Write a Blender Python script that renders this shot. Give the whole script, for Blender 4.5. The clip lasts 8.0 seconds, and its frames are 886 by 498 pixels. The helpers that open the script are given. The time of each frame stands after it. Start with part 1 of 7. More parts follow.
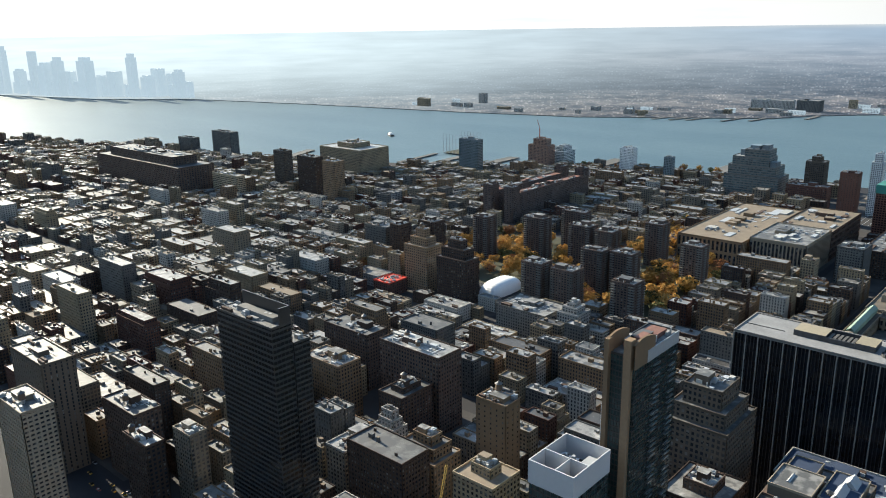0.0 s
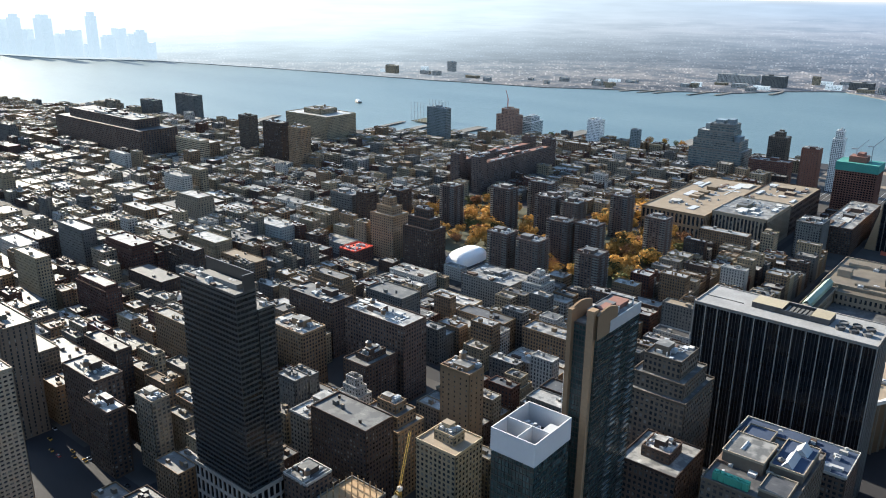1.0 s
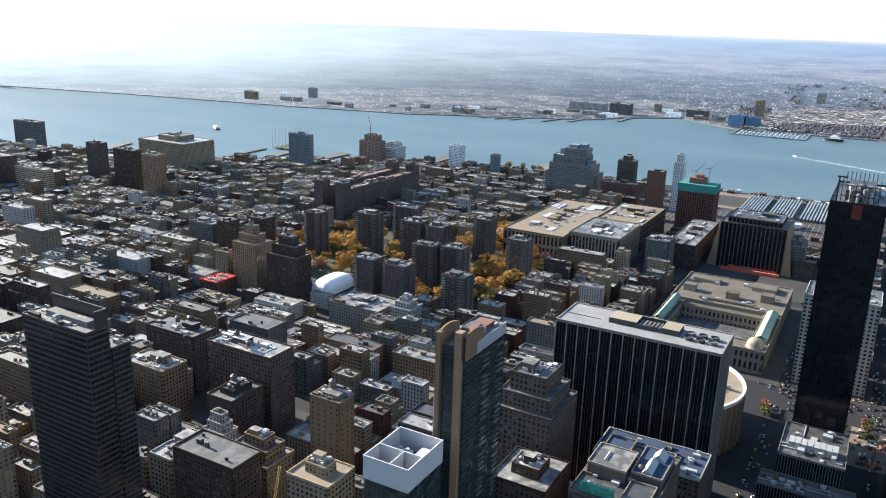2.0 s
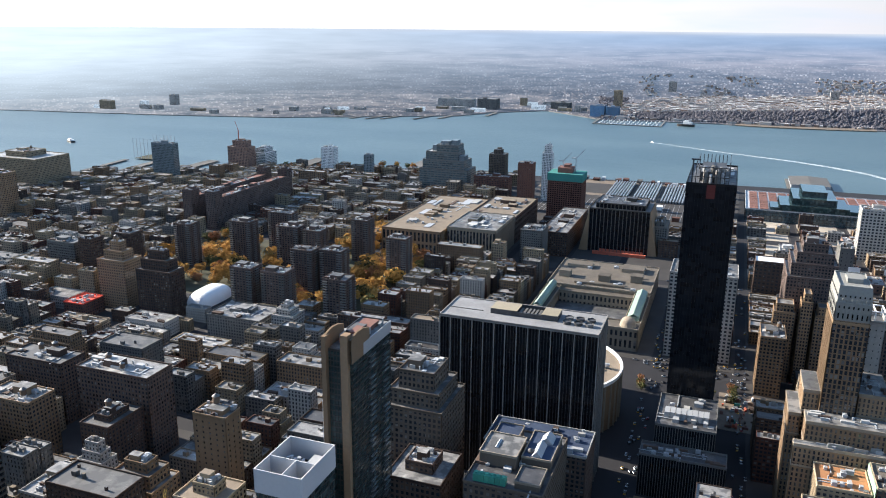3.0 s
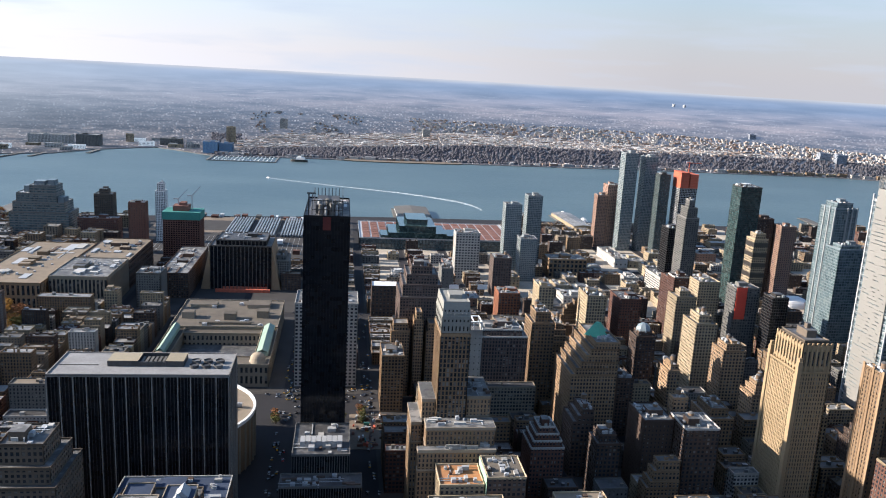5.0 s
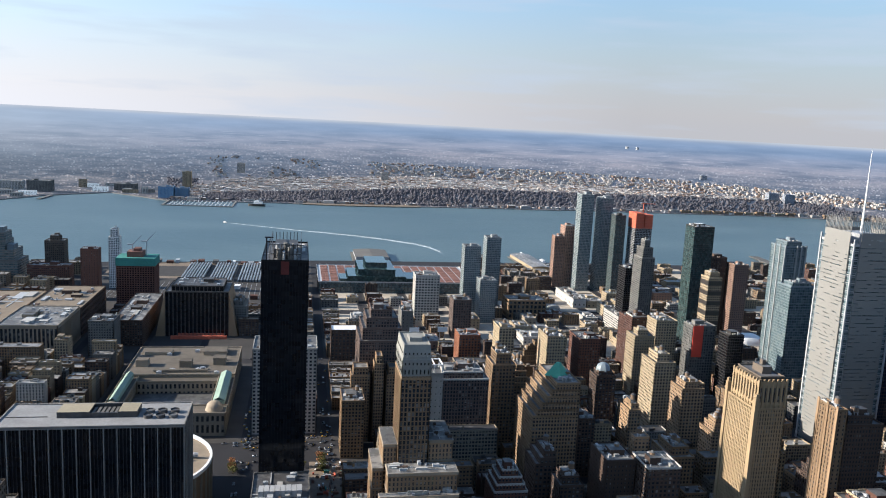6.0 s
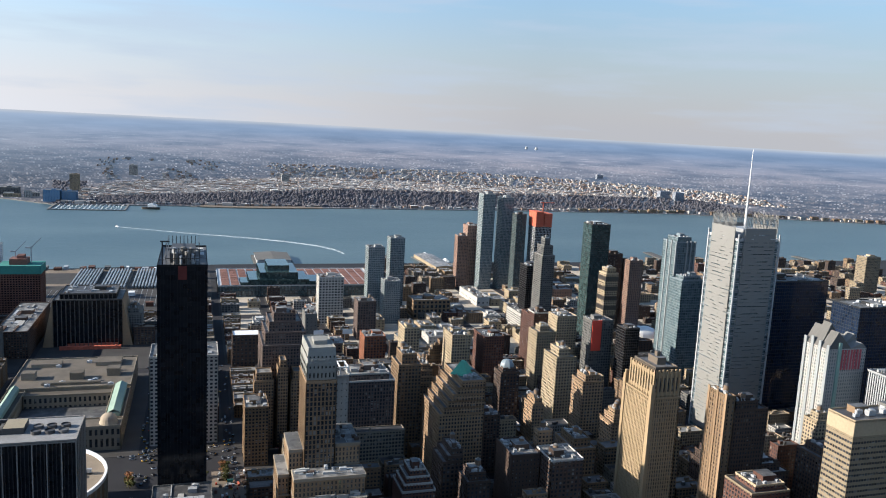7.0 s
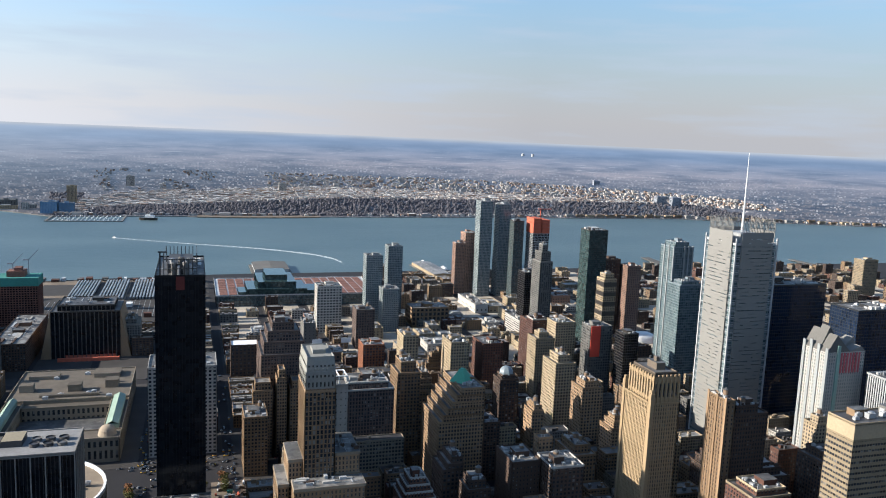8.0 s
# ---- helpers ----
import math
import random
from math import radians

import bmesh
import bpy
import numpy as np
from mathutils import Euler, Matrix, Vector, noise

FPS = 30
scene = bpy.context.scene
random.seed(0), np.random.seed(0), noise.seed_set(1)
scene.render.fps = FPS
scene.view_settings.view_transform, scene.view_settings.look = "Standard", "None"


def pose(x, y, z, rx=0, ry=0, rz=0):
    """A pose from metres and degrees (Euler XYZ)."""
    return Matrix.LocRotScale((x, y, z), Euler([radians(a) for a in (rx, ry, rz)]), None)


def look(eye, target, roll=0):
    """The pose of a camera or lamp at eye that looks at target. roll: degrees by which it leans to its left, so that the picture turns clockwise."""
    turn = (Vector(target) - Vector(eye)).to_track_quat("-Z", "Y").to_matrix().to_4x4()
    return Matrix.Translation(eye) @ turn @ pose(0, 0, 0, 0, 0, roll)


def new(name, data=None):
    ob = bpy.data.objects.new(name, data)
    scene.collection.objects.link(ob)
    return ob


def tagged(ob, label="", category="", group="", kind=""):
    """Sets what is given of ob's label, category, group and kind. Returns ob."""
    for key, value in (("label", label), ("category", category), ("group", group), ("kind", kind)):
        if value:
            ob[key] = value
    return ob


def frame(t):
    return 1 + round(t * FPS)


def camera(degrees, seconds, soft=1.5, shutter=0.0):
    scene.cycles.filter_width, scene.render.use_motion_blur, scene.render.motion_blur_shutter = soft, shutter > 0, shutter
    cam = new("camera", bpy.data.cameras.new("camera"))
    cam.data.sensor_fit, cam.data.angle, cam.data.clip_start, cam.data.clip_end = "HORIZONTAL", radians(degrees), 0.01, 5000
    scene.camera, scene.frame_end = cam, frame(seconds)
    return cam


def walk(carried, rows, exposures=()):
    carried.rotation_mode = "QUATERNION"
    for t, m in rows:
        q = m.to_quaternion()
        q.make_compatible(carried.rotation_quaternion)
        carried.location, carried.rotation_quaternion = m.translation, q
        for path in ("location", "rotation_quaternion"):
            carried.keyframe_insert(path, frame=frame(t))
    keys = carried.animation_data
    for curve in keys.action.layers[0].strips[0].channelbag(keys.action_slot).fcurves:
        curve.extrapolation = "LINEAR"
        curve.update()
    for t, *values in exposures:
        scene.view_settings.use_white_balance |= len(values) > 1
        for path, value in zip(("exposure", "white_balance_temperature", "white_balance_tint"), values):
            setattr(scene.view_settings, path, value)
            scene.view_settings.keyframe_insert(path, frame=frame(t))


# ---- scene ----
# The camera stands on a high open deck, 330 m up, and pans from the south-west to the west.
cam = camera(58.6, 8.0, soft=1.05)
EYE = 330.0
ROWS = [
    (0.0, 41.65, -15.91, -0.91), (0.5, 41.19, -20.28, -0.87), (1.0, 39.10, -18.16, 0.63),
    (1.5, 36.23, -14.61, 1.50), (1.7, 33.20, -15.60, 1.72), (2.8, 21.75, -15.41, 0.69),
    (3.0, 19.96, -15.96, 0.52), (3.5, 12.63, -13.72, -0.36), (4.0, 1.90, -12.62, 1.65),
    (4.5, -3.71, -12.27, 3.12), (4.7, -6.08, -12.94, 2.95), (5.8, -9.11, -9.79, 3.06),
    (6.0, -10.48, -9.29, 2.92), (6.5, -15.06, -9.16, 3.14), (7.0, -17.53, -8.89, 3.02),
    (7.5, -17.31, -8.71, 2.68), (8.0, -17.66, -8.34, 2.41),
]


def aim(t, yaw, pitch, roll):
    """Yaw to the left of +y, pitch up, roll; the holder shifts a little as he turns."""
    eye = Vector((0.05 * t, 0.02 * t, EYE))
    a, b = radians(yaw), radians(pitch)
    return look(eye, eye + Vector((-math.sin(a) * math.cos(b), math.cos(a) * math.cos(b), math.sin(b))), roll)


walk(cam, [(t, aim(t, yaw, pitch, roll)) for t, yaw, pitch, roll in ROWS],
     [(0.0, 1.58, 5750, 5), (0.5, 1.74, 5700, 5), (1.0, 2.0, 5650, 8), (1.5, 2.02, 5550, 9), (3.0, 1.8, 5550, 12), (4.5, 1.63, 5600, 15), (6.5, 1.36, 5500, 11), (8.0, 1.33, 5500, 11)])

# ---- light: a low, hazy late-autumn sun in the south-south-west ----
SUN_YAW, SUN_UP = 84.0, 23.0
world = bpy.data.worlds.new("sky")
scene.world = world
world.use_nodes = True
wt = world.node_tree
wt.nodes.clear()
sky = wt.nodes.new("ShaderNodeTexSky")
sky.sky_type = "NISHITA"
sky.sun_disc = False
sky.sun_elevation = radians(SUN_UP)
sky.sun_rotation = radians(-SUN_YAW)
sky.altitude = 300
sky.air_density = 1.6
sky.dust_density = 1.2
sky.ozone_density = 3.0
bg = wt.nodes.new("ShaderNodeBackground")
bg.inputs["Strength"].default_value = 0.07
wout = wt.nodes.new("ShaderNodeOutputWorld")
# pale haze lies along the horizon, brighter towards the sun, with faint high cirrus above
where = wt.nodes.new("ShaderNodeTexCoord")
axes = wt.nodes.new("ShaderNodeSeparateXYZ")
wt.links.new(where.outputs["Generated"], axes.inputs[0])
bright = wt.nodes.new("ShaderNodeMapRange")
for key, val in (("From Min", 0.4), ("From Max", -0.95), ("To Min", 5.1), ("To Max", 11.4)):
    bright.inputs[key].default_value = val
wt.links.new(axes.outputs["X"], bright.inputs["Value"])
haze = wt.nodes.new("ShaderNodeVectorMath")
haze.operation = "SCALE"
wt.links.new(bright.outputs[0], haze.inputs["Scale"])


def sky_ramp(stops):
    """A ramp over the height in the sky: (height, colour) pairs, lowest first."""
    r = wt.nodes.new("ShaderNodeValToRGB")
    while len(r.color_ramp.elements) < len(stops):
        r.color_ramp.elements.new(0.5)
    for e, (at, c) in zip(r.color_ramp.elements, stops):
        e.position, e.color = at, (*c, 1)
    wt.links.new(axes.outputs["Z"], r.inputs["Fac"])
    return r


# how much haze lies over the clear sky, and its turn from cream at the horizon to blue higher up
low = sky_ramp([(z, (v, v, v)) for z, v in ((0.0, 0.95), (0.05, 0.85), (0.12, 0.72), (0.19, 0.5), (0.34, 0.0))])
tint = sky_ramp([(0.02, (0.635, 0.585, 0.53)), (0.09, (0.53, 0.58, 0.60)), (0.18, (0.37, 0.55, 0.74))])
wt.links.new(tint.outputs["Color"], haze.inputs[0])
stretch = wt.nodes.new("ShaderNodeMapping")
stretch.inputs["Scale"].default_value = (3.0, 3.0, 26.0)
stretch.inputs["Rotation"].default_value = (0.06, 0.0, 0.0)
cirrus = wt.nodes.new("ShaderNodeTexNoise")
cirrus.inputs["Scale"].default_value = 1.6
cirrus.inputs["Detail"].default_value = 6
wt.links.new(where.outputs["Generated"], stretch.inputs["Vector"])
wt.links.new(stretch.outputs[0], cirrus.inputs["Vector"])
veil = wt.nodes.new("ShaderNodeMapRange")
for key, val in (("From Min", 0.5), ("From Max", 0.7), ("To Min", 0.0), ("To Max", 0.5)):
    veil.inputs[key].default_value = val
wt.links.new(cirrus.outputs["Fac"], veil.inputs["Value"])
air = wt.nodes.new("ShaderNodeMix")
air.data_type = "RGBA"
wt.links.new(low.outputs["Color"], air.inputs[0])
wt.links.new(sky.outputs["Color"], air.inputs[6])
wt.links.new(haze.outputs["Vector"], air.inputs[7])
streaked = wt.nodes.new("ShaderNodeMix")
streaked.data_type = "RGBA"
wt.links.new(veil.outputs[0], streaked.inputs[0])
wt.links.new(air.outputs[2], streaked.inputs[6])
streaked.inputs[7].default_value = (3.4, 3.6, 3.7, 1)
wt.links.new(streaked.outputs[2], bg.inputs["Color"])
wt.links.new(bg.outputs["Background"], wout.inputs["Surface"])

sun_data = bpy.data.lights.new("sun", "SUN")
sun_data.energy = 5.0
sun_data.angle = radians(0.6)
sun_data.color = (1.0, 0.83, 0.60)
sun = new("sun", sun_data)
a, b = radians(SUN_YAW), radians(SUN_UP)
sun_dir = Vector((-math.sin(a) * math.cos(b), math.cos(a) * math.cos(b), math.sin(b)))
sun.matrix_world = look(sun_dir * 3000, (0, 0, 0))

# ---- materials ----


def nodes_of(name):
    m = bpy.data.materials.new(name)
    m.use_nodes = True
    t = m.node_tree
    return m, t, t.nodes["Principled BSDF"]


def math_node(t, op, a, b):
    n = t.nodes.new("ShaderNodeMath")
    n.operation = op
    for i, v in enumerate((a, b)):
        if isinstance(v, (int, float)):
            n.inputs[i].default_value = v
        else:
            t.links.new(v, n.inputs[i])
    return n.outputs[0]


def noise_node(t, scale, stretch=(1, 1, 1), detail=3.0):
    g = t.nodes.new("ShaderNodeNewGeometry")
    m = t.nodes.new("ShaderNodeMapping")
    m.inputs["Scale"].default_value = [scale * s for s in stretch]
    n = t.nodes.new("ShaderNodeTexNoise")
    n.inputs["Scale"].default_value = 1.0
    n.inputs["Detail"].default_value = detail
    t.links.new(g.outputs["Position"], m.inputs["Vector"])
    t.links.new(m.outputs["Vector"], n.inputs["Vector"])
    return n.outputs["Fac"]


def ramp_node(t, fac, stops, constant=False):
    r = t.nodes.new("ShaderNodeValToRGB")
    if constant:
        r.color_ramp.interpolation = "CONSTANT"
    while len(r.color_ramp.elements) < len(stops):
        r.color_ramp.elements.new(0.5)
    for e, (p, c) in zip(r.color_ramp.elements, stops):
        e.position, e.color = p, (*c, 1)
    t.links.new(fac, r.inputs["Fac"])
    return r.outputs["Color"]


def surface(name, colour, rough=0.85, metal=0.0, coarse=0.03, fine=0.6, var=0.3, spread=0.3, stretch=(1, 1, 1), bump=0.0, island=False):
    """A surface with coarse stains, fine grain and a shade of its own for each object (or each piece)."""
    m, t, p = nodes_of(name)
    big, small = noise_node(t, coarse, stretch), noise_node(t, fine, stretch)
    if island:
        g = t.nodes.new("ShaderNodeNewGeometry")
        own = g.outputs["Random Per Island"]
    else:
        g = t.nodes.new("ShaderNodeObjectInfo")
        own = g.outputs["Random"]
    k = math_node(t, "MULTIPLY_ADD", big, var * 1.6)
    k.node.inputs[2].default_value = 1 - var * 0.8
    k2 = math_node(t, "MULTIPLY_ADD", small, var * 1.2)
    k2.node.inputs[2].default_value = 1 - var * 0.6
    k3 = math_node(t, "MULTIPLY_ADD", own, spread * 2)
    k3.node.inputs[2].default_value = 1 - spread
    k = math_node(t, "MULTIPLY", math_node(t, "MULTIPLY", k, k2), k3)
    v = t.nodes.new("ShaderNodeVectorMath")
    v.operation = "SCALE"
    v.inputs[0].default_value = colour
    t.links.new(k, v.inputs["Scale"])
    t.links.new(v.outputs["Vector"], p.inputs["Base Color"])
    r = math_node(t, "MULTIPLY_ADD", small, 0.3)
    r.node.inputs[2].default_value = max(0.05, rough - 0.15)
    t.links.new(r, p.inputs["Roughness"])
    p.inputs["Metallic"].default_value = metal
    p.inputs["Specular IOR Level"].default_value = 0.5 if rough < 0.6 else 0.15
    if bump:
        n = t.nodes.new("ShaderNodeBump")
        n.inputs["Strength"].default_value = 0.6
        n.inputs["Distance"].default_value = bump
        t.links.new(small, n.inputs["Height"])
        t.links.new(n.outputs["Normal"], p.inputs["Normal"])
    return m


def glazing_mat(name, dark, light, share=0.25, rough=0.08, cell=(3.1, 3.1, 3.3), gloss=0.5):
    """Window glass, pane by pane: dark rooms, and here and there a drawn blind."""
    m, t, p = nodes_of(name)
    g = t.nodes.new("ShaderNodeNewGeometry")
    d = t.nodes.new("ShaderNodeVectorMath")
    d.operation = "DIVIDE"
    d.inputs[1].default_value = cell
    fl = t.nodes.new("ShaderNodeVectorMath")
    fl.operation = "FLOOR"
    w = t.nodes.new("ShaderNodeTexWhiteNoise")
    t.links.new(g.outputs["Position"], d.inputs[0])
    t.links.new(d.outputs["Vector"], fl.inputs[0])
    t.links.new(fl.outputs["Vector"], w.inputs["Vector"])
    mid = [(a + b) / 2 for a, b in zip(dark, light)]
    c = ramp_node(t, w.outputs["Value"], [(0, dark), (1 - share, [2 * v for v in dark]), (1 - share / 2, mid), (1, light)])
    t.links.new(c, p.inputs["Base Color"])
    p.inputs["Roughness"].default_value = rough
    p.inputs["IOR"].default_value = 1.5
    p.inputs["Specular IOR Level"].default_value = gloss
    return m


BRICK_RED = surface("red brick", (0.095, 0.05, 0.038))
BRICK_BROWN = surface("brown brick", (0.075, 0.053, 0.042))
BRICK_TAN = surface("tan brick", (0.2, 0.138, 0.085))
BRICK_CREAM = surface("cream brick", (0.28, 0.225, 0.15))
LIMESTONE = surface("limestone", (0.22, 0.185, 0.14))
CONCRETE = surface("grey concrete", (0.125, 0.122, 0.115))
WHITE_BRICK = surface("white glazed brick", (0.34, 0.325, 0.3), spread=0.12)
DARK_METAL = surface("black anodised metal", (0.014, 0.015, 0.017), rough=0.45, spread=0.1)
BRONZE = surface("dark bronze cladding", (0.03, 0.027, 0.025), rough=0.4, spread=0.1)
FIN = surface("pale concrete fin", (0.2, 0.188, 0.175), spread=0.1)
STEEL = surface("painted grey steel", (0.297, 0.306, 0.315), rough=0.5, spread=0.15)
WHITE_PAINT = surface("white painted metal", (0.637, 0.637, 0.629), rough=0.5, var=0.15, spread=0.08)
RODS = surface("pale ceramic rods", (0.165, 0.162, 0.152), rough=0.5, var=0.12, spread=0.04)


def roofing(name, dark, mid, light, rough=0.75):
    """Patched and stained flat roofing; each roof leans to its own tone."""
    m, t, p = nodes_of(name)
    o = t.nodes.new("ShaderNodeObjectInfo")
    k = math_node(t, "ADD", math_node(t, "MULTIPLY", noise_node(t, 0.16, (1, 1, 1), 6), 1.3), math_node(t, "MULTIPLY", o.outputs["Random"], 0.35))
    k = math_node(t, "ADD", k, math_node(t, "MULTIPLY", noise_node(t, 0.018, (1, 1, 1), 1), 0.5))
    c = ramp_node(t, math_node(t, "SUBTRACT", k, 0.6), [(0.25, dark), (0.42, mid), (0.5, [0.8 * v for v in mid]), (0.72, light)])
    t.links.new(c, p.inputs["Base Color"])
    p.inputs["Roughness"].default_value = rough
    p.inputs["Specular IOR Level"].default_value = 0.5
    return m


DARK_STONE = surface("dark weathered stone", (0.095, 0.078, 0.062))
PALE_TERRACOTTA = surface("pale glazed terracotta", (0.2, 0.2, 0.185), spread=0.05)
# estate brick lightened in base colour to stand in for haze
ESTATE_BRICK = surface("haze-lightened estate brick", (0.105, 0.08, 0.07), spread=0.12)
PINK_BRICK = surface("pink-tan brick", (0.2, 0.13, 0.1))
PALE_COPPER = surface("faded copper roof", (0.19, 0.28, 0.245), rough=0.6, spread=0.1)
BLUE_GREY = surface("blue-grey tower cladding", (0.13, 0.16, 0.18), rough=0.45, spread=0.12)
# blue-grey roofing, darkened so that shade on it is in the colour
ROOF_BLUE = surface("blue-grey roof with painted shade", (0.035, 0.048, 0.08), coarse=0.08, fine=1.0, var=0.4, spread=0.1)
YELLOW_PAINT = surface("yellow painted steel", (0.42, 0.28, 0.06), rough=0.5, spread=0.1)
TIMBER = surface("formwork timber", (0.27, 0.19, 0.11), fine=1.2, var=0.5, spread=0.2)
ROOF_GREY = roofing("grey roof felt", (0.04, 0.04, 0.042), (0.08, 0.08, 0.078), (0.19, 0.185, 0.175), 0.62)
ROOF_SILVER = roofing("silver roof coating", (0.09, 0.09, 0.088), (0.22, 0.215, 0.205), (0.42, 0.41, 0.39), 0.5)
ROOF_TAR = roofing("black tar roof", (0.025, 0.025, 0.027), (0.045, 0.045, 0.048), (0.10, 0.10, 0.10), 0.6)
ROOF_TAN = surface("tan gravel roof", (0.17, 0.14, 0.105), coarse=0.08, fine=1.0, var=0.4, spread=0.2)
ROOF_RED = surface("rust-red roof panel", (0.16, 0.085, 0.068), coarse=0.08, var=0.4, spread=0.2)
ROOF_BROWN = surface("brown gravel roof", (0.095, 0.083, 0.068), coarse=0.08, fine=1.0, var=0.5, spread=0.2)
COPPER = surface("green copper roof", (0.075, 0.26, 0.185), rough=0.6, spread=0.1)
ORANGE_NET = surface("orange safety netting", (0.38, 0.1, 0.06), var=0.35, spread=0.1)
GREEN_NET = surface("green safety netting", (0.05, 0.17, 0.15), var=0.35, spread=0.1)
RED_PAINT = surface("red panel", (0.5, 0.07, 0.045), spread=0.1)
TANK_WOOD = surface("weathered cedar staves", (0.14, 0.10, 0.07), fine=2.0, stretch=(1, 1, 0.2))
GLASS = glazing_mat("window glass", (0.014, 0.017, 0.022), (0.17, 0.165, 0.155), 0.24)
GLASS_BLUE = glazing_mat("blue-green curtain glass", (0.038, 0.056, 0.062), (0.14, 0.175, 0.18), 0.45, 0.1)
GLASS_DARK = glazing_mat("black tinted glass", (0.004, 0.005, 0.007), (0.012, 0.014, 0.018), 0.3, 0.12, gloss=0.25)
GLASS_NAVY = glazing_mat("deep blue mirror glass", (0.006, 0.012, 0.028), (0.016, 0.03, 0.06), 0.3, 0.06)
PALE_BAND = surface("pale tower spandrel", (0.2, 0.215, 0.22), rough=0.5, spread=0.08)
GLASS_GREEN = glazing_mat("dark green curtain glass", (0.014, 0.027, 0.028), (0.06, 0.095, 0.095), 0.4, 0.1)
ASPHALT = surface("asphalt", (0.024, 0.024, 0.027), coarse=0.02, fine=0.4, var=0.4, spread=0.05)
PAVING = surface("pavement slabs", (0.042, 0.04, 0.039), coarse=0.05, fine=0.8, var=0.4, spread=0.1)
GRASS = surface("autumn grass", (0.055, 0.055, 0.035), coarse=0.02, fine=0.3, var=0.6, spread=0.1)
SOIL = surface("bare ground", (0.13, 0.105, 0.08), coarse=0.03, fine=0.3, var=0.6, spread=0.2)
BARK = surface("bark", (0.07, 0.055, 0.045))
LEAF_GOLD = surface("golden leaves", (0.36, 0.205, 0.05), fine=0.9, var=0.5, spread=0.35)
LEAF_RUST = surface("rust leaves", (0.22, 0.105, 0.045), fine=0.9, var=0.5, spread=0.35)
LEAF_GREEN = surface("late green leaves", (0.085, 0.085, 0.03), fine=0.9, var=0.5, spread=0.35)
WOODS = surface("bare autumn woods", (0.072, 0.07, 0.08), coarse=0.01, fine=0.1, var=0.3, spread=0.2, island=True)


def water_mat():
    m, t, p = nodes_of("river water")
    p.inputs["Base Color"].default_value = (0.035, 0.06, 0.075, 1)
    p.inputs["Roughness"].default_value = 0.38
    p.inputs["IOR"].default_value = 1.33
    a, b = noise_node(t, 0.02, (1, 2, 1), 6), noise_node(t, 0.15, (1, 1, 1), 4)
    n = t.nodes.new("ShaderNodeBump")
    n.inputs["Strength"].default_value = 0.5
    n.inputs["Distance"].default_value = 1.2
    t.links.new(math_node(t, "ADD", a, b), n.inputs["Height"])
    t.links.new(n.outputs["Normal"], p.inputs["Normal"])
    c = ramp_node(t, noise_node(t, 0.0016, (1, 2.5, 1), 5), [(0.35, (0.05, 0.082, 0.096)), (0.65, (0.072, 0.108, 0.12))])
    t.links.new(c, p.inputs["Base Color"])
    return m


def map_range(t, v, a, b, c, d, smooth=False):
    n = t.nodes.new("ShaderNodeMapRange")
    if smooth:
        n.interpolation_type = "SMOOTHSTEP"
    for key, val in (("From Min", a), ("From Max", b), ("To Min", c), ("To Max", d)):
        n.inputs[key].default_value = val
    t.links.new(v, n.inputs["Value"])
    return n.outputs[0]


def mix_node(t, fac, a, b):
    n = t.nodes.new("ShaderNodeMix")
    n.data_type = "RGBA"
    t.links.new(fac, n.inputs[0])
    for i, v in ((6, a), (7, b)):
        if isinstance(v, tuple):
            n.inputs[i].default_value = (*v, 1)
        else:
            t.links.new(v, n.inputs[i])
    return n.outputs[2]


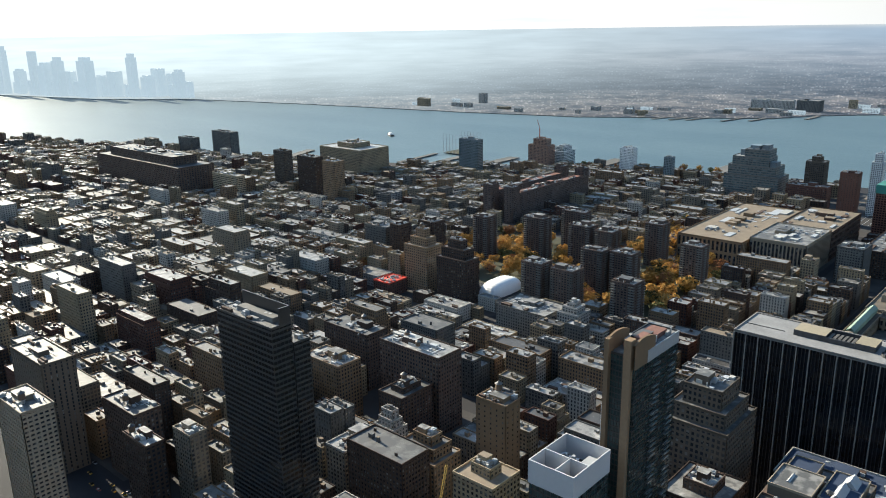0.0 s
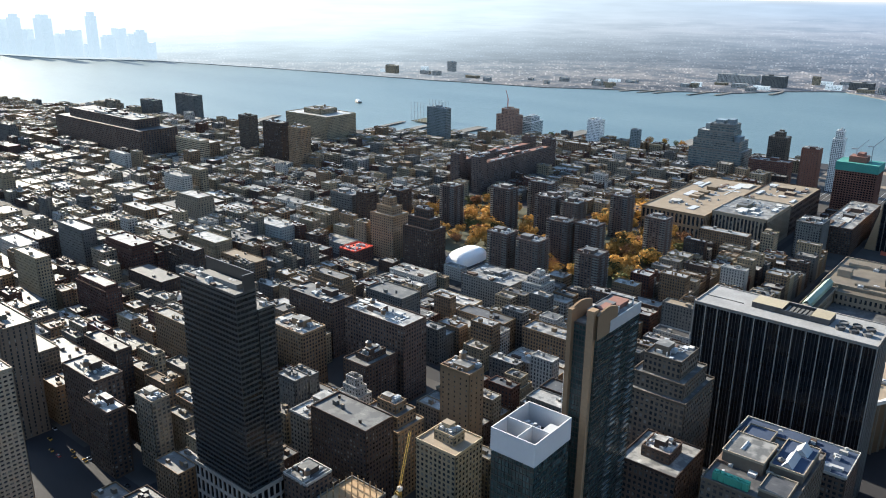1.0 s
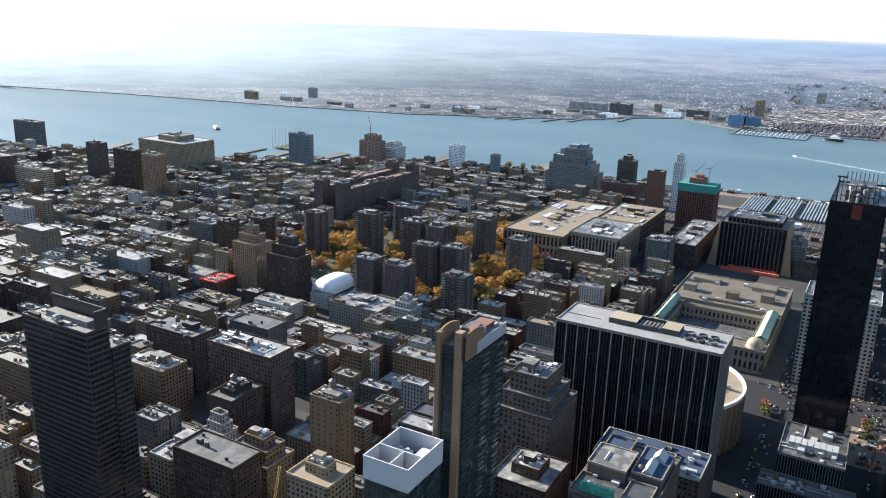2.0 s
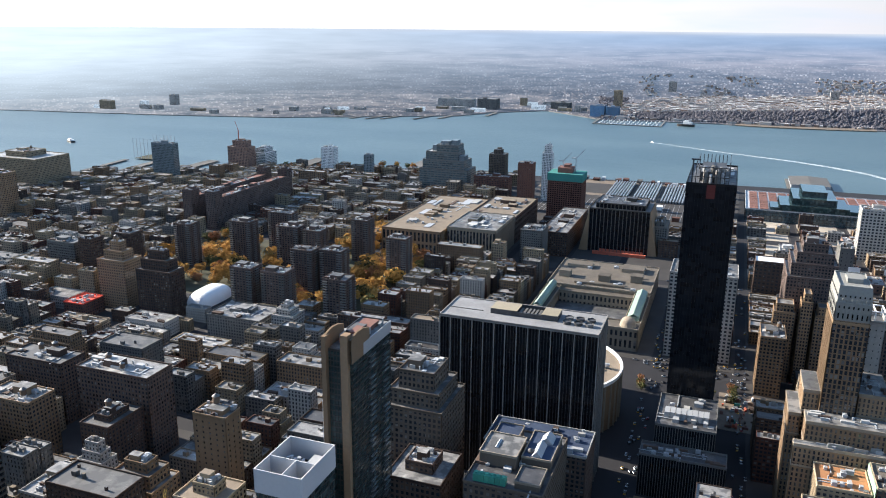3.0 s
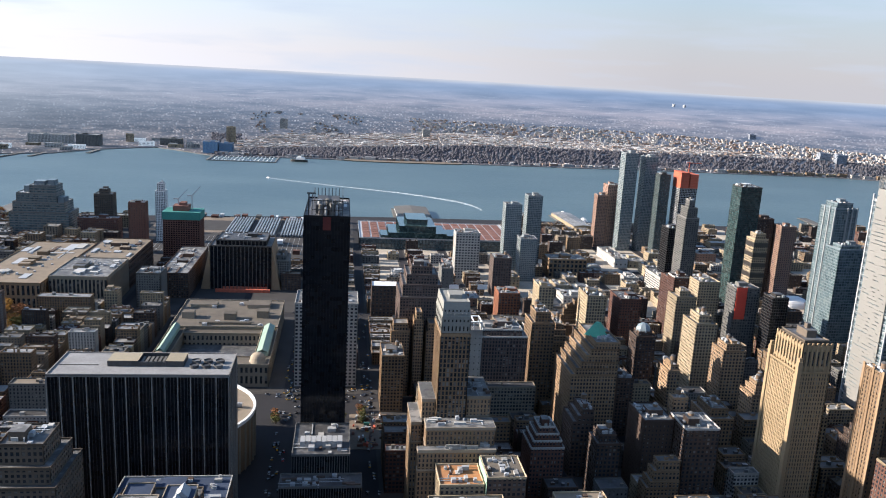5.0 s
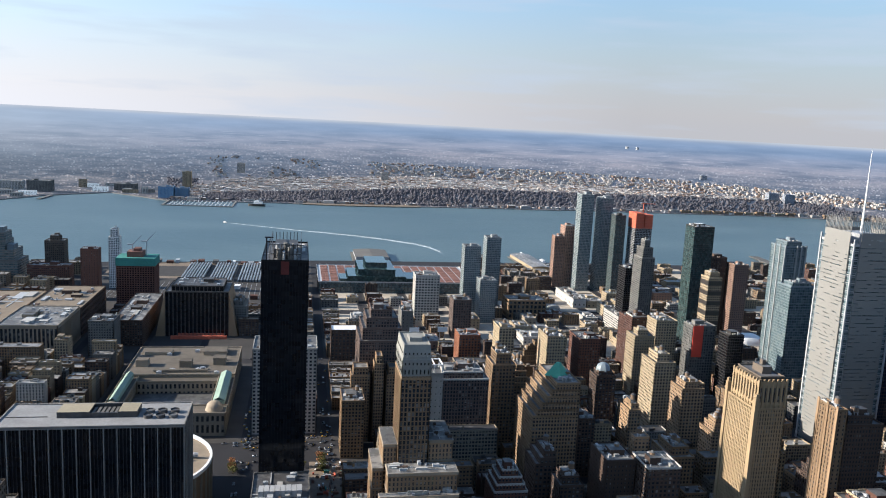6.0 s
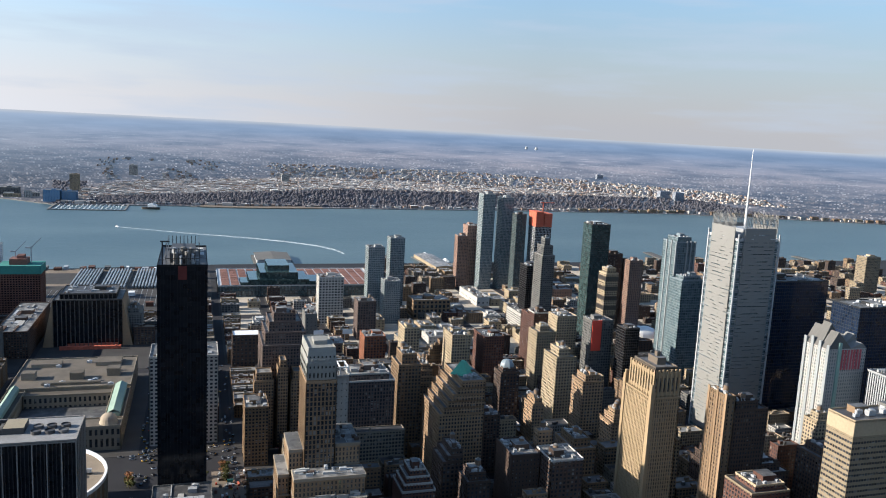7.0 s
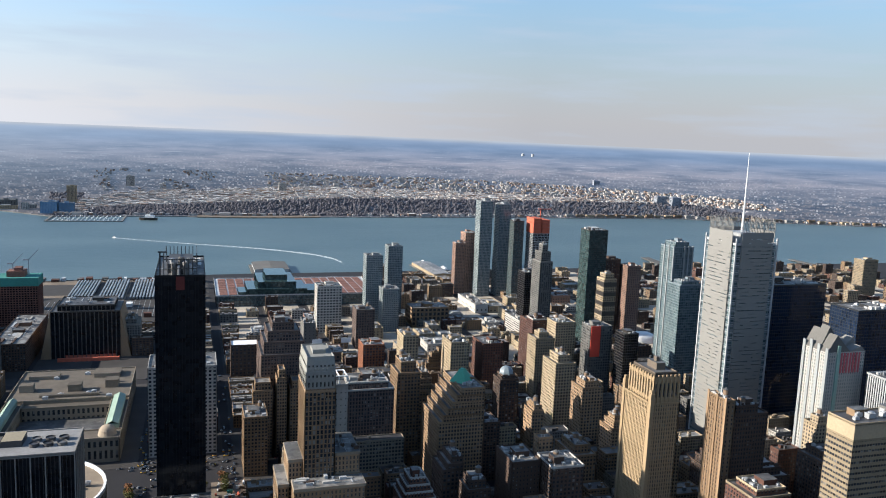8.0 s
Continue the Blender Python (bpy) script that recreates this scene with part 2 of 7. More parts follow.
def far_land_mat():
    """Low country towards the horizon: towns, woods, marsh and depots, flattened by distance.
    It is laid out by bearing and by how far below the horizon each place lies."""
    m, t, p = nodes_of("far country with painted haze")
    g = t.nodes.new("ShaderNodeNewGeometry")
    sx = t.nodes.new("ShaderNodeSeparateXYZ")
    t.links.new(g.outputs["Position"], sx.inputs[0])
    flat = t.nodes.new("ShaderNodeCombineXYZ")
    t.links.new(sx.outputs["X"], flat.inputs["X"])
    t.links.new(sx.outputs["Y"], flat.inputs["Y"])
    ln = t.nodes.new("ShaderNodeVectorMath")
    ln.operation = "LENGTH"
    t.links.new(flat.outputs[0], ln.inputs[0])
    az = math_node(t, "ARCTAN2", sx.outputs["X"], sx.outputs["Y"])
    dip = math_node(t, "DIVIDE", math_node(t, "SUBTRACT", EYE, sx.outputs["Z"]), ln.outputs["Value"])
    reach = math_node(t, "DIVIDE", EYE, dip)

    def pattern(ka, kd, detail, cells=False):
        c = t.nodes.new("ShaderNodeCombineXYZ")
        a, d = math_node(t, "MULTIPLY", az, ka), math_node(t, "MULTIPLY", dip, kd)
        if cells:
            a, d = math_node(t, "FLOOR", a, 0), math_node(t, "FLOOR", d, 0)
            n = t.nodes.new("ShaderNodeTexWhiteNoise")
        else:
            n = t.nodes.new("ShaderNodeTexNoise")
            n.inputs["Scale"].default_value = 1.0
            n.inputs["Detail"].default_value = detail
        t.links.new(a, c.inputs["X"])
        t.links.new(d, c.inputs["Y"])
        t.links.new(c.outputs[0], n.inputs["Vector"])
        return n.outputs["Value" if cells else "Fac"]

    big, mid, fine = pattern(14.0, 150.0, 5), pattern(60.0, 420.0, 4), pattern(500.0, 1300.0, 2)
    streak = pattern(26.0, 900.0, 3)
    ground = ramp_node(t, math_node(t, "ADD", math_node(t, "MULTIPLY", big, 0.6), math_node(t, "MULTIPLY", mid, 0.4)),
                       [(0.38, (0.018, 0.025, 0.038)), (0.47, (0.042, 0.048, 0.062)), (0.55, (0.095, 0.092, 0.098)), (0.68, (0.17, 0.155, 0.15))])
    # roofs and gable walls of the towns
    house = ramp_node(t, pattern(560.0, 760.0, 0, True), [(0.0, (0.04, 0.042, 0.05)), (0.4, (0.08, 0.075, 0.075)), (0.7, (0.16, 0.13, 0.115)), (0.88, (0.28, 0.255, 0.25)), (1.0, (0.55, 0.52, 0.5))])
    here = math_node(t, "MULTIPLY", map_range(t, math_node(t, "ADD", mid, math_node(t, "MULTIPLY", fine, 0.5)), 0.62, 0.86, 0.0, 0.8), map_range(t, reach, 5000, 9000, 1.0, 0.12))
    here = math_node(t, "MULTIPLY", here, map_range(t, az, -0.4, 0.02, 0.45, 1.0))
    # tan marsh and depots past the towns
    marsh = math_node(t, "MULTIPLY", map_range(t, big, 0.35, 0.6, 0.2, 0.85), math_node(t, "MULTIPLY", map_range(t, reach, 5600, 7500, 0.0, 1.0), map_range(t, reach, 12000, 18000, 1.0, 0.0)))
    ground = mix_node(t, marsh, ground, (0.27, 0.215, 0.19))
    land = mix_node(t, here, ground, house)
    # pale flats and long depot roofs beyond
    pale = math_node(t, "MULTIPLY", map_range(t, streak, 0.60, 0.68, 0.0, 0.75), math_node(t, "MULTIPLY", map_range(t, reach, 5500, 8000, 0.0, 1.0), map_range(t, reach, 11000, 17000, 1.0, 0.0)))
    land = mix_node(t, pale, land, (0.44, 0.40, 0.37))
    # haze is painted into colour and emission, sooner and brighter towards the sun
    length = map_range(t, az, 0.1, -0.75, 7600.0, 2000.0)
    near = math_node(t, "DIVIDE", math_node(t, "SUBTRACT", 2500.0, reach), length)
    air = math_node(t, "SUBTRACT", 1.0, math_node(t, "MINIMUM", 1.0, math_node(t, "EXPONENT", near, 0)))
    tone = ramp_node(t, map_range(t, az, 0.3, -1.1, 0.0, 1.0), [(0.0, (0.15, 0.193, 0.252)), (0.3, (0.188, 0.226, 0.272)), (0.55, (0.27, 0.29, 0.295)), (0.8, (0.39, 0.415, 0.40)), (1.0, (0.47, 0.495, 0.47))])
    # the last of the painted haze turns to the pale sky's colour
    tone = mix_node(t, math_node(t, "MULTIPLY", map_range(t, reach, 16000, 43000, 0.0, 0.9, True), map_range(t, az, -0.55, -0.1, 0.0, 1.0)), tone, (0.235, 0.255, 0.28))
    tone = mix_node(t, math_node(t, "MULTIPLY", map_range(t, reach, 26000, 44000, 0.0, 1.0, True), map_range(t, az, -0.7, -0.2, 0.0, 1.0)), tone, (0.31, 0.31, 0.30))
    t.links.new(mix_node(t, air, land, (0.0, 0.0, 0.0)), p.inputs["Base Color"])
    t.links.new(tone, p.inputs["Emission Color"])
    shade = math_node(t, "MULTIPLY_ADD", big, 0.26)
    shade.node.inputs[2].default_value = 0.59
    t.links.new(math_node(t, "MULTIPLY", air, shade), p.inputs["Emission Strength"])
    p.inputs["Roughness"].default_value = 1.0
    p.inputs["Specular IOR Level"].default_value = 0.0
    return m


WATER, FAR_LAND = water_mat(), far_land_mat()

# ---- builders ----


class Geo:
    """Quads with a material index, gathered for one mesh."""

    def __init__(self):
        self.v, self.f, self.m = [], [], []

    def quad(self, a, b, c, d, mat=0):
        n = len(self.v)
        self.v += [a, b, c, d]
        self.f.append((n, n + 1, n + 2, n + 3))
        self.m.append(mat)

    def box(self, x0, x1, y0, y1, z0, z1, mat=0, top=None, bottom=False):
        q = self.quad
        q((x0, y0, z0), (x1, y0, z0), (x1, y0, z1), (x0, y0, z1), mat)
        q((x1, y0, z0), (x1, y1, z0), (x1, y1, z1), (x1, y0, z1), mat)
        q((x1, y1, z0), (x0, y1, z0), (x0, y1, z1), (x1, y1, z1), mat)
        q((x0, y1, z0), (x0, y0, z0), (x0, y0, z1), (x0, y1, z1), mat)
        q((x0, y0, z1), (x1, y0, z1), (x1, y1, z1), (x0, y1, z1), mat if top is None else top)
        if bottom:
            q((x0, y1, z0), (x1, y1, z0), (x1, y0, z0), (x0, y0, z0), mat)

    def prism(self, cx, cy, r0, r1, z0, z1, n=12, mat=0, cap=True, ry=1.0):
        """A round tapered body, capped above."""
        ring = [(math.cos(6.2832 * i / n), math.sin(6.2832 * i / n)) for i in range(n)]
        k = len(self.v)
        self.v += [(cx + r0 * a, cy + ry * r0 * b, z0) for a, b in ring] + [(cx + r1 * a, cy + ry * r1 * b, z1) for a, b in ring]
        for i in range(n):
            j = (i + 1) % n
            self.f.append((k + i, k + j, k + n + j, k + n + i))
            self.m.append(mat)
        if cap:
            self.f.append(tuple(k + n + i for i in range(n)))
            self.m.append(mat)

    def mesh(self, name, mats):
        me = bpy.data.meshes.new(name)
        me.from_pydata(self.v, [], self.f)
        for m in mats:
            me.materials.append(m)
        if len(mats) > 1:
            me.polygons.foreach_set("material_index", self.m)
        me.update()
        return me


def part(name, geo, mats, parent, label=""):
    """One mesh under a thing or a part."""
    if not isinstance(mats, (list, tuple)):
        mats = [mats]
    ob = new(name, geo if isinstance(geo, bpy.types.Mesh) else geo.mesh(name, mats))
    ob.parent = parent
    if label:
        tagged(ob, label)
    return ob


def thing(name, label, category, x=0.0, y=0.0, z=0.0, group="", kind=""):
    ob = new(name)
    ob.location = (x, y, z)
    ob.empty_display_size = 1.0
    return tagged(ob, label, category, group, kind)


def whole(name, geo, mats, label, category="", group="", kind=""):
    ob = new(name, geo.mesh(name, mats if isinstance(mats, (list, tuple)) else [mats]))
    return tagged(ob, label, category, group, kind)


def frame_walls(g, x0, x1, y0, y1, z0, z1, bw, fh, pier, span, d, mat=0):
    """Piers and spandrels proud of a glazed core, on all four faces."""
    nx, ny, nz = max(1, round((x1 - x0) / bw)), max(1, round((y1 - y0) / bw)), max(1, round((z1 - z0) / fh))
    sx, sy, sz = (x1 - x0) / nx, (y1 - y0) / ny, (z1 - z0) / nz
    hp, hs, e = pier / 2, span, d * 0.25
    q = g.quad
    for i in range(nx + 1):
        a, b = max(x0, x0 + i * sx - hp * sx), min(x1, x0 + i * sx + hp * sx)
        for y, w in ((y0, 1), (y1, -1)):
            q((a, y, z0), (b, y, z0), (b, y, z1), (a, y, z1), mat)
            q((a, y, z0), (a, y, z1), (a, y + w * d, z1), (a, y + w * d, z0), mat)
            q((b, y, z0), (b, y + w * d, z0), (b, y + w * d, z1), (b, y, z1), mat)
    for i in range(ny + 1):
        a, b = max(y0, y0 + i * sy - hp * sy), min(y1, y0 + i * sy + hp * sy)
        for x, w in ((x0, 1), (x1, -1)):
            q((x, a, z0), (x, b, z0), (x, b, z1), (x, a, z1), mat)
            q((x, a, z0), (x, a, z1), (x + w * d, a, z1), (x + w * d, a, z0), mat)
            q((x, b, z0), (x + w * d, b, z0), (x + w * d, b, z1), (x, b, z1), mat)
    if span <= 0:
        return
    for k in range(nz):
        a, b = z0 + k * sz, z0 + (k + hs) * sz
        if k == nz - 1:
            g.box(x0 + e, x1 - e, y0 + e, y1 - e, z1 - hs * sz * 0.7, z1 - 0.01, mat)
        for y, w in ((y0 + e, 1), (y1 - e, -1)):
            q((x0 + e, y, a), (x1 - e, y, a), (x1 - e, y, b), (x0 + e, y, b), mat)
            q((x0 + e, y, b), (x1 - e, y, b), (x1 - e, y + w * d, b), (x0 + e, y + w * d, b), mat)
        for x, w in ((x0 + e, 1), (x1 - e, -1)):
            q((x, y0 + e, a), (x, y1 - e, a), (x, y1 - e, b), (x, y0 + e, b), mat)
            q((x, y0 + e, b), (x, y1 - e, b), (x + w * d, y1 - e, b), (x + w * d, y0 + e, b), mat)


def roof_deck(g, x0, x1, y0, y1, z, edge, roof=0, wall=1, thick=0.5):
    """A roof with a parapet round it."""
    g.quad((x0, y0, z), (x1, y0, z), (x1, y1, z), (x0, y1, z), roof)
    if edge > 0:
        g.box(x0, x1, y0, y0 + thick, z - 0.6, z + edge, wall)
        g.box(x0, x1, y1 - thick, y1, z - 0.6, z + edge, wall)
        g.box(x0, x0 + thick, y0 + thick, y1 - thick, z - 0.6, z + edge, wall)
        g.box(x1 - thick, x1, y0 + thick, y1 - thick, z - 0.6, z + edge, wall)


def tank_meshes():
    legs, tub, lid = Geo(), Geo(), Geo()
    # four raking legs under one round platform, as one welded frame
    ring = [(math.cos(6.2832 * i / 16), math.sin(6.2832 * i / 16)) for i in range(16)]
    legs.v += [(1.5 * a, 1.5 * b, 0.0) for a, b in ring] + [(1.9 * a, 1.9 * b, 2.6) for a, b in ring] + [(1.9 * a, 1.9 * b, 2.9) for a, b in ring]
    for i in range(16):
        j = (i + 1) % 16
        if i % 4 == 0:
            legs.f.append((i, j, 16 + j, 16 + i))
        legs.f.append((16 + i, 16 + j, 32 + j, 32 + i))
    legs.f.append(tuple(range(32, 48)))
    legs.m = [0] * len(legs.f)
    tub.prism(0, 0, 2.0, 1.85, 2.9, 6.6, 12)
    lid.prism(0, 0, 2.2, 0.15, 6.6, 8.1, 12)
    return legs.mesh("legs", [STEEL]), tub.mesh("tub", [TANK_WOOD]), lid.mesh("lid", [ROOF_GREY])


def unit_mesh():
    g = Geo()
    g.box(-1.4, 1.4, -1.0, 1.0, 0.25, 1.9, 0)
    g.box(-1.2, -0.9, -0.8, 0.8, 0, 0.25, 0)
    g.box(0.9, 1.2, -0.8, 0.8, 0, 0.25, 0)
    g.prism(0, 0, 0.7, 0.7, 1.9, 2.2, 10, 0)
    return g.mesh("air_unit", [STEEL])


def clutter_mesh(seed):
    """Vents, skylights, pipes and stair heads for a roof 10 m by 10 m, to be stretched to fit."""
    rng = random.Random(seed)
    g = Geo()
    for _ in range(9):
        x, y, w, l = rng.uniform(-4.2, 4.2), rng.uniform(-4.2, 4.2), rng.uniform(0.25, 0.9), rng.uniform(0.25, 0.9)
        g.box(x - w, x + w, y - l, y + l, 0, rng.uniform(0.5, 2.4), rng.randint(0, 2))
    for _ in range(4):
        x, y, l = rng.uniform(-3.5, 3.5), rng.uniform(-3.5, 3.5), rng.uniform(1, 2.5)
        if rng.random() < 0.5:
            g.box(x - l, x + l, y - 0.09, y + 0.09, 0.2, 0.5, 2, bottom=True)
        else:
            g.box(x - 0.09, x + 0.09, y - l, y + l, 0.2, 0.5, 2, bottom=True)
    for _ in range(3):
        g.prism(rng.uniform(-4, 4), rng.uniform(-4, 4), 0.16, 0.16, 0, rng.uniform(1, 2.8), 6, 2)
    return g.mesh("roof_clutter", [BRICK_BROWN, surface("pale roof paint", (0.3, 0.295, 0.28), spread=0.3), STEEL])


CLUTTER = [clutter_mesh(60 + k) for k in range(9)]


def clutter(parent, rng, x, y, z, w, l):
    c = part("roof_clutter", rng.choice(CLUTTER), None, parent)
    c.location, c.scale = (x, y, z + 0.01), (w / 10, l / 10, rng.uniform(0.9, 1.5))
    tagged(c, kind="stuff")


TANK_LEGS, TANK_TUB, TANK_LID = tank_meshes()
UNIT = unit_mesh()


def water_tank(parent, x, y, z, s=1.0):
    tub = part("water_tank", TANK_TUB, None, parent, "round cedar water tank on steel legs")
    tub.location, tub.scale = (x, y, z), (s, s, s)
    part("tank_frame", TANK_LEGS, None, tub)
    part("tank_lid", TANK_LID, None, tub)


def bulkhead(parent, x, y, z, w, d, h, wall, roof=None):
    g = Geo()
    g.box(-w / 2, w / 2, -d / 2, d / 2, 0, h, 0, 1)
    g.box(-w / 2 - 0.2, w / 2 + 0.2, -d / 2 - 0.2, d / 2 + 0.2, h, h + 0.35, 0, 1)
    ob = part("bulkhead", g, [wall, roof or ROOF_GREY], parent)
    ob.location = (x, y, z)


RECTS = []


def claim(x0, x1, y0, y1):
    RECTS.append((x0 - 2, x1 + 2, y0 - 2, y1 + 2))


def free(x0, x1, y0, y1):
    return not any(x0 < b and x1 > a and y0 < d and y1 > c for a, b, c, d in RECTS)


def tower(name, label, x0, x1, y0, y1, h, wall, roof=None, glass=None, bw=3.3, fh=3.5, pier=0.42, span=0.4, d=0.3, tiers=(),
          edge=1.2, coping=None, tank=0, units=3, heads=1, category="building", group="", z0=0.0, top=True):
    """A building of one or more tiers. tiers: (height reached, insets south-north and east-west, or south, north and east-west) above the main block."""
    rng = random.Random(int(abs(x0) * 7 + abs(y0) * 13 + h))
    roof, glass = roof or ROOF_GREY, glass or GLASS
    cx, cy = (x0 + x1) / 2, (y0 + y1) / 2
    ob = thing(name, label, category, cx, cy, z0, group)
    claim(x0, x1, y0, y1)
    w, l = (x1 - x0) / 2, (y1 - y0) / 2
    z, mid = 0.0, 0.0
    walls, glz = Geo(), Geo()
    for reach, *inset in [(h, 0.0, 0.0)] + list(tiers):
        south, north, iy = (inset[0], inset[0], inset[1]) if len(inset) == 2 else inset
        xa, xb, b = -w + south, w - north, l - iy
        frame_walls(walls, xa, xb, -b, b, z, reach, bw, fh, pier, span, d)
        glz.box(xa + d, xb - d, -b + d, b - d, z, reach - 0.05)
        rf = Geo()
        roof_deck(rf, xa, xb, -b, b, reach, edge)
        part("roof" if z == 0 else "setback_roof", rf, [roof, coping or wall], ob)
        z, mid, a = reach, (xa + xb) / 2, (xb - xa) / 2
    tagged(part("facade", walls, wall, ob), kind="stuff")
    part("glazing", glz, glass, ob)
    if top:
        if units:
            clutter(ob, rng, mid, 0, z, 2 * a, 2 * b)
        for _ in range(heads):
            s = rng.uniform(0.3, 0.5)
            bulkhead(ob, mid + rng.uniform(-0.35, 0.35) * a, rng.uniform(-0.35, 0.35) * b, z, min(14, 2 * a * s), min(12, 2 * b * s), rng.uniform(3, 5.5), wall, roof)
        for _ in range(tank):
            water_tank(ob, mid + rng.uniform(-0.6, 0.6) * a, rng.uniform(-0.6, 0.6) * b, z, rng.uniform(0.9, 1.3))
        for _ in range(units):
            u = part("air_unit", UNIT, None, ob)
            u.location = (mid + rng.uniform(-0.75, 0.75) * a, rng.uniform(-0.75, 0.75) * b, z)
            u.rotation_euler = (0, 0, rng.choice((0, 1.5708)))
            u.scale = (rng.uniform(0.8, 1.6),) * 3
    return ob

# ---- ground, river, far shore ----
def along(pairs, x):
    return float(np.interp(x, [p[0] for p in pairs], [p[1] for p in pairs]))


NEAR_SHORE = [(-4900, 560), (-2709, 960), (-2124, 1190), (-1715, 1230), (-1350, 1390), (-1000, 1600), (-800, 1690), (-250, 1745), (50, 1790), (4900, 1900)]
FAR_SHORE = [(-4900, 1560), (-4488, 1680), (-3882, 1830), (-3487, 2080), (-2836, 2230), (-1983, 2370), (-1528, 2480), (-960, 2800), (-880, 2950),
             (-700, 3120), (-450, 2900), (-196, 2930), (107, 2930), (1230, 2990), (2030, 2985), (2875, 2740), (4900, 2300)]
D_END = 45000.0


def bearing(x, y):
    return math.degrees(math.atan2(-x, y))


def rim(az):
    """Where the land ends, and where it begins to rise towards the horizon."""
    off = max(0.0, az - 41.0, -17.0 - az)
    return 4840.0 / math.cos(radians(min(off, 33.0)))


def shore_reach(az):
    """How far off the far shore lies on a bearing."""
    s, c = -math.sin(radians(az)), math.cos(radians(az))
    r = 1500.0
    while r < 5600 and r * c < along(FAR_SHORE, r * s):
        r += 10.0
    return r


SHORES = [(k * 0.5, shore_reach(k * 0.5)) for k in range(-120, 161)]


def land_height(x, y):
    """Across the river: a low shore, a wooded bluff with a town on it, then the rise to the horizon."""
    r, az = math.hypot(x, y), bearing(x, y)
    shore, end = along(SHORES, az), rim(az)
    back, flat = r - shore, max(3900.0, shore + 200.0)
    bluff = 44.0 * min(1, max(0, (x + 350) / 900)) * min(1, max(0, (back - 110) / 120))
    far = 0.0
    if r > flat:
        far = EYE * (1 - r / (flat * math.exp(math.log(D_END / flat) * min(1.0, (r - flat) / max(60.0, end - flat)))))
    return max(bluff * max(0, 1 - max(0, r - 3800) / 700), far)


def ground_mesh():
    g = Geo()
    xs = [-5300 + 70 * i for i in range(152)]
    for a, b in zip(xs, xs[1:]):
        ya, yb = along(NEAR_SHORE, a), along(NEAR_SHORE, b)
        g.quad((a, -4900, 0), (b, -4900, 0), (b, yb, 0), (a, ya, 0), 0)
        g.quad((a, ya, 0), (b, yb, 0), (b, yb, -7), (a, ya, -7), 1)
    n = 46
    for (a, ra), (b, rb) in zip(SHORES, SHORES[1:]):
        da, db = (-math.sin(radians(a)), math.cos(radians(a))), (-math.sin(radians(b)), math.cos(radians(b)))
        ea, eb = rim(a), rim(b)
        if ra > ea - 60:
            continue
        g.quad((da[0] * ra, da[1] * ra, -7), (da[0] * ra, da[1] * ra, 0), (db[0] * rb, db[1] * rb, 0), (db[0] * rb, db[1] * rb, -7), 1)
        for i in range(n):
            s, e = i / n, (i + 1) / n
            ring = [(da, ra + (ea - ra) * s), (da, ra + (ea - ra) * e), (db, rb + (eb - rb) * e), (db, rb + (eb - rb) * s)]
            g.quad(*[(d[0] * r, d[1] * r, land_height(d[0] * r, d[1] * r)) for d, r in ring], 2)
    return g


whole("ground", ground_mesh(), [ASPHALT, CONCRETE, FAR_LAND], "grey city ground, and low country with painted haze across the river", "ground", kind="structure")
g = Geo()
g.quad((-5400, 300, -2.5), (5400, 300, -2.5), (5400, 3400, -2.5), (-5400, 3400, -2.5))
whole("water", g, WATER, "broad blue-grey river with faint ripples", "river", kind="structure")

# ---- the large buildings near the station ----
# black office slab with a crown of open steel
ob = tower("office_slab", "tall black glass office slab with open steel crown", -27.5, 8, 600, 690, 218, surface("black slab mullions", (0.006, 0.0065, 0.008), rough=0.6, spread=0.05), ROOF_TAR, GLASS_DARK,
           bw=2.4, fh=3.9, pier=0.12, span=0.0, d=0.1, units=2, heads=0, category="office tower")
g = Geo()
for i in range(9):
    x = -11.5 + i * 2.9
    g.box(x - 0.25, x + 0.25, -42, -41.4, 0, 17 if i in (0, 8) else 13)
    g.box(x - 0.25, x + 0.25, 20, 20.6, 0, 13)
for z in (5, 12):
    g.box(-12, 12, -42.1, -41.5, z, z + 0.6, bottom=True)
    g.box(-12, -11.4, -41.5, 20, z, z + 0.6, bottom=True)
    g.box(11.4, 12, -41.5, 20, z, z + 0.6, bottom=True)
part("crown_frame", g, BRONZE, ob, "open steel crown").location = (0, 0, 218)
g = Geo()
g.box(-9, 9, -30, 18, 0, 7, 0)
g.box(-5, 4, -34, -30, 0, 4, 0)
part("plant_room", g, ROOF_TAR, ob).location = (0, 0, 218)
for k, (x, y, r, h) in enumerate(((-5, -36, 1.6, 8), (-1, -37, 1.3, 6), (3.5, -36, 1.8, 9), (7, -35, 1.2, 7), (0.5, -27, 2.2, 11), (-6, -26, 1.8, 10), (6, -26, 2, 10))):
    g = Geo()
    g.prism(x, y, r, r, 0, h, 10)
    g.prism(x, y, r * 1.2, r * 0.6, h, h + 0.8, 10)
    part("vent_stack", g, STEEL if k % 2 else CONCRETE, ob, "grey vent stack").location = (0, 0, 218)
g = Geo()
g.box(-3, 3, -44.6, -44.0, 0, 10)
part("sign_panel", g, surface("dull red sign mesh", (0.07, 0.02, 0.018), var=0.6, fine=1.5), ob, "dull red panel under the crown").location = (0, -0.8, 208)
g = Geo()
g.box(-14.6, -13.6, -40, -39, 0, 17)
g.box(-15.6, -9, -40, -39, 17, 18)
part("roof_crane", g, DARK_METAL, ob).location = (0, 0, 218)
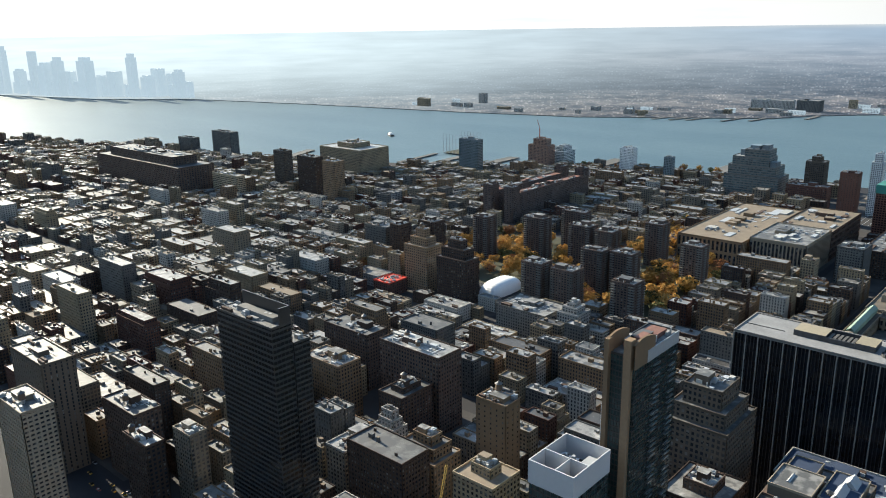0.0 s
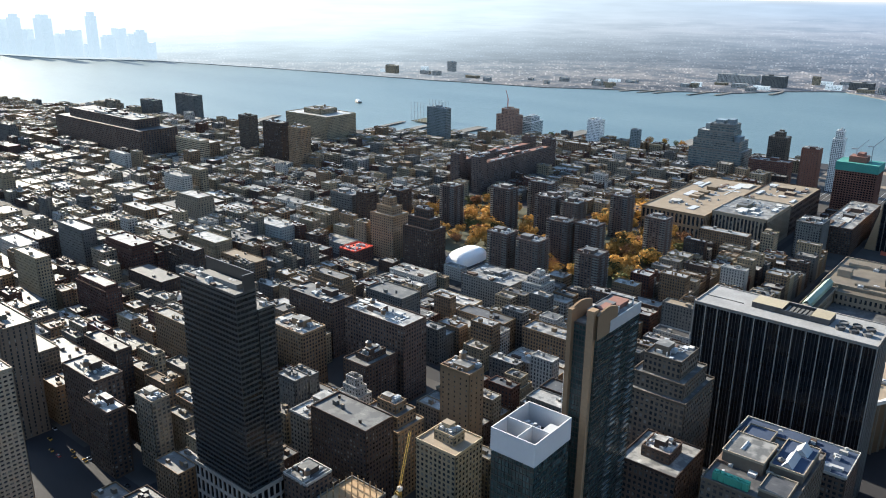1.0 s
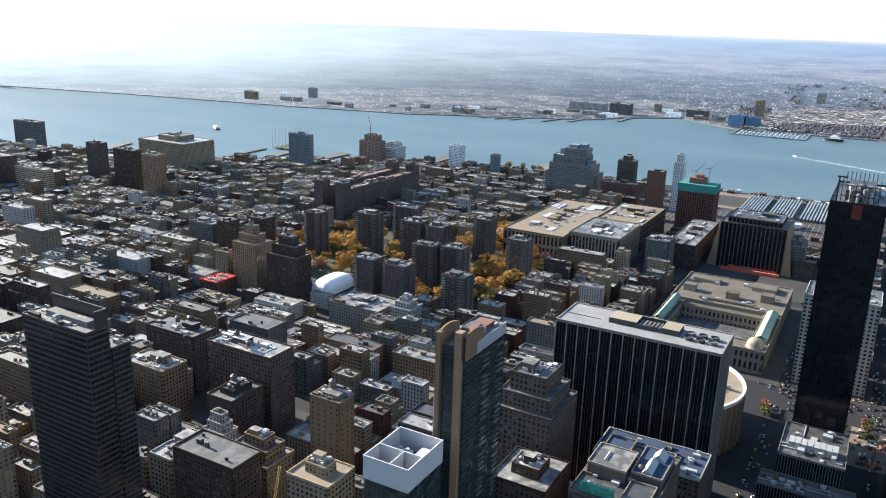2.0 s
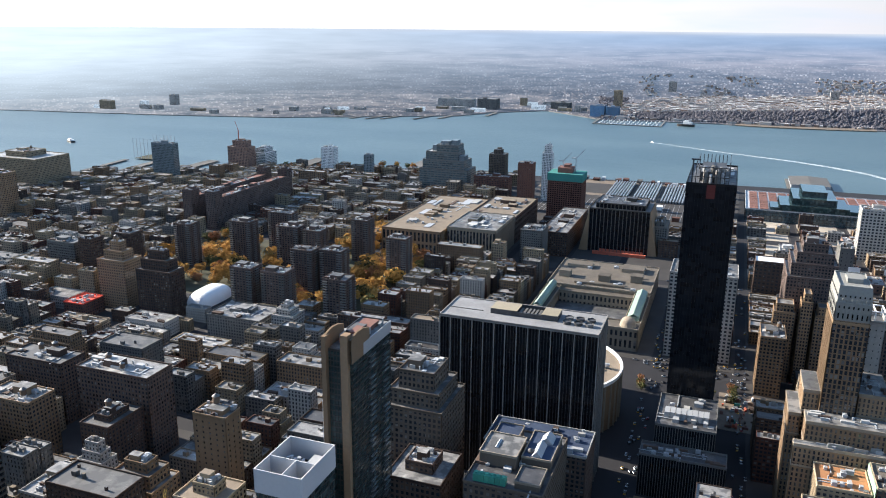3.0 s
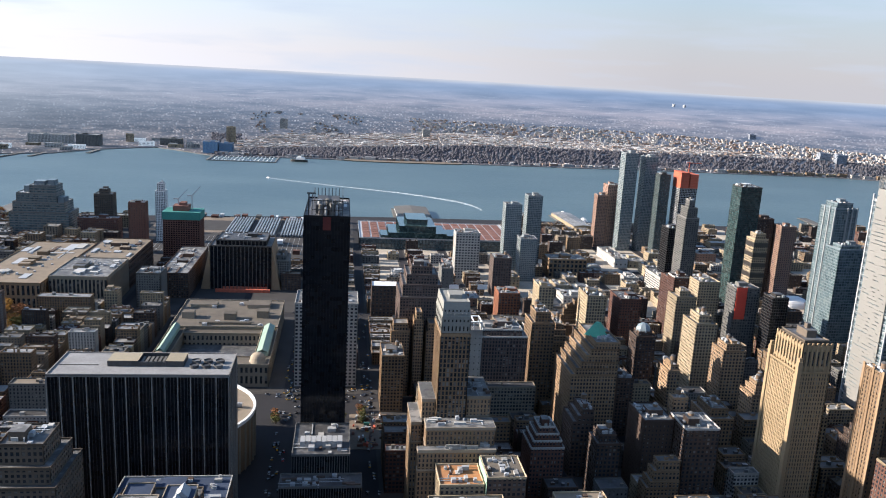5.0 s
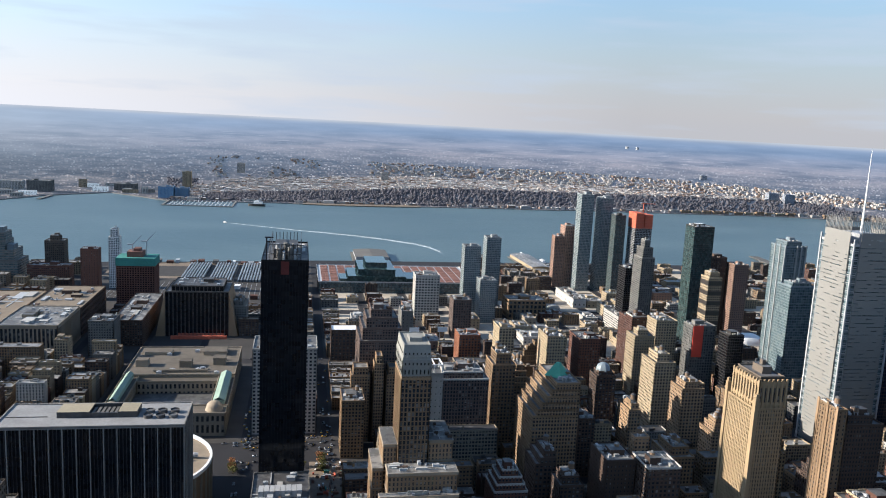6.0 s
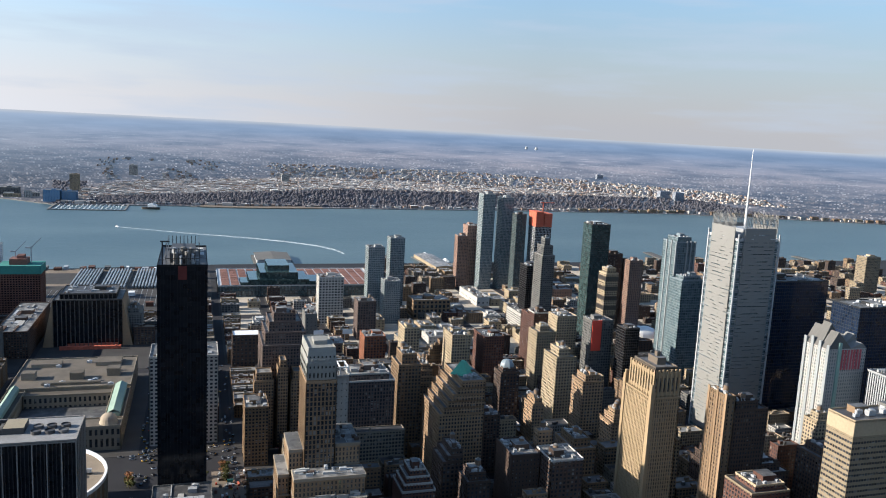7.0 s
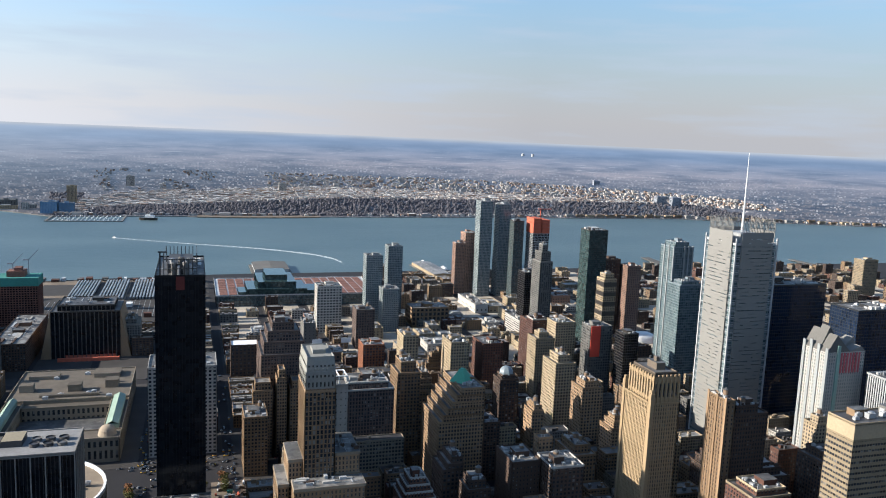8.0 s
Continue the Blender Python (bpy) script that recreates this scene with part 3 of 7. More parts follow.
for n, (w, x0, x1, y0, h) in enumerate(((0, -31, 12, 545, 48), (1, -39, 21, 525, 33))):
    ob = tower("podium", "dark office podium with pale vertical fins", x0, x1, y0, 599 if n == 0 else 544.5, h, CONCRETE, ROOF_TAR, GLASS_DARK,
               bw=1.9, fh=h, pier=0.22, span=0.0, d=0.4, units=6, heads=0, category="office building")
    if n == 0:
        g = Geo()
        for i in range(8):
            g.box(-16 + i * 4, -12.3 + i * 4, -14, -4, 0, 5 + (i % 2) * 0.2)
        part("plant_room", g, STEEL, ob, "row of grey plant boxes").location = (0, 0, h)

# wide dark office block with pale fins
ob = thing("office_block", "wide black office block with thin pale vertical fins", "office building", -129, 530.5)
claim(-187, -71, 510, 552)
g = Geo()
g.box(-57.4, 57.4, -19.9, 19.9, 0, 123.8)
part("glazing", g, GLASS_DARK, ob)
g = Geo()
frame_walls(g, -57.7, 57.7, -20.2, 20.2, 0, 123.8, 2.2, 3.9, 0.22, 0.0, 0.3)
tagged(part("facade", g, DARK_METAL, ob), kind="stuff")
g = Geo()
g.box(-58.3, 58.3, -20.8, 20.8, 123.8, 125)
part("cornice", g, FIN, ob, "pale grey cornice band")
g = Geo()
roof_deck(g, -58.3, 58.3, -20.8, 20.8, 125.2, 0.7, thick=0.8)
part("roof", g, [surface("pale worn roof membrane", (0.20, 0.2, 0.2), coarse=0.06, fine=0.7, var=0.5, spread=0.05), FIN], ob)
fin, endfin = Geo(), Geo()
fin.box(-0.3, 0.3, -0.5, 0.5, 0, 123.8)
fin_mesh = fin.mesh("fin", [FIN])
for i in range(15):
    for y in (-20.7, 20.7):
        part("fin", fin_mesh, None, ob).location = (-58 + i * 116 / 14, y, 0)
for i in range(1, 6):
    for x in (-58.2, 58.2):
        part("fin", fin_mesh, None, ob).location = (x, -20.7 + i * 41.4 / 6, 0)
g = Geo()
g.box(-24, -4, -5, 11, 0, 4, 2, 1)
g.box(-3.9, 13.9, -5, -4.2, 0, 3.2, 2, 2)
g.box(-3.9, 13.9, 10.2, 11, 0, 4, 2, 2)
for k in range(6):
    g.box(-3 + k * 2.8, -1.2 + k * 2.8, -2, 8, 0, 2.6, 0, 0)
g.box(14, 26, -5, 11, 0, 4, 2, 1)
g.box(-56, -30, -3, -2.6, 0, 0.5, 0, 0)
part("plant_room", g, [CONCRETE, surface("cream roof paint", (0.33, 0.29, 0.21), fine=0.8, var=0.35), ROOF_TAR], ob, "long cream-roofed penthouse").location = (0, 0, 125.2)
fan = Geo()
fan.prism(0, 0, 3.0, 3.0, 0, 2.2, 14, cap=False)
fan.prism(0, 0, 2.5, 2.5, 0, 1.5, 14)
fan_mesh = fan.mesh("fan", [ROOF_TAR])
for i in range(6):
    part("cooling_fan", fan_mesh, None, ob).location = (33 + (i % 3) * 8, -6 + (i // 3) * 9, 125.2)

# round arena behind it
ob = thing("arena", "round arena with tan walls and white ring roof", "arena", -132, 640)
claim(-200, -60, 575, 715)
g = Geo()
g.prism(0, 0, 64, 64, 0, 42, 48)
part("wall", g, BRICK_TAN, ob)
g = Geo()
for i in range(48):
    a = 6.2832 * i / 48
    g.prism(64.2 * math.cos(a), 64.2 * math.sin(a), 0.9, 0.9, 0, 42, 6)
part("wall_ribs", g, LIMESTONE, ob)
g = Geo()
g.prism(0, 0, 65, 65, 42, 45, 64, cap=False)
ring = [(math.cos(6.2832 * i / 64), math.sin(6.2832 * i / 64)) for i in range(65)]
for (a, b), (c, d) in zip(ring, ring[1:]):
    g.quad((65 * a, 65 * b, 45), (65 * c, 65 * d, 45), (63 * c, 63 * d, 45), (63 * a, 63 * b, 45))
    g.quad((63 * a, 63 * b, 45), (63 * c, 63 * d, 45), (63 * c, 63 * d, 42.5), (63 * a, 63 * b, 42.5))
part("roof_ring", g, WHITE_PAINT, ob, "white ring parapet")
g = Geo()
g.prism(0, 0, 63.1, 20, 42.2, 43.6, 64)
part("roof", g, ROOF_TAN, ob)
rng = random.Random(3)
for i in range(24):
    a, r = rng.uniform(0, 6.28), rng.uniform(28, 55)
    u = part("air_unit", UNIT, None, ob)
    u.location, u.scale = (r * math.cos(a), r * math.sin(a), 43.2), (2, 2, 1.6)

# long low post office with green roofs round a court
ob = thing("post_office", "low stone post office with green copper court roofs", "post office", -132, 890)
claim(-200, -62, 785, 1025)
for x0, x1, y0, y1, h in ((-62, 62, -100, -76, 24), (-62, -44, -75.9, 19.9, 23), (44, 62, -75.9, 19.9, 23), (-43.9, 43.9, 4, 19.9, 22), (-62, 62, 20, 130, 25)):
    g = Geo()
    frame_walls(g, x0, x1, y0, y1, 0, h, 5, h / 2, 0.5, 0.3, 0.8)
    part("facade", g, LIMESTONE, ob)
    g = Geo()
    g.box(x0 + 0.8, x1 - 0.8, y0 + 0.8, y1 - 0.8, 0, h - 0.1)
    part("glazing", g, GLASS, ob)
    g = Geo()
    roof_deck(g, x0, x1, y0, y1, h, 1.4)
    part("roof", g, [ROOF_BROWN, LIMESTONE], ob)
g = Geo()
g.box(-43.9, 43.9, -75.9, 3.9, 0, 9)
part("court_floor", g, ROOF_GREY, ob, "low grey roof in the court")
mint = surface("weathered mint copper", (0.20, 0.265, 0.215), rough=0.65, var=0.4, spread=0.05)
for x0, x1, y0, y1 in ((-57, -49, -72, 16), (47, 59, -74, 17)):
    g = Geo()
    g.box(x0, x1, y0, y1, 24, 29)
    m = (x0 + x1) / 2
    g.quad((x0, y1, 29), (x0, y0, 29), (m, y0, 32), (m, y1, 32))
    g.quad((x1, y0, 29), (x1, y1, 29), (m, y1, 32), (m, y0, 32))
    part("court_roof", g, mint, ob, "green copper ridge roof")
for x0, x1, y0, y1, h in ((-54, -40, 52, 64, 9), (-4, 10, 48, 60, 9), (34, 48, 56, 70, 10), (18, 46, 96, 118, 6), (-52, -20, 98, 112, 5), (-12, 6, -96, -84, 6), (-30, 30, 30, 34, 4)):
    g = Geo()
    g.box(x0, x1, y0, y1, 24, 24 + h, 0, 1)
    g.box(x0 - 0.4, x1 + 0.4, y0 - 0.4, y1 + 0.4, 24 + h - 1.2, 24 + h - 0.4, 0, 1)
    part("roof_block", g, [LIMESTONE, ROOF_BROWN], ob)
for x in (-50, 50):
    g = Geo()
    g.prism(0, 0, 9, 8, 0, 3, 20)
    for k in range(5):
        a, b = k * 0.3, (k + 1) * 0.3
        g.prism(0, 0, 8 * math.cos(a), 8 * math.cos(b), 3 + 7 * math.sin(a), 3 + 7 * math.sin(b), 20, cap=k == 4)
    part("dome", g, LIMESTONE, ob).location = (x, -88, 24)
for i in range(14):
    u = part("air_unit", UNIT, None, ob)
    u.location, u.scale = (rng.uniform(-55, 55), rng.uniform(20, 120), 24), (2, 2, 2)

# white office slab behind the black one
tower("office_block", "white office block with a grid of square windows", -43.8, 21.2, 792, 840, 91, WHITE_BRICK, ROOF_GREY, bw=4.4, fh=4.0, pier=0.42, span=0.42, d=0.5, units=6)

# tall tan tower with a pale top, and its shoulders
ob = tower("setback_tower", "tall tan brick tower with pale terracotta top", 72.4, 93.8, 524, 562, 150, BRICK_TAN, bw=2.7, fh=3.5, pier=0.36, span=0.18, d=0.5, tiers=((152, 0.6, 0.6),), heads=0, units=0)
g = Geo()
frame_walls(g, -10.4, 10.4, -18.6, 18.6, 0, 12, 2.3, 6, 0.6, 0.4, 0.5)
g.box(-9.9, 9.9, -18.1, 18.1, 0, 12)
for (a, b, z0), (c, d, z1) in (((10.4, 18.6, 12), (10.0, 18.0, 12.6)), ((10.0, 18.0, 12.6), (9.3, 16.8, 22))):
    for sx, sy, tx, ty in ((-1, -1, 1, -1), (1, -1, 1, 1), (1, 1, -1, 1), (-1, 1, -1, -1)):
        g.quad((sx * a, sy * b, z0), (tx * a, ty * b, z0), (tx * c, ty * d, z1), (sx * c, sy * d, z1))
roof_deck(g, -9.3, 9.3, -16.8, 16.8, 21.6, 1.0, 0, 0)
g.box(-4, 5, -6, 7, 21.6, 24.5)
for i in range(8):
    x = -9.6 + i * 2.74
    g.box(x - 0.35, x + 0.35, -18.8, -17.4, 7, 14.5)
    g.box(x - 0.35, x + 0.35, 17.4, 18.8, 7, 14.5)
part("crown_wall", g, PALE_TERRACOTTA, ob, "pale terracotta crown").location = (0, 0, 152)
pane = Geo()
pane.box(-0.4, 0.4, -0.12, 0.12, 0, 1.0, bottom=True)
pane_mesh = pane.mesh("crown_window", [GLASS_DARK])
for k in range(7):
    for z, h, off in ((153.5, 3.4, 18.65), (160.2, 1.6, 18.65), (167.5, 1.2, 17.8)):
        w = part("crown_window", pane_mesh, None, ob)
        w.location, w.scale = (-8.2 + k * 2.74, -off, z), (1, 1, h)
for k in range(12):
    for z, h, off in ((153.5, 3.4, 10.45), (160.2, 1.6, 10.45), (167.5, 1.2, 9.9)):
        w = part("crown_window", pane_mesh, None, ob)
        w.location, w.scale, w.rotation_euler = (-off, -16.5 + k * 3.0, z), (1, 1, h), (0, 0, 1.5708)
for x0, x1, y0, y1, h in ((94.1, 112, 526, 563, 104), (62.5, 72.1, 530, 562, 100), (55, 62.2, 526, 560, 84), (64, 113, 508, 523.7, 88), (58, 113, 502, 507.7, 74)):
    ob = tower("setback_tower", "tan brick shoulder block with pale stone ledges", x0, x1, y0, y1, h, BRICK_TAN, ROOF_GREY, bw=2.7, fh=3.5, pier=0.55, span=0.3, edge=0, units=1, heads=0, top=x1 - x0 > 15)
    g = Geo()
    w, l = (x1 - x0) / 2 + 0.4, (y1 - y0) / 2 + 0.4
    g.box(-w, w, -l, l, h - 2.2, h - 0.02)
    g.box(-w, w, -l, l, h - 16, h - 15, bottom=True)
    part("stone_ledge", g, LIMESTONE, ob, "pale stone ledge")
ob = tower("tower_block", "slim blank white tower with open rooftop frame", 96, 110, 564, 580, 140, WHITE_BRICK, bw=4, fh=5, pier=0.8, span=0.8, heads=0, units=0)
g = Geo()
for sx in (-6, 0, 6):
    for sy in (-7.5, 7.5):
        g.box(sx - 0.4, sx + 0.4, sy - 0.4, sy + 0.4, 0, 9)
for sy in (-7.5, 7.5):
    g.box(-6.4, 6.4, sy - 0.4, sy + 0.4, 9, 9.8, bottom=True)
for sx in (-6, 0, 6):
    g.box(sx - 0.4, sx + 0.4, -7, 7, 9, 9.8, bottom=True)
part("roof_frame", g, WHITE_PAINT, ob, "white open frame").location = (0, 0, 138)

# tan tower with a carved crown
OCHRE_BRICK = surface("ochre brick", (0.25, 0.187, 0.112), spread=0.05)
ob = tower("setback_tower", "tall cream brick tower with arcaded stepped crown", 348, 374.5, 527, 570, 122, OCHRE_BRICK, bw=2.3, fh=3.4, pier=0.5, span=0.26, d=0.6, units=0, heads=0, top=False)
for k in range(2):
    # shallow corner piers that run up past the shoulder
    g = Geo()
    g.box(-13.9, -10.4, -22.0 + k * 40.5, -18.5 + k * 40.5, 0, 131)
    g.box(-13.3, -11.0, -21.4 + k * 40.5, -19.1 + k * 40.5, 131, 134)
    part("corner_pier", g, OCHRE_BRICK, ob)
g = Geo()
g.box(-10.2, 12.6, -19.0, 17.0, 122, 143.5)
for k in range(7):
    x = -10.4 + k * 3.83
    g.box(x - 0.75, x + 0.75, -20.0, -18.9, 122, 145.5)
for k in range(10):
    y = -19.2 + k * 4.0
    g.box(-11.3, -10.1, y - 0.8, y + 0.8, 122, 145.5)
g.box(-11.0, 13.0, -19.6, 17.6, 140.5, 143.5, bottom=True)
g.box(-11.0, 13.0, -19.6, 17.6, 124, 126.5, bottom=True)
part("crown", g, OCHRE_BRICK, ob, "cream crown of tall narrow arcades")
arch = Geo()
arch.box(-0.62, 0.62, -0.12, 0.12, 0, 11.5, bottom=True)
arch_mesh = arch.mesh("crown_window", [GLASS])
for k in range(6):
    part("crown_window", arch_mesh, None, ob).location = (-8.5 + k * 3.83, -19.05, 127)
for k in range(9):
    w = part("crown_window", arch_mesh, None, ob)
    w.location, w.rotation_euler = (-10.25, -17.2 + k * 4.0, 127), (0, 0, 1.5708)
g = Geo()
roof_deck(g, -9, 11.5, -17.5, 15.5, 146.2, 1.2, 0, 1)
g.box(-9, 11.5, -17.5, 15.5, 143.5, 146.1, 1)
g.box(-2, 6, -8, 6, 146.2, 152, 1, 0)
g.box(0.5, 3.5, -3, 1, 152, 156, 1, 0)
part("crown_roof", g, [ROOF_TAR, DARK_STONE], ob, "dark recessed crown roof")
tower("setback_tower", "tan brick lower wing of a stepped tower", 375.5, 392, 545, 571, 78, OCHRE_BRICK, bw=2.7, fh=3.4, tank=1)

# pale screen-clad tower with a mast
ob = thing("screen_tower", "tall pale grey office tower with rod screens and mast", "office tower", 578, 728)
claim(548, 610, 698, 760)
g = Geo()
g.box(-25, 25, -25, 25, 0, 225)
part("glazing", g, GLASS_BLUE, ob)
rng = random.Random(52)
for axis, side in ((0, -1), (0, 1), (1, -1), (1, 1)):
    # pale rods, one dense band a floor, with broken slots between that show the glass
    g = Geo()

    def strip(a, b, z0, z1, off=27.0, t=0.35):
        c, d = sorted((side * off, side * (off + t)))
        if axis == 0:
            g.box(c, d, a, b, z0, z1, bottom=True)
        else:
            g.box(a, b, c, d, z0, z1, bottom=True)

    for k in range(55):
        z = 6 + k * 4.1
        strip(-20, 20, z, z + (3.1 if k % 2 else 3.5))
        p = -20.0
        while p < 19:
            w = rng.uniform(2, 9)
            if rng.random() < 0.6:
                strip(p, min(20, p + w), z + (3.1 if k % 2 else 3.5), z + 4.1, 27.05, 0.25)
            p += w
    strip(-20, 20, 231.5, 238.5)
    for k in range(21):
        p = -20 + k * 2.0
        strip(p - 0.28, p + 0.28, 238.5, 250 + (k % 3) * 1.5)
    for z in (243, 247.5):
        strip(-20, 20, z, z + 0.3)
    tagged(part("screen", g, RODS, ob, "fine ceramic rod screen"), kind="stuff")
g = Geo()
frame_walls(g, -26, 26, -26, 26, 0, 225, 6.5, 4.1, 0.08, 0.3, 0.6)
part("facade", g, BLUE_GREY, ob)
for sx, sy in ((-1, -1), (1, -1), (-1, 1), (1, 1)):
    g = Geo()
    g.box(sx * 26.2 - 0.8, sx * 26.2 + 0.8, sy * 26.2 - 0.8, sy * 26.2 + 0.8, 0, 232)
    for k in range(27):
        g.box(sx * 23.6 - 2.6, sx * 23.6 + 2.6, sy * 26.6 - 0.25, sy * 26.6 + 0.25, 6 + k * 8.2, 6.9 + k * 8.2, bottom=True)
        g.box(sx * 26.6 - 0.25, sx * 26.6 + 0.25, sy * 23.6 - 2.6, sy * 23.6 + 2.6, 6 + k * 8.2, 6.9 + k * 8.2, bottom=True)
    part("corner_column", g, STEEL, ob)
g = Geo()
roof_deck(g, -26, 26, -26, 26, 225, 2)
g.box(-12, 12, -14, 14, 225, 236, 1)
part("roof", g, [ROOF_GREY, STEEL], ob)
g = Geo()
g.prism(0, 0, 1.3, 0.25, 236, 322, 10)
part("mast", g, WHITE_PAINT, ob, "thin white mast")

ob = tower("office_tower", "slim brown brick tower with one bright flank", 398, 406, 499, 524, 131, BRICK_TAN, ROOF_TAR, bw=3.2, fh=3.5, pier=0.62, span=0.4, d=0.5, units=1, heads=0)
for k in range(3):
    g = Geo()
    g.box(-4.6, -3.9, -12.5 + k * 11, -10.2 + k * 11, 0, 134)
    part("pilaster", g, BRICK_TAN, ob)
water_tank(ob, 0.5, -4, 131, 1.1)
tower("office_building", "dark brown brick block with rows of pale windows", 406.5, 440, 501, 522, 118, BRICK_BROWN, ROOF_TAR, bw=2.6, fh=3.5, pier=0.45, span=0.4, tiers=((124, 4, 8, 3),), tank=1, units=4)
ob = tower("office_block", "cream office block with long window bands", 423.5, 500, 400, 424, 137, BRICK_CREAM, ROOF_TAR, bw=2.4, fh=3.9, pier=0.14, span=0.55, units=12, heads=2, top=False, edge=0)
g = Geo()
g.box(-38.4, 38.4, -12.1, 12.1, 137, 147.5)
part("top_band", g, BRICK_CREAM, ob, "blank cream top band")
g = Geo()
roof_deck(g, -38.4, 38.4, -12.1, 12.1, 147.6, 1.0)
part("top_roof", g, [ROOF_TAR, BRICK_CREAM], ob)
for k in range(8):
    u = part("air_unit", UNIT, None, ob)
    u.location, u.scale = (-30 + k * 6.5, -4 + (k * 5) % 9, 147.6), (1.3 + (k % 3) * 0.4,) * 3
bulkhead(ob, -20, 5, 147.6, 12, 7, 4.5, BRICK_TAN)
bulkhead(ob, 8, 2, 147.6, 16, 9, 5.5, CONCRETE)
tower("office_tower", "broad dark blue glass office tower", 616, 697, 722, 770, 175, DARK_METAL, ROOF_TAR, GLASS_NAVY, bw=3, fh=4, pier=0.15, span=0.2)
ob = tower("hotel_tower", "white striped hotel tower with sloped gable roofs", 552, 596, 562, 592, 146, WHITE_BRICK, WHITE_PAINT, GLASS_BLUE, bw=2.6, fh=3.3, pier=0.5, span=0.42, d=0.4, units=0, heads=0, top=False, edge=0)
for y, mat, h in ((-15.2, PALE_BAND, 150), (-5, PALE_BAND, 152), (4.5, PALE_BAND, 154), (13.4, PALE_BAND, 152)):
    g = Geo()
    g.box(-23.0, -21.8, y - 1.6, y + 1.6, 0, h)
    part("flank_pier", g, mat, ob, "white vertical pier")
g = Geo()
g.box(-11, -7.5, -16.1, -15.0, 0, 152)
part("corner_fin", g, PALE_COPPER, ob, "pale green corner fin")
g = Geo()
g.box(-0.9, 0.9, -15.5, -14.8, 126, 145)
panel_mesh = g.mesh("front_panel", [surface("faded red panels", (0.36, 0.09, 0.10), spread=0.05)])
for k in range(7):
    part("front_panel", panel_mesh, None, ob, "faded red upper panel").location = (-5.1 + k * 3.4, 0, 0)
for x0, x1, xp, zp in ((-22, 4, -12, 168), (4, 22, 16, 157)):
    g = Geo()
    for y0, y1, dz in ((-15, -5, -6), (-5, 5, 0), (5, 15, -4)):
        p = zp + dz
        g.quad((x0, y0, 146), (xp, y0, p), (xp, y1, p), (x0, y1, 146), 0)
        g.quad((xp, y0, p), (x1, y0, 146), (x1, y1, 146), (xp, y1, p), 0)
        for y in (y0, y1):
            g.quad((x0, y, 146), (x1, y, 146), (xp, y, p), (xp - 0.01, y, p), 0)
    part("gable_roof", g, CONCRETE, ob, "pale sloped gable roof")
tower("office_block", "grey office block with pale vertical ribs", 590, 660, 520, 552, 128, STEEL, ROOF_GREY, GLASS_DARK, bw=2.4, fh=128, pier=0.5, span=0.0, d=0.6, units=5, heads=1)
ob = tower("glass_tower", "pale blue-green glass tower with white corner strips", 610, 639, 900, 932, 192, BLUE_GREY, ROOF_GREY, GLASS_BLUE, bw=3.2, fh=3.3, pier=0.16, span=0.22, d=0.2, tiers=((198, 4, 4),), category="tower")
for x, y in ((-14.6, -16.1), (-14.6, -5), (-14.6, 6), (14.6, -16.1), (2, -16.1), (8, -16.1)):
    g = Geo()
    g.box(x - 0.9, x + 0.9, y - 0.9, y + 0.9, 0, 194)
    part("corner_strip", g, PALE_BAND, ob, "white vertical strip")
tower("glass_tower", "lower blue-green glass tower beside a taller", 598, 634, 862, 890, 148, BLUE_GREY, ROOF_GREY, GLASS_BLUE, bw=3.2, fh=3.5, pier=0.12, span=0.2, d=0.2, tiers=((152, 5, 5),), category="tower")
tower("glass_tower", "dark green glass tower with pale roof box", 601, 634, 1120, 1150, 186, BRONZE, WHITE_PAINT, GLASS_GREEN, bw=1.9, fh=3.3, pier=0.1, span=0.12, d=0.15, category="tower")
tower("apartment_tower", "slim grey concrete apartment tower with stepped top", 486, 506, 1050, 1080, 148, CONCRETE, bw=3.2, fh=3.0, tiers=((162, 2.5, 3), (172, 6, 8)), category="tower")
tower("glass_tower", "tall grey-blue glass twin tower", 555, 581, 1500, 1530, 196, PALE_BAND, ROOF_GREY, GLASS_BLUE, bw=3, fh=3.2, pier=0.2, span=0.25, d=0.2, category="tower", group="twin towers by the river")
tower("glass_tower", "tall grey-blue glass twin tower", 597, 622, 1500, 1530, 190, PALE_BAND, ROOF_GREY, GLASS_BLUE, bw=3, fh=3.2, pier=0.2, span=0.25, d=0.2, category="tower", group="twin towers by the river")
ob = tower("tower_under_construction", "dark tower under construction wrapped in orange netting", 638, 672, 1420, 1455, 142, STEEL, CONCRETE, GLASS_DARK, bw=3, fh=3.3, pier=0.15, span=0.2, heads=0, units=0, category="tower")
for x0, x1, h in ((-17.4, -1, 31), (1.2, 17.4, 27)):
    g = Geo()
    for k in range(int(h // 3)):
        g.box(x0, x1, -18, 18, k * 3, k * 3 + 2.5, bottom=True)
    part("net_wrap", g, ORANGE_NET, ob, "orange netting").location = (0, 0, 142)
g = Geo()
g.box(-0.7, 0.7, -0.7, 0.7, 0, 48)
g.box(-6, 24, -0.6, 0.6, 46, 47.2, bottom=True)
part("crane", g, ORANGE_NET, ob).location = (4, 0, 142)
tower("glass_tower", "slim dark glass tower by netted cranes", 605, 626, 1440, 1464, 163, BRONZE, ROOF_TAR, GLASS_BLUE, bw=3, fh=3.2, pier=0.2, span=0.2, category="tower")
tower("apartment_tower", "brown-pink brick riverside apartment tower", 539, 565, 1540, 1572, 126, PINK_BRICK, bw=3.5, fh=3.0, pier=0.4, span=0.5, category="tower")
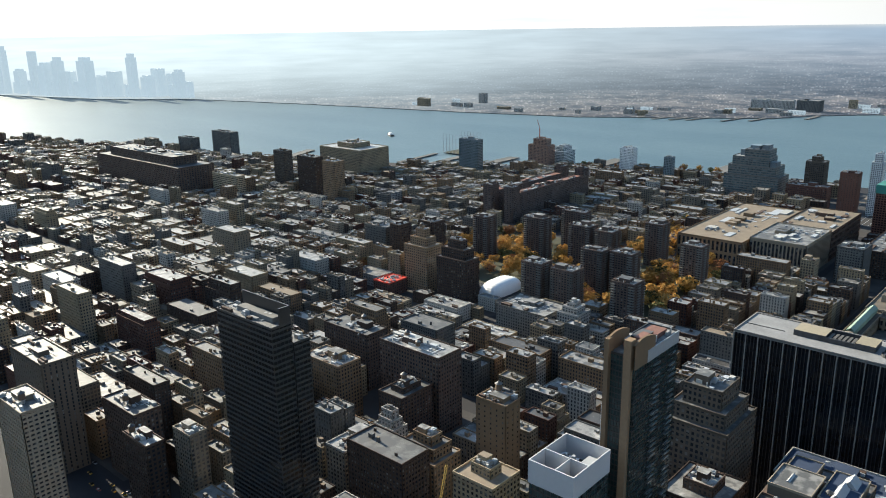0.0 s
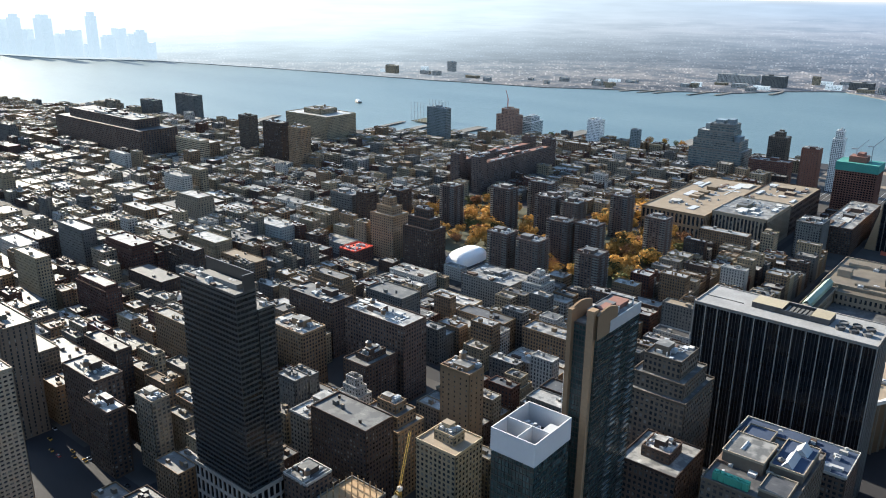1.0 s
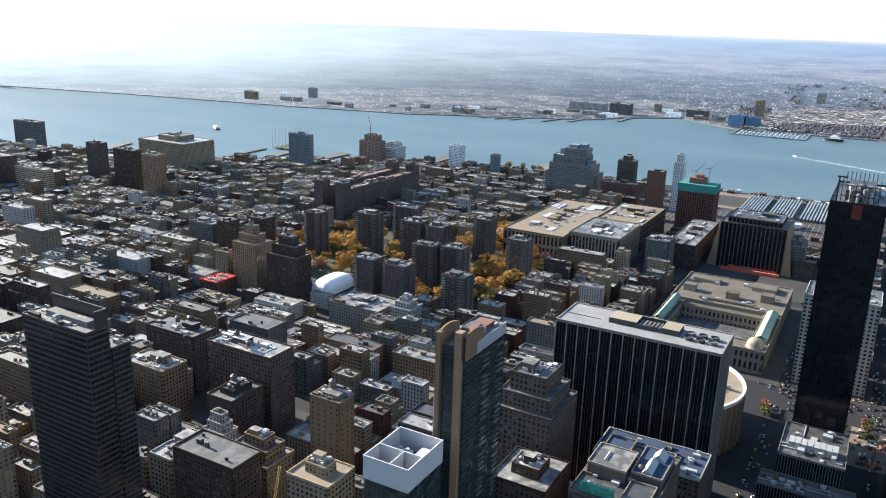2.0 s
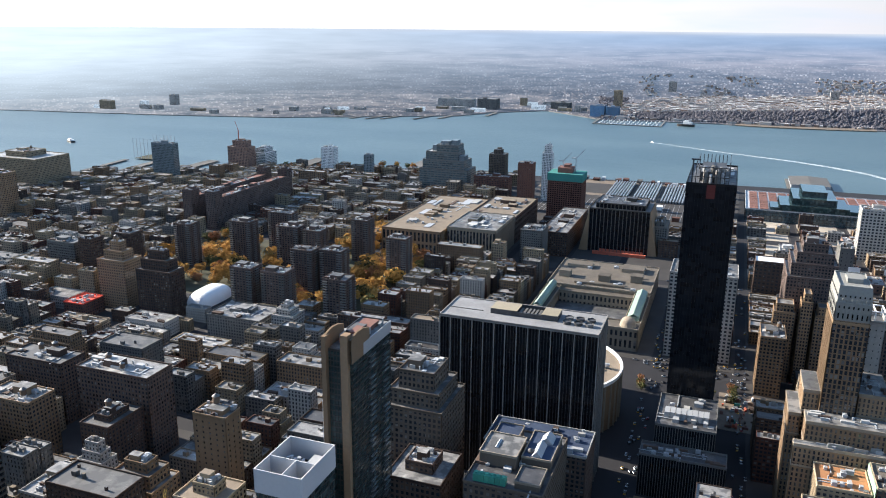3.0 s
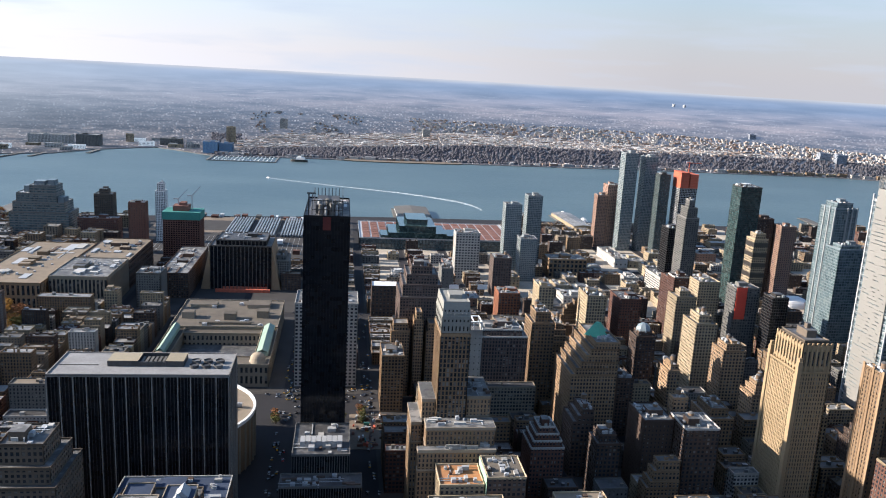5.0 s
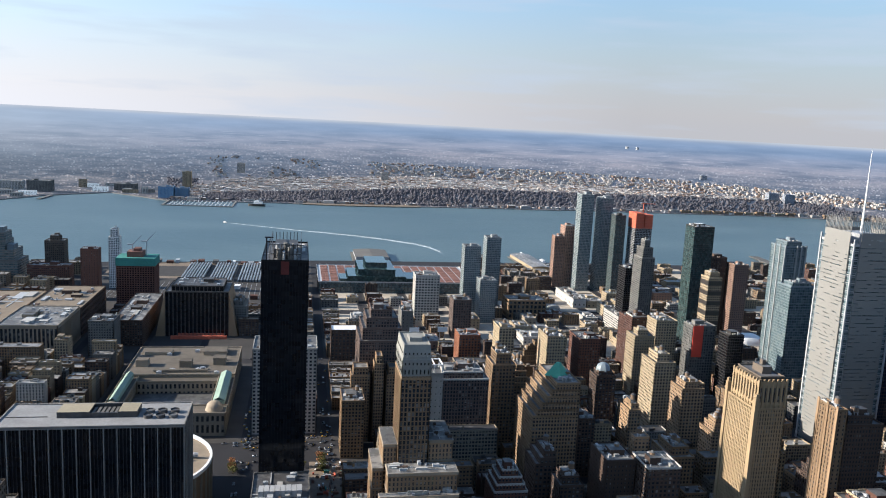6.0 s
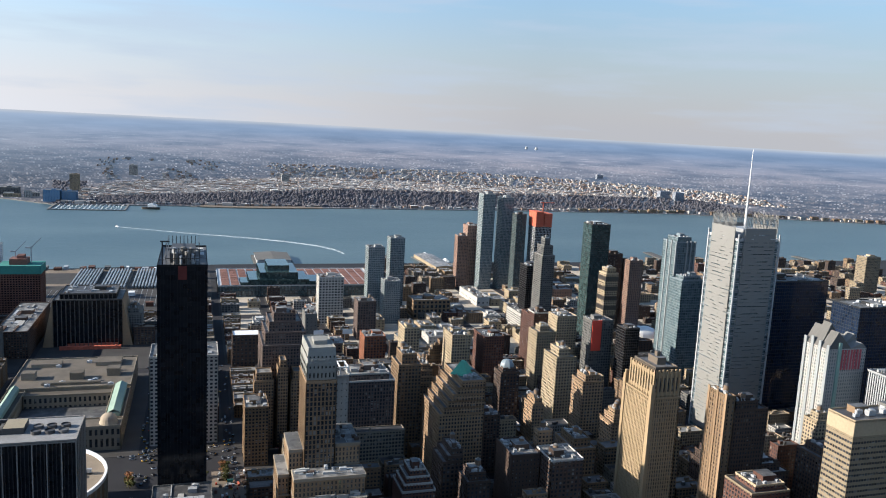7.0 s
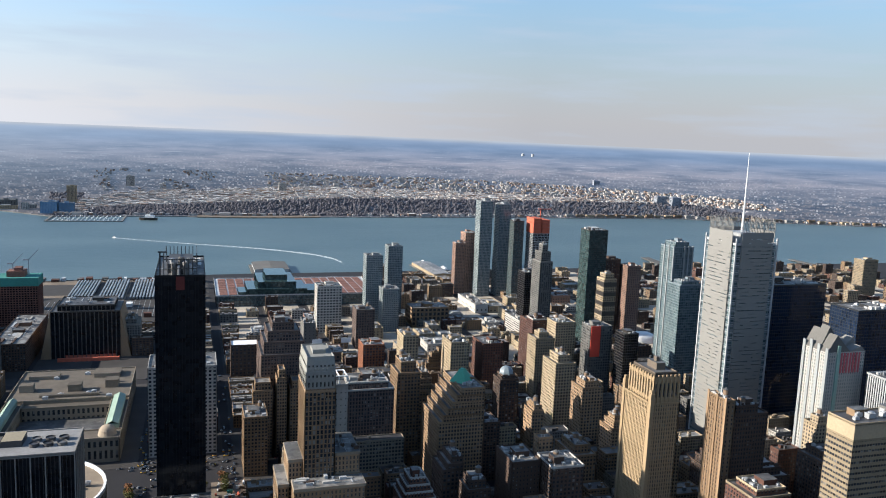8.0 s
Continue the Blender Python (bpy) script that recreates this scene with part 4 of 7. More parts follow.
tower("apartment_tower", "brown-pink brick riverside apartment tower", 515, 538, 1530, 1552, 106, PINK_BRICK, bw=3.5, fh=3.0, pier=0.4, span=0.5, category="tower")
ob = tower("striped_tower", "cream tower with broad dark bands", 554, 574, 980, 1002, 134, BRICK_CREAM, bw=3, fh=3.2, tiers=((141, 3, 3),), category="tower")
g = Geo()
g.box(-10.2, 10.2, -11.2, 11.2, 0, 6, bottom=True)
band_mesh = g.mesh("dark_band", [BRONZE])
for k in range(9):
    part("dark_band", band_mesh, None, ob).location = (0, 0, 12 + k * 14)
tower("apartment_tower", "brown brick apartment tower", 693, 718, 1150, 1175, 122, PINK_BRICK, bw=3.5, fh=3.0, category="tower")
tower("apartment_tower", "dark brown brick apartment tower", 660, 690, 1170, 1200, 130, BRICK_BROWN, bw=3.5, fh=3.0, category="tower")
tower("glass_tower", "grey-green glass apartment tower", 277, 305, 1290, 1318, 120, PALE_BAND, ROOF_GREY, GLASS_BLUE, bw=3, fh=3.2, pier=0.2, span=0.3, d=0.2, category="tower", group="pair of glass towers")
tower("glass_tower", "taller grey glass apartment tower", 324, 350, 1330, 1358, 130, PALE_BAND, ROOF_GREY, GLASS_BLUE, bw=3, fh=3.2, pier=0.2, span=0.3, d=0.2, category="tower", group="pair of glass towers")
tower("glass_tower", "lower grey glass block before two towers", 295, 323, 1240, 1270, 72, PALE_BAND, ROOF_GREY, GLASS_BLUE, bw=3, fh=3.2, pier=0.25, span=0.35, category="tower")
tower("tower_block", "white tower block with square windows", 189, 229, 1250, 1282, 77, WHITE_BRICK, bw=5, fh=4.5, pier=0.4, span=0.45)
tower("hotel", "broad brown brick stepped hotel", 64, 110, 788, 850, 100, ESTATE_BRICK, bw=3, fh=3.4, tiers=((112, 3, 2, 6), (122, 7, 6, 10), (130, 12, 12, 14)), tank=1)
for x0, x1, h in ((55, 74, 70), (78, 88, 82), (91, 108, 70)):
    tower("hotel_wing", "tan brick lower wing of a stepped hotel", x0, x1, 768, 787, h, BRICK_TAN, bw=2.8, fh=3.4, tiers=((h + 8, 2, 1),), units=0, heads=0)
tower("setback_tower", "tan brick block with white ledges", 44, 66, 728, 766, 58, BRICK_TAN, bw=3, fh=3.5, tank=1)
tower("warehouse", "dark block with flat white roof", 44, 78, 1005, 1032, 52, BRICK_BROWN, WHITE_PAINT, bw=5, fh=4.5, units=0, heads=0)
ob = tower("office_block", "dark office block with sloped concrete flanks", -188, -99, 1160, 1235, 66, surface("dim brown fins", (0.075, 0.066, 0.058)), ROOF_TAR, GLASS_DARK, bw=5.5, fh=66, pier=0.2, span=0.0, d=0.8, units=8, tiers=((73, 8, 8),))
for sx in (-1, 1):
    g = Geo()
    for y0, y1 in ((-37.5, 37.5),):
        g.quad((sx * 44.6, y0, 66), (sx * 58, y0, 0), (sx * 58, y1, 0), (sx * 44.6, y1, 66))
        g.quad((sx * 44.6, y0, 0), (sx * 58, y0, 0), (sx * 44.6, y0, 66), (sx * 44.6, y0, 65.9))
        g.quad((sx * 58, y1, 0), (sx * 44.6, y1, 0), (sx * 44.6, y1, 65.9), (sx * 44.6, y1, 66))
    part("sloped_flank", g, BRICK_TAN, ob, "tan sloped concrete flank")
tower("office_block", "grey concrete block with stacked setbacks", -103, -75, 1180, 1230, 40, CONCRETE, ROOF_TAN, tiers=((46, 5, 8),), tank=1)
ob = tower("tower_under_construction", "concrete tower core in red formwork and green netting", -291, -231, 1330, 1372, 70, ROOF_RED, CONCRETE, GLASS_DARK, bw=4, fh=3.6, pier=0.25, span=0.35, d=1.2, heads=0, units=0, category="tower")
g = Geo()
g.box(-30.6, 30.6, -21.5, 21.5, 0, 13)
part("net_wrap", g, GREEN_NET, ob, "green netting").location = (0, 0, 70)
g = Geo()
g.box(-15, 10, -12, 12, 0, 9)
g.box(-5, 5, -8, 8, 9, 14)
part("core", g, ROOF_RED, ob).location = (0, 0, 83)
for cx, hh in ((14, 24), (-8, 18)):
    g = Geo()
    g.box(-0.7, 0.7, -0.7, 0.7, 0, hh)
    g.quad((-1, 0, hh), (1, 0, hh), (15, 0, hh + 16), (14, 0, hh + 16))
    g.box(-8, 0, -0.8, 0.8, hh - 1, hh + 1, bottom=True)
    part("crane", g, STEEL, ob, "tower crane").location = (cx, 0, 84)
tower("apartment_tower", "slim pale glass tower with curved top", -336, -318, 1480, 1500, 92, WHITE_PAINT, ROOF_GREY, GLASS_BLUE, bw=3, fh=3.2, pier=0.3, span=0.3, tiers=((106, 3, 3),), category="tower")
tower("apartment_tower", "plain red-brown brick tower", -358, -330, 1380, 1402, 87, BRICK_RED, bw=4, fh=3, pier=0.7, span=0.6, category="tower")
tower("apartment_tower", "brown brick tower with small crown", -467, -433, 1560, 1588, 70, DARK_STONE, tiers=((78, 8, 8),), category="tower")
tower("warehouse", "long red-brown brick block beside a tower", -470, -400, 1470, 1500, 40, BRICK_RED, units=2)
ob = tower("stepped_block", "tall grey stepped block with stacked glass bands", -590, -487, 1480, 1535, 46, CONCRETE, ROOF_SILVER, GLASS_BLUE, bw=8, fh=4.4, pier=0.08, span=0.42, tiers=((64, 6, 8, 3), (80, 12, 22, 6), (94, 34, 24, 8)), units=6, heads=0)
for x0, x1, y0, y1, z0, z1 in ((-10, 8, -14, 6, 94, 102), (12, 24, -12, 8, 94, 104), (-30, -14, -8, 12, 80, 92), (30, 42, -18, 4, 64, 74)):
    g = Geo()
    frame_walls(g, x0, x1, y0, y1, z0, z1, 4, 4, 0.2, 0.3, 0.4)
    g.box(x0 + 0.4, x1 - 0.4, y0 + 0.4, y1 - 0.4, z0, z1 - 0.1)
    part("roof_block", g, BLUE_GREY, ob, "dark rooftop plant block")
tower("glass_tower", "small pale glass tower near the river", -881, -849, 1600, 1622, 54, WHITE_PAINT, ROOF_GREY, GLASS_BLUE, category="tower")
# dark tower given blue-grey walls, so haze is in its colour
tower("glass_tower", "small tower near the river tinted blue-grey for haze", -754, -736, 1560, 1576, 50, BLUE_GREY, ROOF_GREY, GLASS_GREEN, category="tower")
ob = tower("tower_under_construction", "pink-red tower frame under construction with crane", -1096, -1040, 1545, 1575, 50, PINK_BRICK, CONCRETE, GLASS, tiers=((64, 12, 8, 4),), bw=4, category="tower")
g = Geo()
g.box(-0.8, 0.8, -0.8, 0.8, 0, 24)
g.quad((0, 0, 22), (1.6, 0, 22), (-7, 0, 44), (-8, 0, 44))
part("crane", g, ORANGE_NET, ob).location = (-6, 0, 64)
# dark hotel slab in blue-grey: the haze is put into the wall colour
tower("hotel_tower", "concrete slab hotel tinted blue-grey for haze", -1168, -1112, 1374, 1392, 78, BLUE_GREY, ROOF_TAR, GLASS_GREEN, category="tower")
tower("office_block", "pale stepped block of pale brick", -1428, -1292, 1180, 1270, 62, BRICK_CREAM, ROOF_SILVER, tiers=((72, 40, 20),), units=8, tank=1)
tower("apartment_tower", "brown brick apartment slab in the village", -1376, -1340, 1010, 1032, 78, DARK_STONE, category="tower", tank=1)
tower("apartment_tower", "grey-brown brick apartment slab in the village", -1258, -1203, 980, 1000, 82, BRICK_BROWN, category="tower", tank=1)
tower("apartment_tower", "grey-tan brick apartment slab in the village", -1158, -1124, 960, 986, 84, BRICK_TAN, category="tower", tank=1)
tower("apartment_tower", "grey concrete riverside tower with white flank", -1890, -1804, 1190, 1216, 62, CONCRETE, category="tower")
tower("apartment_tower", "grey riverside apartment block", -1978, -1914, 1140, 1166, 44, CONCRETE, category="tower")
tower("office_block", "cream stone slab with window bands", -1410, -1325, 880, 900, 46, BRICK_CREAM, bw=4, fh=4, pier=0.1, span=0.5)
tower("warehouse", "huge dark brown warehouse block filling a city block", -1786, -1440, 821, 905, 58, BRICK_BROWN, ROOF_TAR, bw=6, fh=4.2, tiers=((75, 40, 14),), units=12, tank=2, heads=4)

# south-west: the nearer towers
HOTEL_SKIN = surface("charcoal hotel cladding", (0.026, 0.028, 0.03), rough=0.5, spread=0.05)
ob = tower("hotel_tower", "tall black glass hotel tower with raised roof screen", -394, -341, 240, 254, 127, HOTEL_SKIN, ROOF_GREY, GLASS_DARK, bw=3.0, fh=3.3, pier=0.04, span=0.4, d=0.3, edge=0.5, units=4, heads=0, category="tower", z0=43)
g = Geo()
g.box(-18, 26.3, 6.0, 6.8, 0, 10)
g.box(25.4, 26.4, -1, 6.0, 0, 10)
part("roof_screen", g, DARK_METAL, ob, "black roof screen").location = (0, 0, 127)
g = Geo()
g.box(-14, 20, -1, 5, 0, 3.0)
part("plant_room", g, CONCRETE, ob).location = (0, 0, 127)
tower("hotel_tower", "black glass rear wing of a hotel tower", -384, -340.5, 254.3, 266, 114, HOTEL_SKIN, ROOF_TAR, GLASS_DARK, bw=3.0, fh=3.3, pier=0.06, span=0.4, d=0.3, edge=0.5, units=3, heads=0, category="tower", z0=43)
tower("office_block", "pale concrete hotel base block with tall random windows", -396, -339, 239, 270, 43, FIN, ROOF_GREY, GLASS_DARK, bw=4.6, fh=10, pier=0.3, span=0.2, d=0.6, units=0, heads=0)
ob = tower("glass_tower", "dark glass apartment tower beside tan concrete fins", -190, -172, 338, 387, 166, BRONZE, ROOF_GREY, GLASS_GREEN, bw=1.8, fh=3.2, pier=0.14, span=0.22, d=0.25, edge=0.8, units=3, category="tower")
for x, w, h in ((-6.2, 1.3, 174), (5.6, 2.0, 176)):
    g = Geo()
    g.box(-w, w, -2.2, 3, 0, h)
    part("fin_wall", g, BRICK_TAN, ob, "tall tan concrete fin").location = (x, -25, 0)
n = 10
for x0, x1 in ((8.2, 9.4), (-7, -5.8)):
    g = Geo()
    for i in range(n):
        y0, y1 = -26 + i * 2.2, -26 + (i + 1) * 2.2
        h0, h1 = 172 + 3.5 * math.sin(0.5 + i / n * 2.4), 172 + 3.5 * math.sin(0.5 + (i + 1) / n * 2.4)
        g.quad((x1, y0, 160), (x1, y1, 160), (x1, y1, h1), (x1, y0, h0))
        g.quad((x0, y1, 160), (x0, y0, 160), (x0, y0, h0), (x0, y1, h1))
        g.quad((x0, y0, h0), (x1, y0, h0), (x1, y1, h1), (x0, y1, h1))
    part("crown_wall", g, BRICK_TAN, ob, "curved tan crown wall")
g = Geo()
g.box(9.05, 9.6, -12, 24, 160, 166.8, bottom=True)
part("parapet_band", g, STEEL, ob, "grey parapet band")
balcony = Geo()
balcony.box(0, 1.5, -3.2, 3.2, 0, 0.3, 0, bottom=True)
balcony.box(1.4, 1.5, -3.2, 3.2, 0.3, 1.2, 1)
balcony_mesh = balcony.mesh("balcony", [FIN, GLASS_BLUE])
for k in range(46):
    for y in (-2, 16):
        if (k + y) % 5:
            part("balcony", balcony_mesh, None, ob).location = (9, y, 12 + 3.2 * k)
g = Geo()
g.box(-4, 5, -14, 18, 0, 2.6)
g.box(-1, 3, -8, 2, 2.6, 4.4)
part("plant_room", g, ROOF_RED, ob, "rust-brown plant deck").location = (0, 0, 166)
g = Geo()
g.box(-1.1, 1.1, -0.1, 0.1, 0, 70)
part("banner", g, WHITE_PAINT, ob, "long white vertical banner").location = (-8, -24.8, 66)
g = Geo()
for k in range(27):
    g.box(-0.4, 0.4, -0.16, -0.12, k * 2.4, k * 2.4 + 1.5)
part("banner_lettering", g, BRONZE, ob).location = (-8, -24.8, 68)
ob = tower("glass_tower", "glass building topped by a white walled roof deck", -203, -177, 291, 325, 106, BRONZE, ROOF_GREY, GLASS_GREEN, bw=2.2, fh=3.6, pier=0.12, span=0.2, d=0.2, units=0, heads=0, category="tower")
g = Geo()
for x0, x1, y0, y1 in ((-13.4, 13.4, -17.4, -16.8), (-13.4, 13.4, 16.8, 17.4), (-13.4, -12.8, -16.8, 16.8), (12.8, 13.4, -16.8, 16.8), (-12.8, 12.8, -3.4, -2.8), (2.0, 2.5, -16.8, -3.4)):
    g.box(x0, x1, y0, y1, 0, 13)
part("roof_wall", g, surface("pale grey wall panels", (0.42, 0.42, 0.43), var=0.1, spread=0.05), ob, "white roof-deck wall").location = (0, 0, 106)
g = Geo()
for i in range(5):
    g.prism(-8 + i * 2.2, 6, 1.0, 1.0, 0, 8 + i % 2, 10)
g.box(3, 11, 4, 14, 0, 7)
part("plant", g, STEEL, ob).location = (0, 0, 106)
tower("setback_tower", "old tan stone tower with stepped carved top", -199, -156, 430, 478, 88, DARK_STONE, ROOF_GREY, bw=3.2, fh=3.8, tiers=((98, 4, 5), (110, 9, 10)), units=4, heads=2)
tower("loft_building", "brown loft block with small raised roof room", -176, -140, 385, 425, 66, BRICK_BROWN, ROOF_SILVER, bw=3.2, fh=3.8, tiers=((72, 9, 11),), units=2)
# dark roofing and grey skylights put this loft's shade into its colours
ob = tower("loft_building", "wide stone loft with cluttered blue-grey roof", -122, -76, 372, 440, 82, DARK_STONE, ROOF_TAR, bw=3.4, fh=3.8, units=14, heads=0, tank=1, coping=DARK_STONE)
for x0, x1, y0, y1, h, roof in ((-20, 2, -12, 12, 8, ROOF_GREY), (4, 21, -6, 26, 6, ROOF_BLUE), (-19, -4, 16, 31, 5, ROOF_BLUE), (6, 20, -30, -12, 4, ROOF_TAR)):
    g = Geo()
    g.box(x0, x1, y0, y1, 82, 82 + h, 0, 1)
    roof_deck(g, x0 - 0.4, x1 + 0.4, y0 - 0.4, y1 + 0.4, 82 + h + 0.02, 0.8, 1, 2)
    part("penthouse", g, [DARK_STONE, roof, LIMESTONE], ob, "white-edged roof room")
for x, y, w, l, h in ((12, 4, 3, 8, 3.5), (14, 18, 4, 5, 4), (-12, 0, 3, 5, 3)):
    g = Geo()
    g.quad((x - w, y - l, 88), (x, y - l, 88 + h), (x, y + l, 88 + h), (x - w, y + l, 88))
    g.quad((x, y - l, 88 + h), (x + w, y - l, 88), (x + w, y + l, 88), (x, y + l, 88 + h))
    g.quad((x - w, y - l, 88), (x + w, y - l, 88), (x, y - l, 88 + h), (x, y - l, 88 + h - 0.01))
    part("skylight", g, STEEL, ob, "grey gabled skylight")
unit = Geo()
unit.box(0, 3.0, 0, 4, 0, 4.5)
unit.prism(1.5, 2, 1.2, 1.2, 4.5, 5.2, 12)
unit_mesh_blue = unit.mesh("cooling_tower", [COPPER])
for i in range(6):
    part("cooling_tower", unit_mesh_blue, None, ob, "turquoise cooling unit").location = (-18 + i * 3.2, -31, 82.2)
tower("office_block", "blue-roofed low block with white parapet", -135, -66, 455, 490, 62, BRICK_BROWN, ROOF_BLUE, coping=WHITE_BRICK, units=12, heads=3)
tower("apartment_tower", "cream balconied apartment tower", -512, -472, 150, 170, 110, LIMESTONE, bw=3.4, fh=3.0, pier=0.3, span=0.5, d=0.8, category="tower", tank=1)
tower("apartment_tower", "tall grey-tan brick tower", -636, -578, 203, 228, 92, DARK_STONE, bw=4, fh=3.2, pier=0.7, span=0.3, category="tower", tank=1)
tower("loft_building", "dark loft tower with pale window bays", -560, -512, 236, 258, 60, BRICK_BROWN, tank=1)
tower("loft_building", "broad dark brick loft block", -462, -394, 435, 464, 70, BRICK_BROWN, ROOF_SILVER, tank=2, units=6, heads=2)
tower("loft_building", "tan brick loft block among brown lofts", -515, -470, 394, 420, 55, BRICK_TAN, tank=1)
tower("loft_building", "tan brick loft block with two tanks", -562, -502, 457, 484, 55, BRICK_BROWN, tank=2)
tower("slab_building", "blank tan brick slab building", -319, -293, 391, 408, 78, BRICK_TAN, bw=5, fh=4, pier=0.75, span=0.6, tank=1)
tower("loft_building", "tan brick stepped loft tower", -344, -309, 335, 362, 52, BRICK_TAN, tiers=((60, 4, 4), (66, 9, 8)), tank=0)
tower("loft_building", "cream brick loft block with raised roof", -279, -248, 319, 346, 68, BRICK_CREAM, ROOF_TAN, tank=0, tiers=((74, 8, 8),))
tower("apartment_tower", "stepped tan brick tower", -690, -650, 700, 730, 58, BRICK_TAN, tiers=((68, 6, 6), (78, 12, 10)), tank=1, category="tower")
tower("apartment_tower", "stepped brown brick apartment house", -625, -578, 690, 716, 56, BRICK_BROWN, tiers=((68, 5, 4), (78, 12, 8)), tank=1, category="tower")
tower("apartment_tower", "grey apartment block with white balconies", -828, -783, 759, 785, 52, CONCRETE, pier=0.2, span=0.5, d=0.8, category="tower")
tower("apartment_tower", "brown brick tower with white balcony stacks", -768, -748, 752, 776, 62, BRICK_BROWN, pier=0.15, span=0.4, d=1.0, category="tower")
tower("apartment_tower", "brown brick tower with white balcony stacks", -752, -722, 793, 818, 62, BRICK_BROWN, pier=0.15, span=0.4, d=1.0, category="tower")
tower("apartment_house", "white stepped apartment house", -431, -406, 664, 690, 36, WHITE_BRICK, ROOF_SILVER, tiers=((42, 4, 4), (46, 8, 7)), units=2)
tower("school_building", "long grey institutional building", -505, -440, 655, 700, 30, CONCRETE, ROOF_SILVER, units=14, heads=3)
tower("office_block", "tan post building with flat gravel roof", -470, -378, 1030, 1270, 40, BRICK_TAN, ROOF_TAN, bw=6, fh=20, pier=0.4, span=0.2, d=0.8, units=10, heads=4)
tower("office_block", "pale stone depot with tall pilasters", -374, -300, 1045, 1150, 46, LIMESTONE, ROOF_GREY, bw=5, fh=40, pier=0.35, span=0.12, d=0.9, units=10, heads=4)
tower("office_block", "long brown depot with rust-edged roof", -374, -300, 1151, 1300, 42, BRICK_BROWN, ROOF_TAN, bw=6, fh=8, units=8, heads=3)
tower("apartment_house", "white concrete block with balconies", -268, -236, 1060, 1100, 48, CONCRETE, ROOF_GREY, d=0.8, units=3)
tower("apartment_house", "small yellow brick block", -292, -276, 1000, 1020, 40, BRICK_CREAM, ROOF_TAN, units=1)
tower("loft_building", "grey industrial block along the street", -250, -210, 1110, 1280, 36, BRICK_BROWN, ROOF_GREY, units=6, heads=3)

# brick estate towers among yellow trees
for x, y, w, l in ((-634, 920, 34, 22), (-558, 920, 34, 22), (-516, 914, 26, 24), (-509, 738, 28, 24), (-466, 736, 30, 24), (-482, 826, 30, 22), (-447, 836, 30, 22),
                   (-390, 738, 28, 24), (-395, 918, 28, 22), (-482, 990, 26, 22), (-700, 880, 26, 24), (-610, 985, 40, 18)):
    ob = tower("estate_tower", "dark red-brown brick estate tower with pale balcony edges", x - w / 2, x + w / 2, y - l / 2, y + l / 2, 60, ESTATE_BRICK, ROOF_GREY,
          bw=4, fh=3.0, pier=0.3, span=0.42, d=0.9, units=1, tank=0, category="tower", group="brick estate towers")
    g = Geo()
    for k in range(1, 20):
        for sx, sy in ((-1, -1), (1, -1), (1, 1)):
            g.box(min(sx * w / 2 + 0.7, sx * (w / 2 - 6)), max(sx * w / 2 + 0.7, sx * (w / 2 - 6)), sy * l / 2 - 1.0, sy * l / 2 + 1.0, 3 * k, 3 * k + 1.1, bottom=True)
        g.box(w / 2 - 0.5, w / 2 + 1.0, -3, 3, 3 * k, 3 * k + 1.1, bottom=True)
    tagged(part("balcony_trim", g, CONCRETE, ob, "pale concrete balcony edges"), kind="stuff")

tower("loft_building", "tan block with orange and cream roof", 70, 100, 470, 499, 64, BRICK_CREAM, surface("orange tile roof", (0.24, 0.12, 0.055)), coping=BRICK_CREAM, units=3, heads=0)
ob = tower("loft_building", "block with brown roof and pale green end wall", 101.5, 128, 468, 499, 70, BRICK_BROWN, ROOF_BROWN, coping=BRICK_CREAM, units=4, heads=0)
g = Geo()
g.box(-13.9, -13.5, -15, 15, 48, 70.8)
part("painted_end_wall", g, surface("pale green paint", (0.36, 0.50, 0.36)), ob, "pale green painted end wall")
tower("loft_building", "low block with dark roof and cream edge", 62, 112, 436, 467, 58, BRICK_TAN, ROOF_TAR, coping=BRICK_CREAM, units=5, heads=1)
tower("loft_building", "grey block with pale flat roof", 150, 186, 440, 480, 52, BRICK_TAN, ROOF_TAN, coping=BRICK_CREAM, units=4, heads=1)

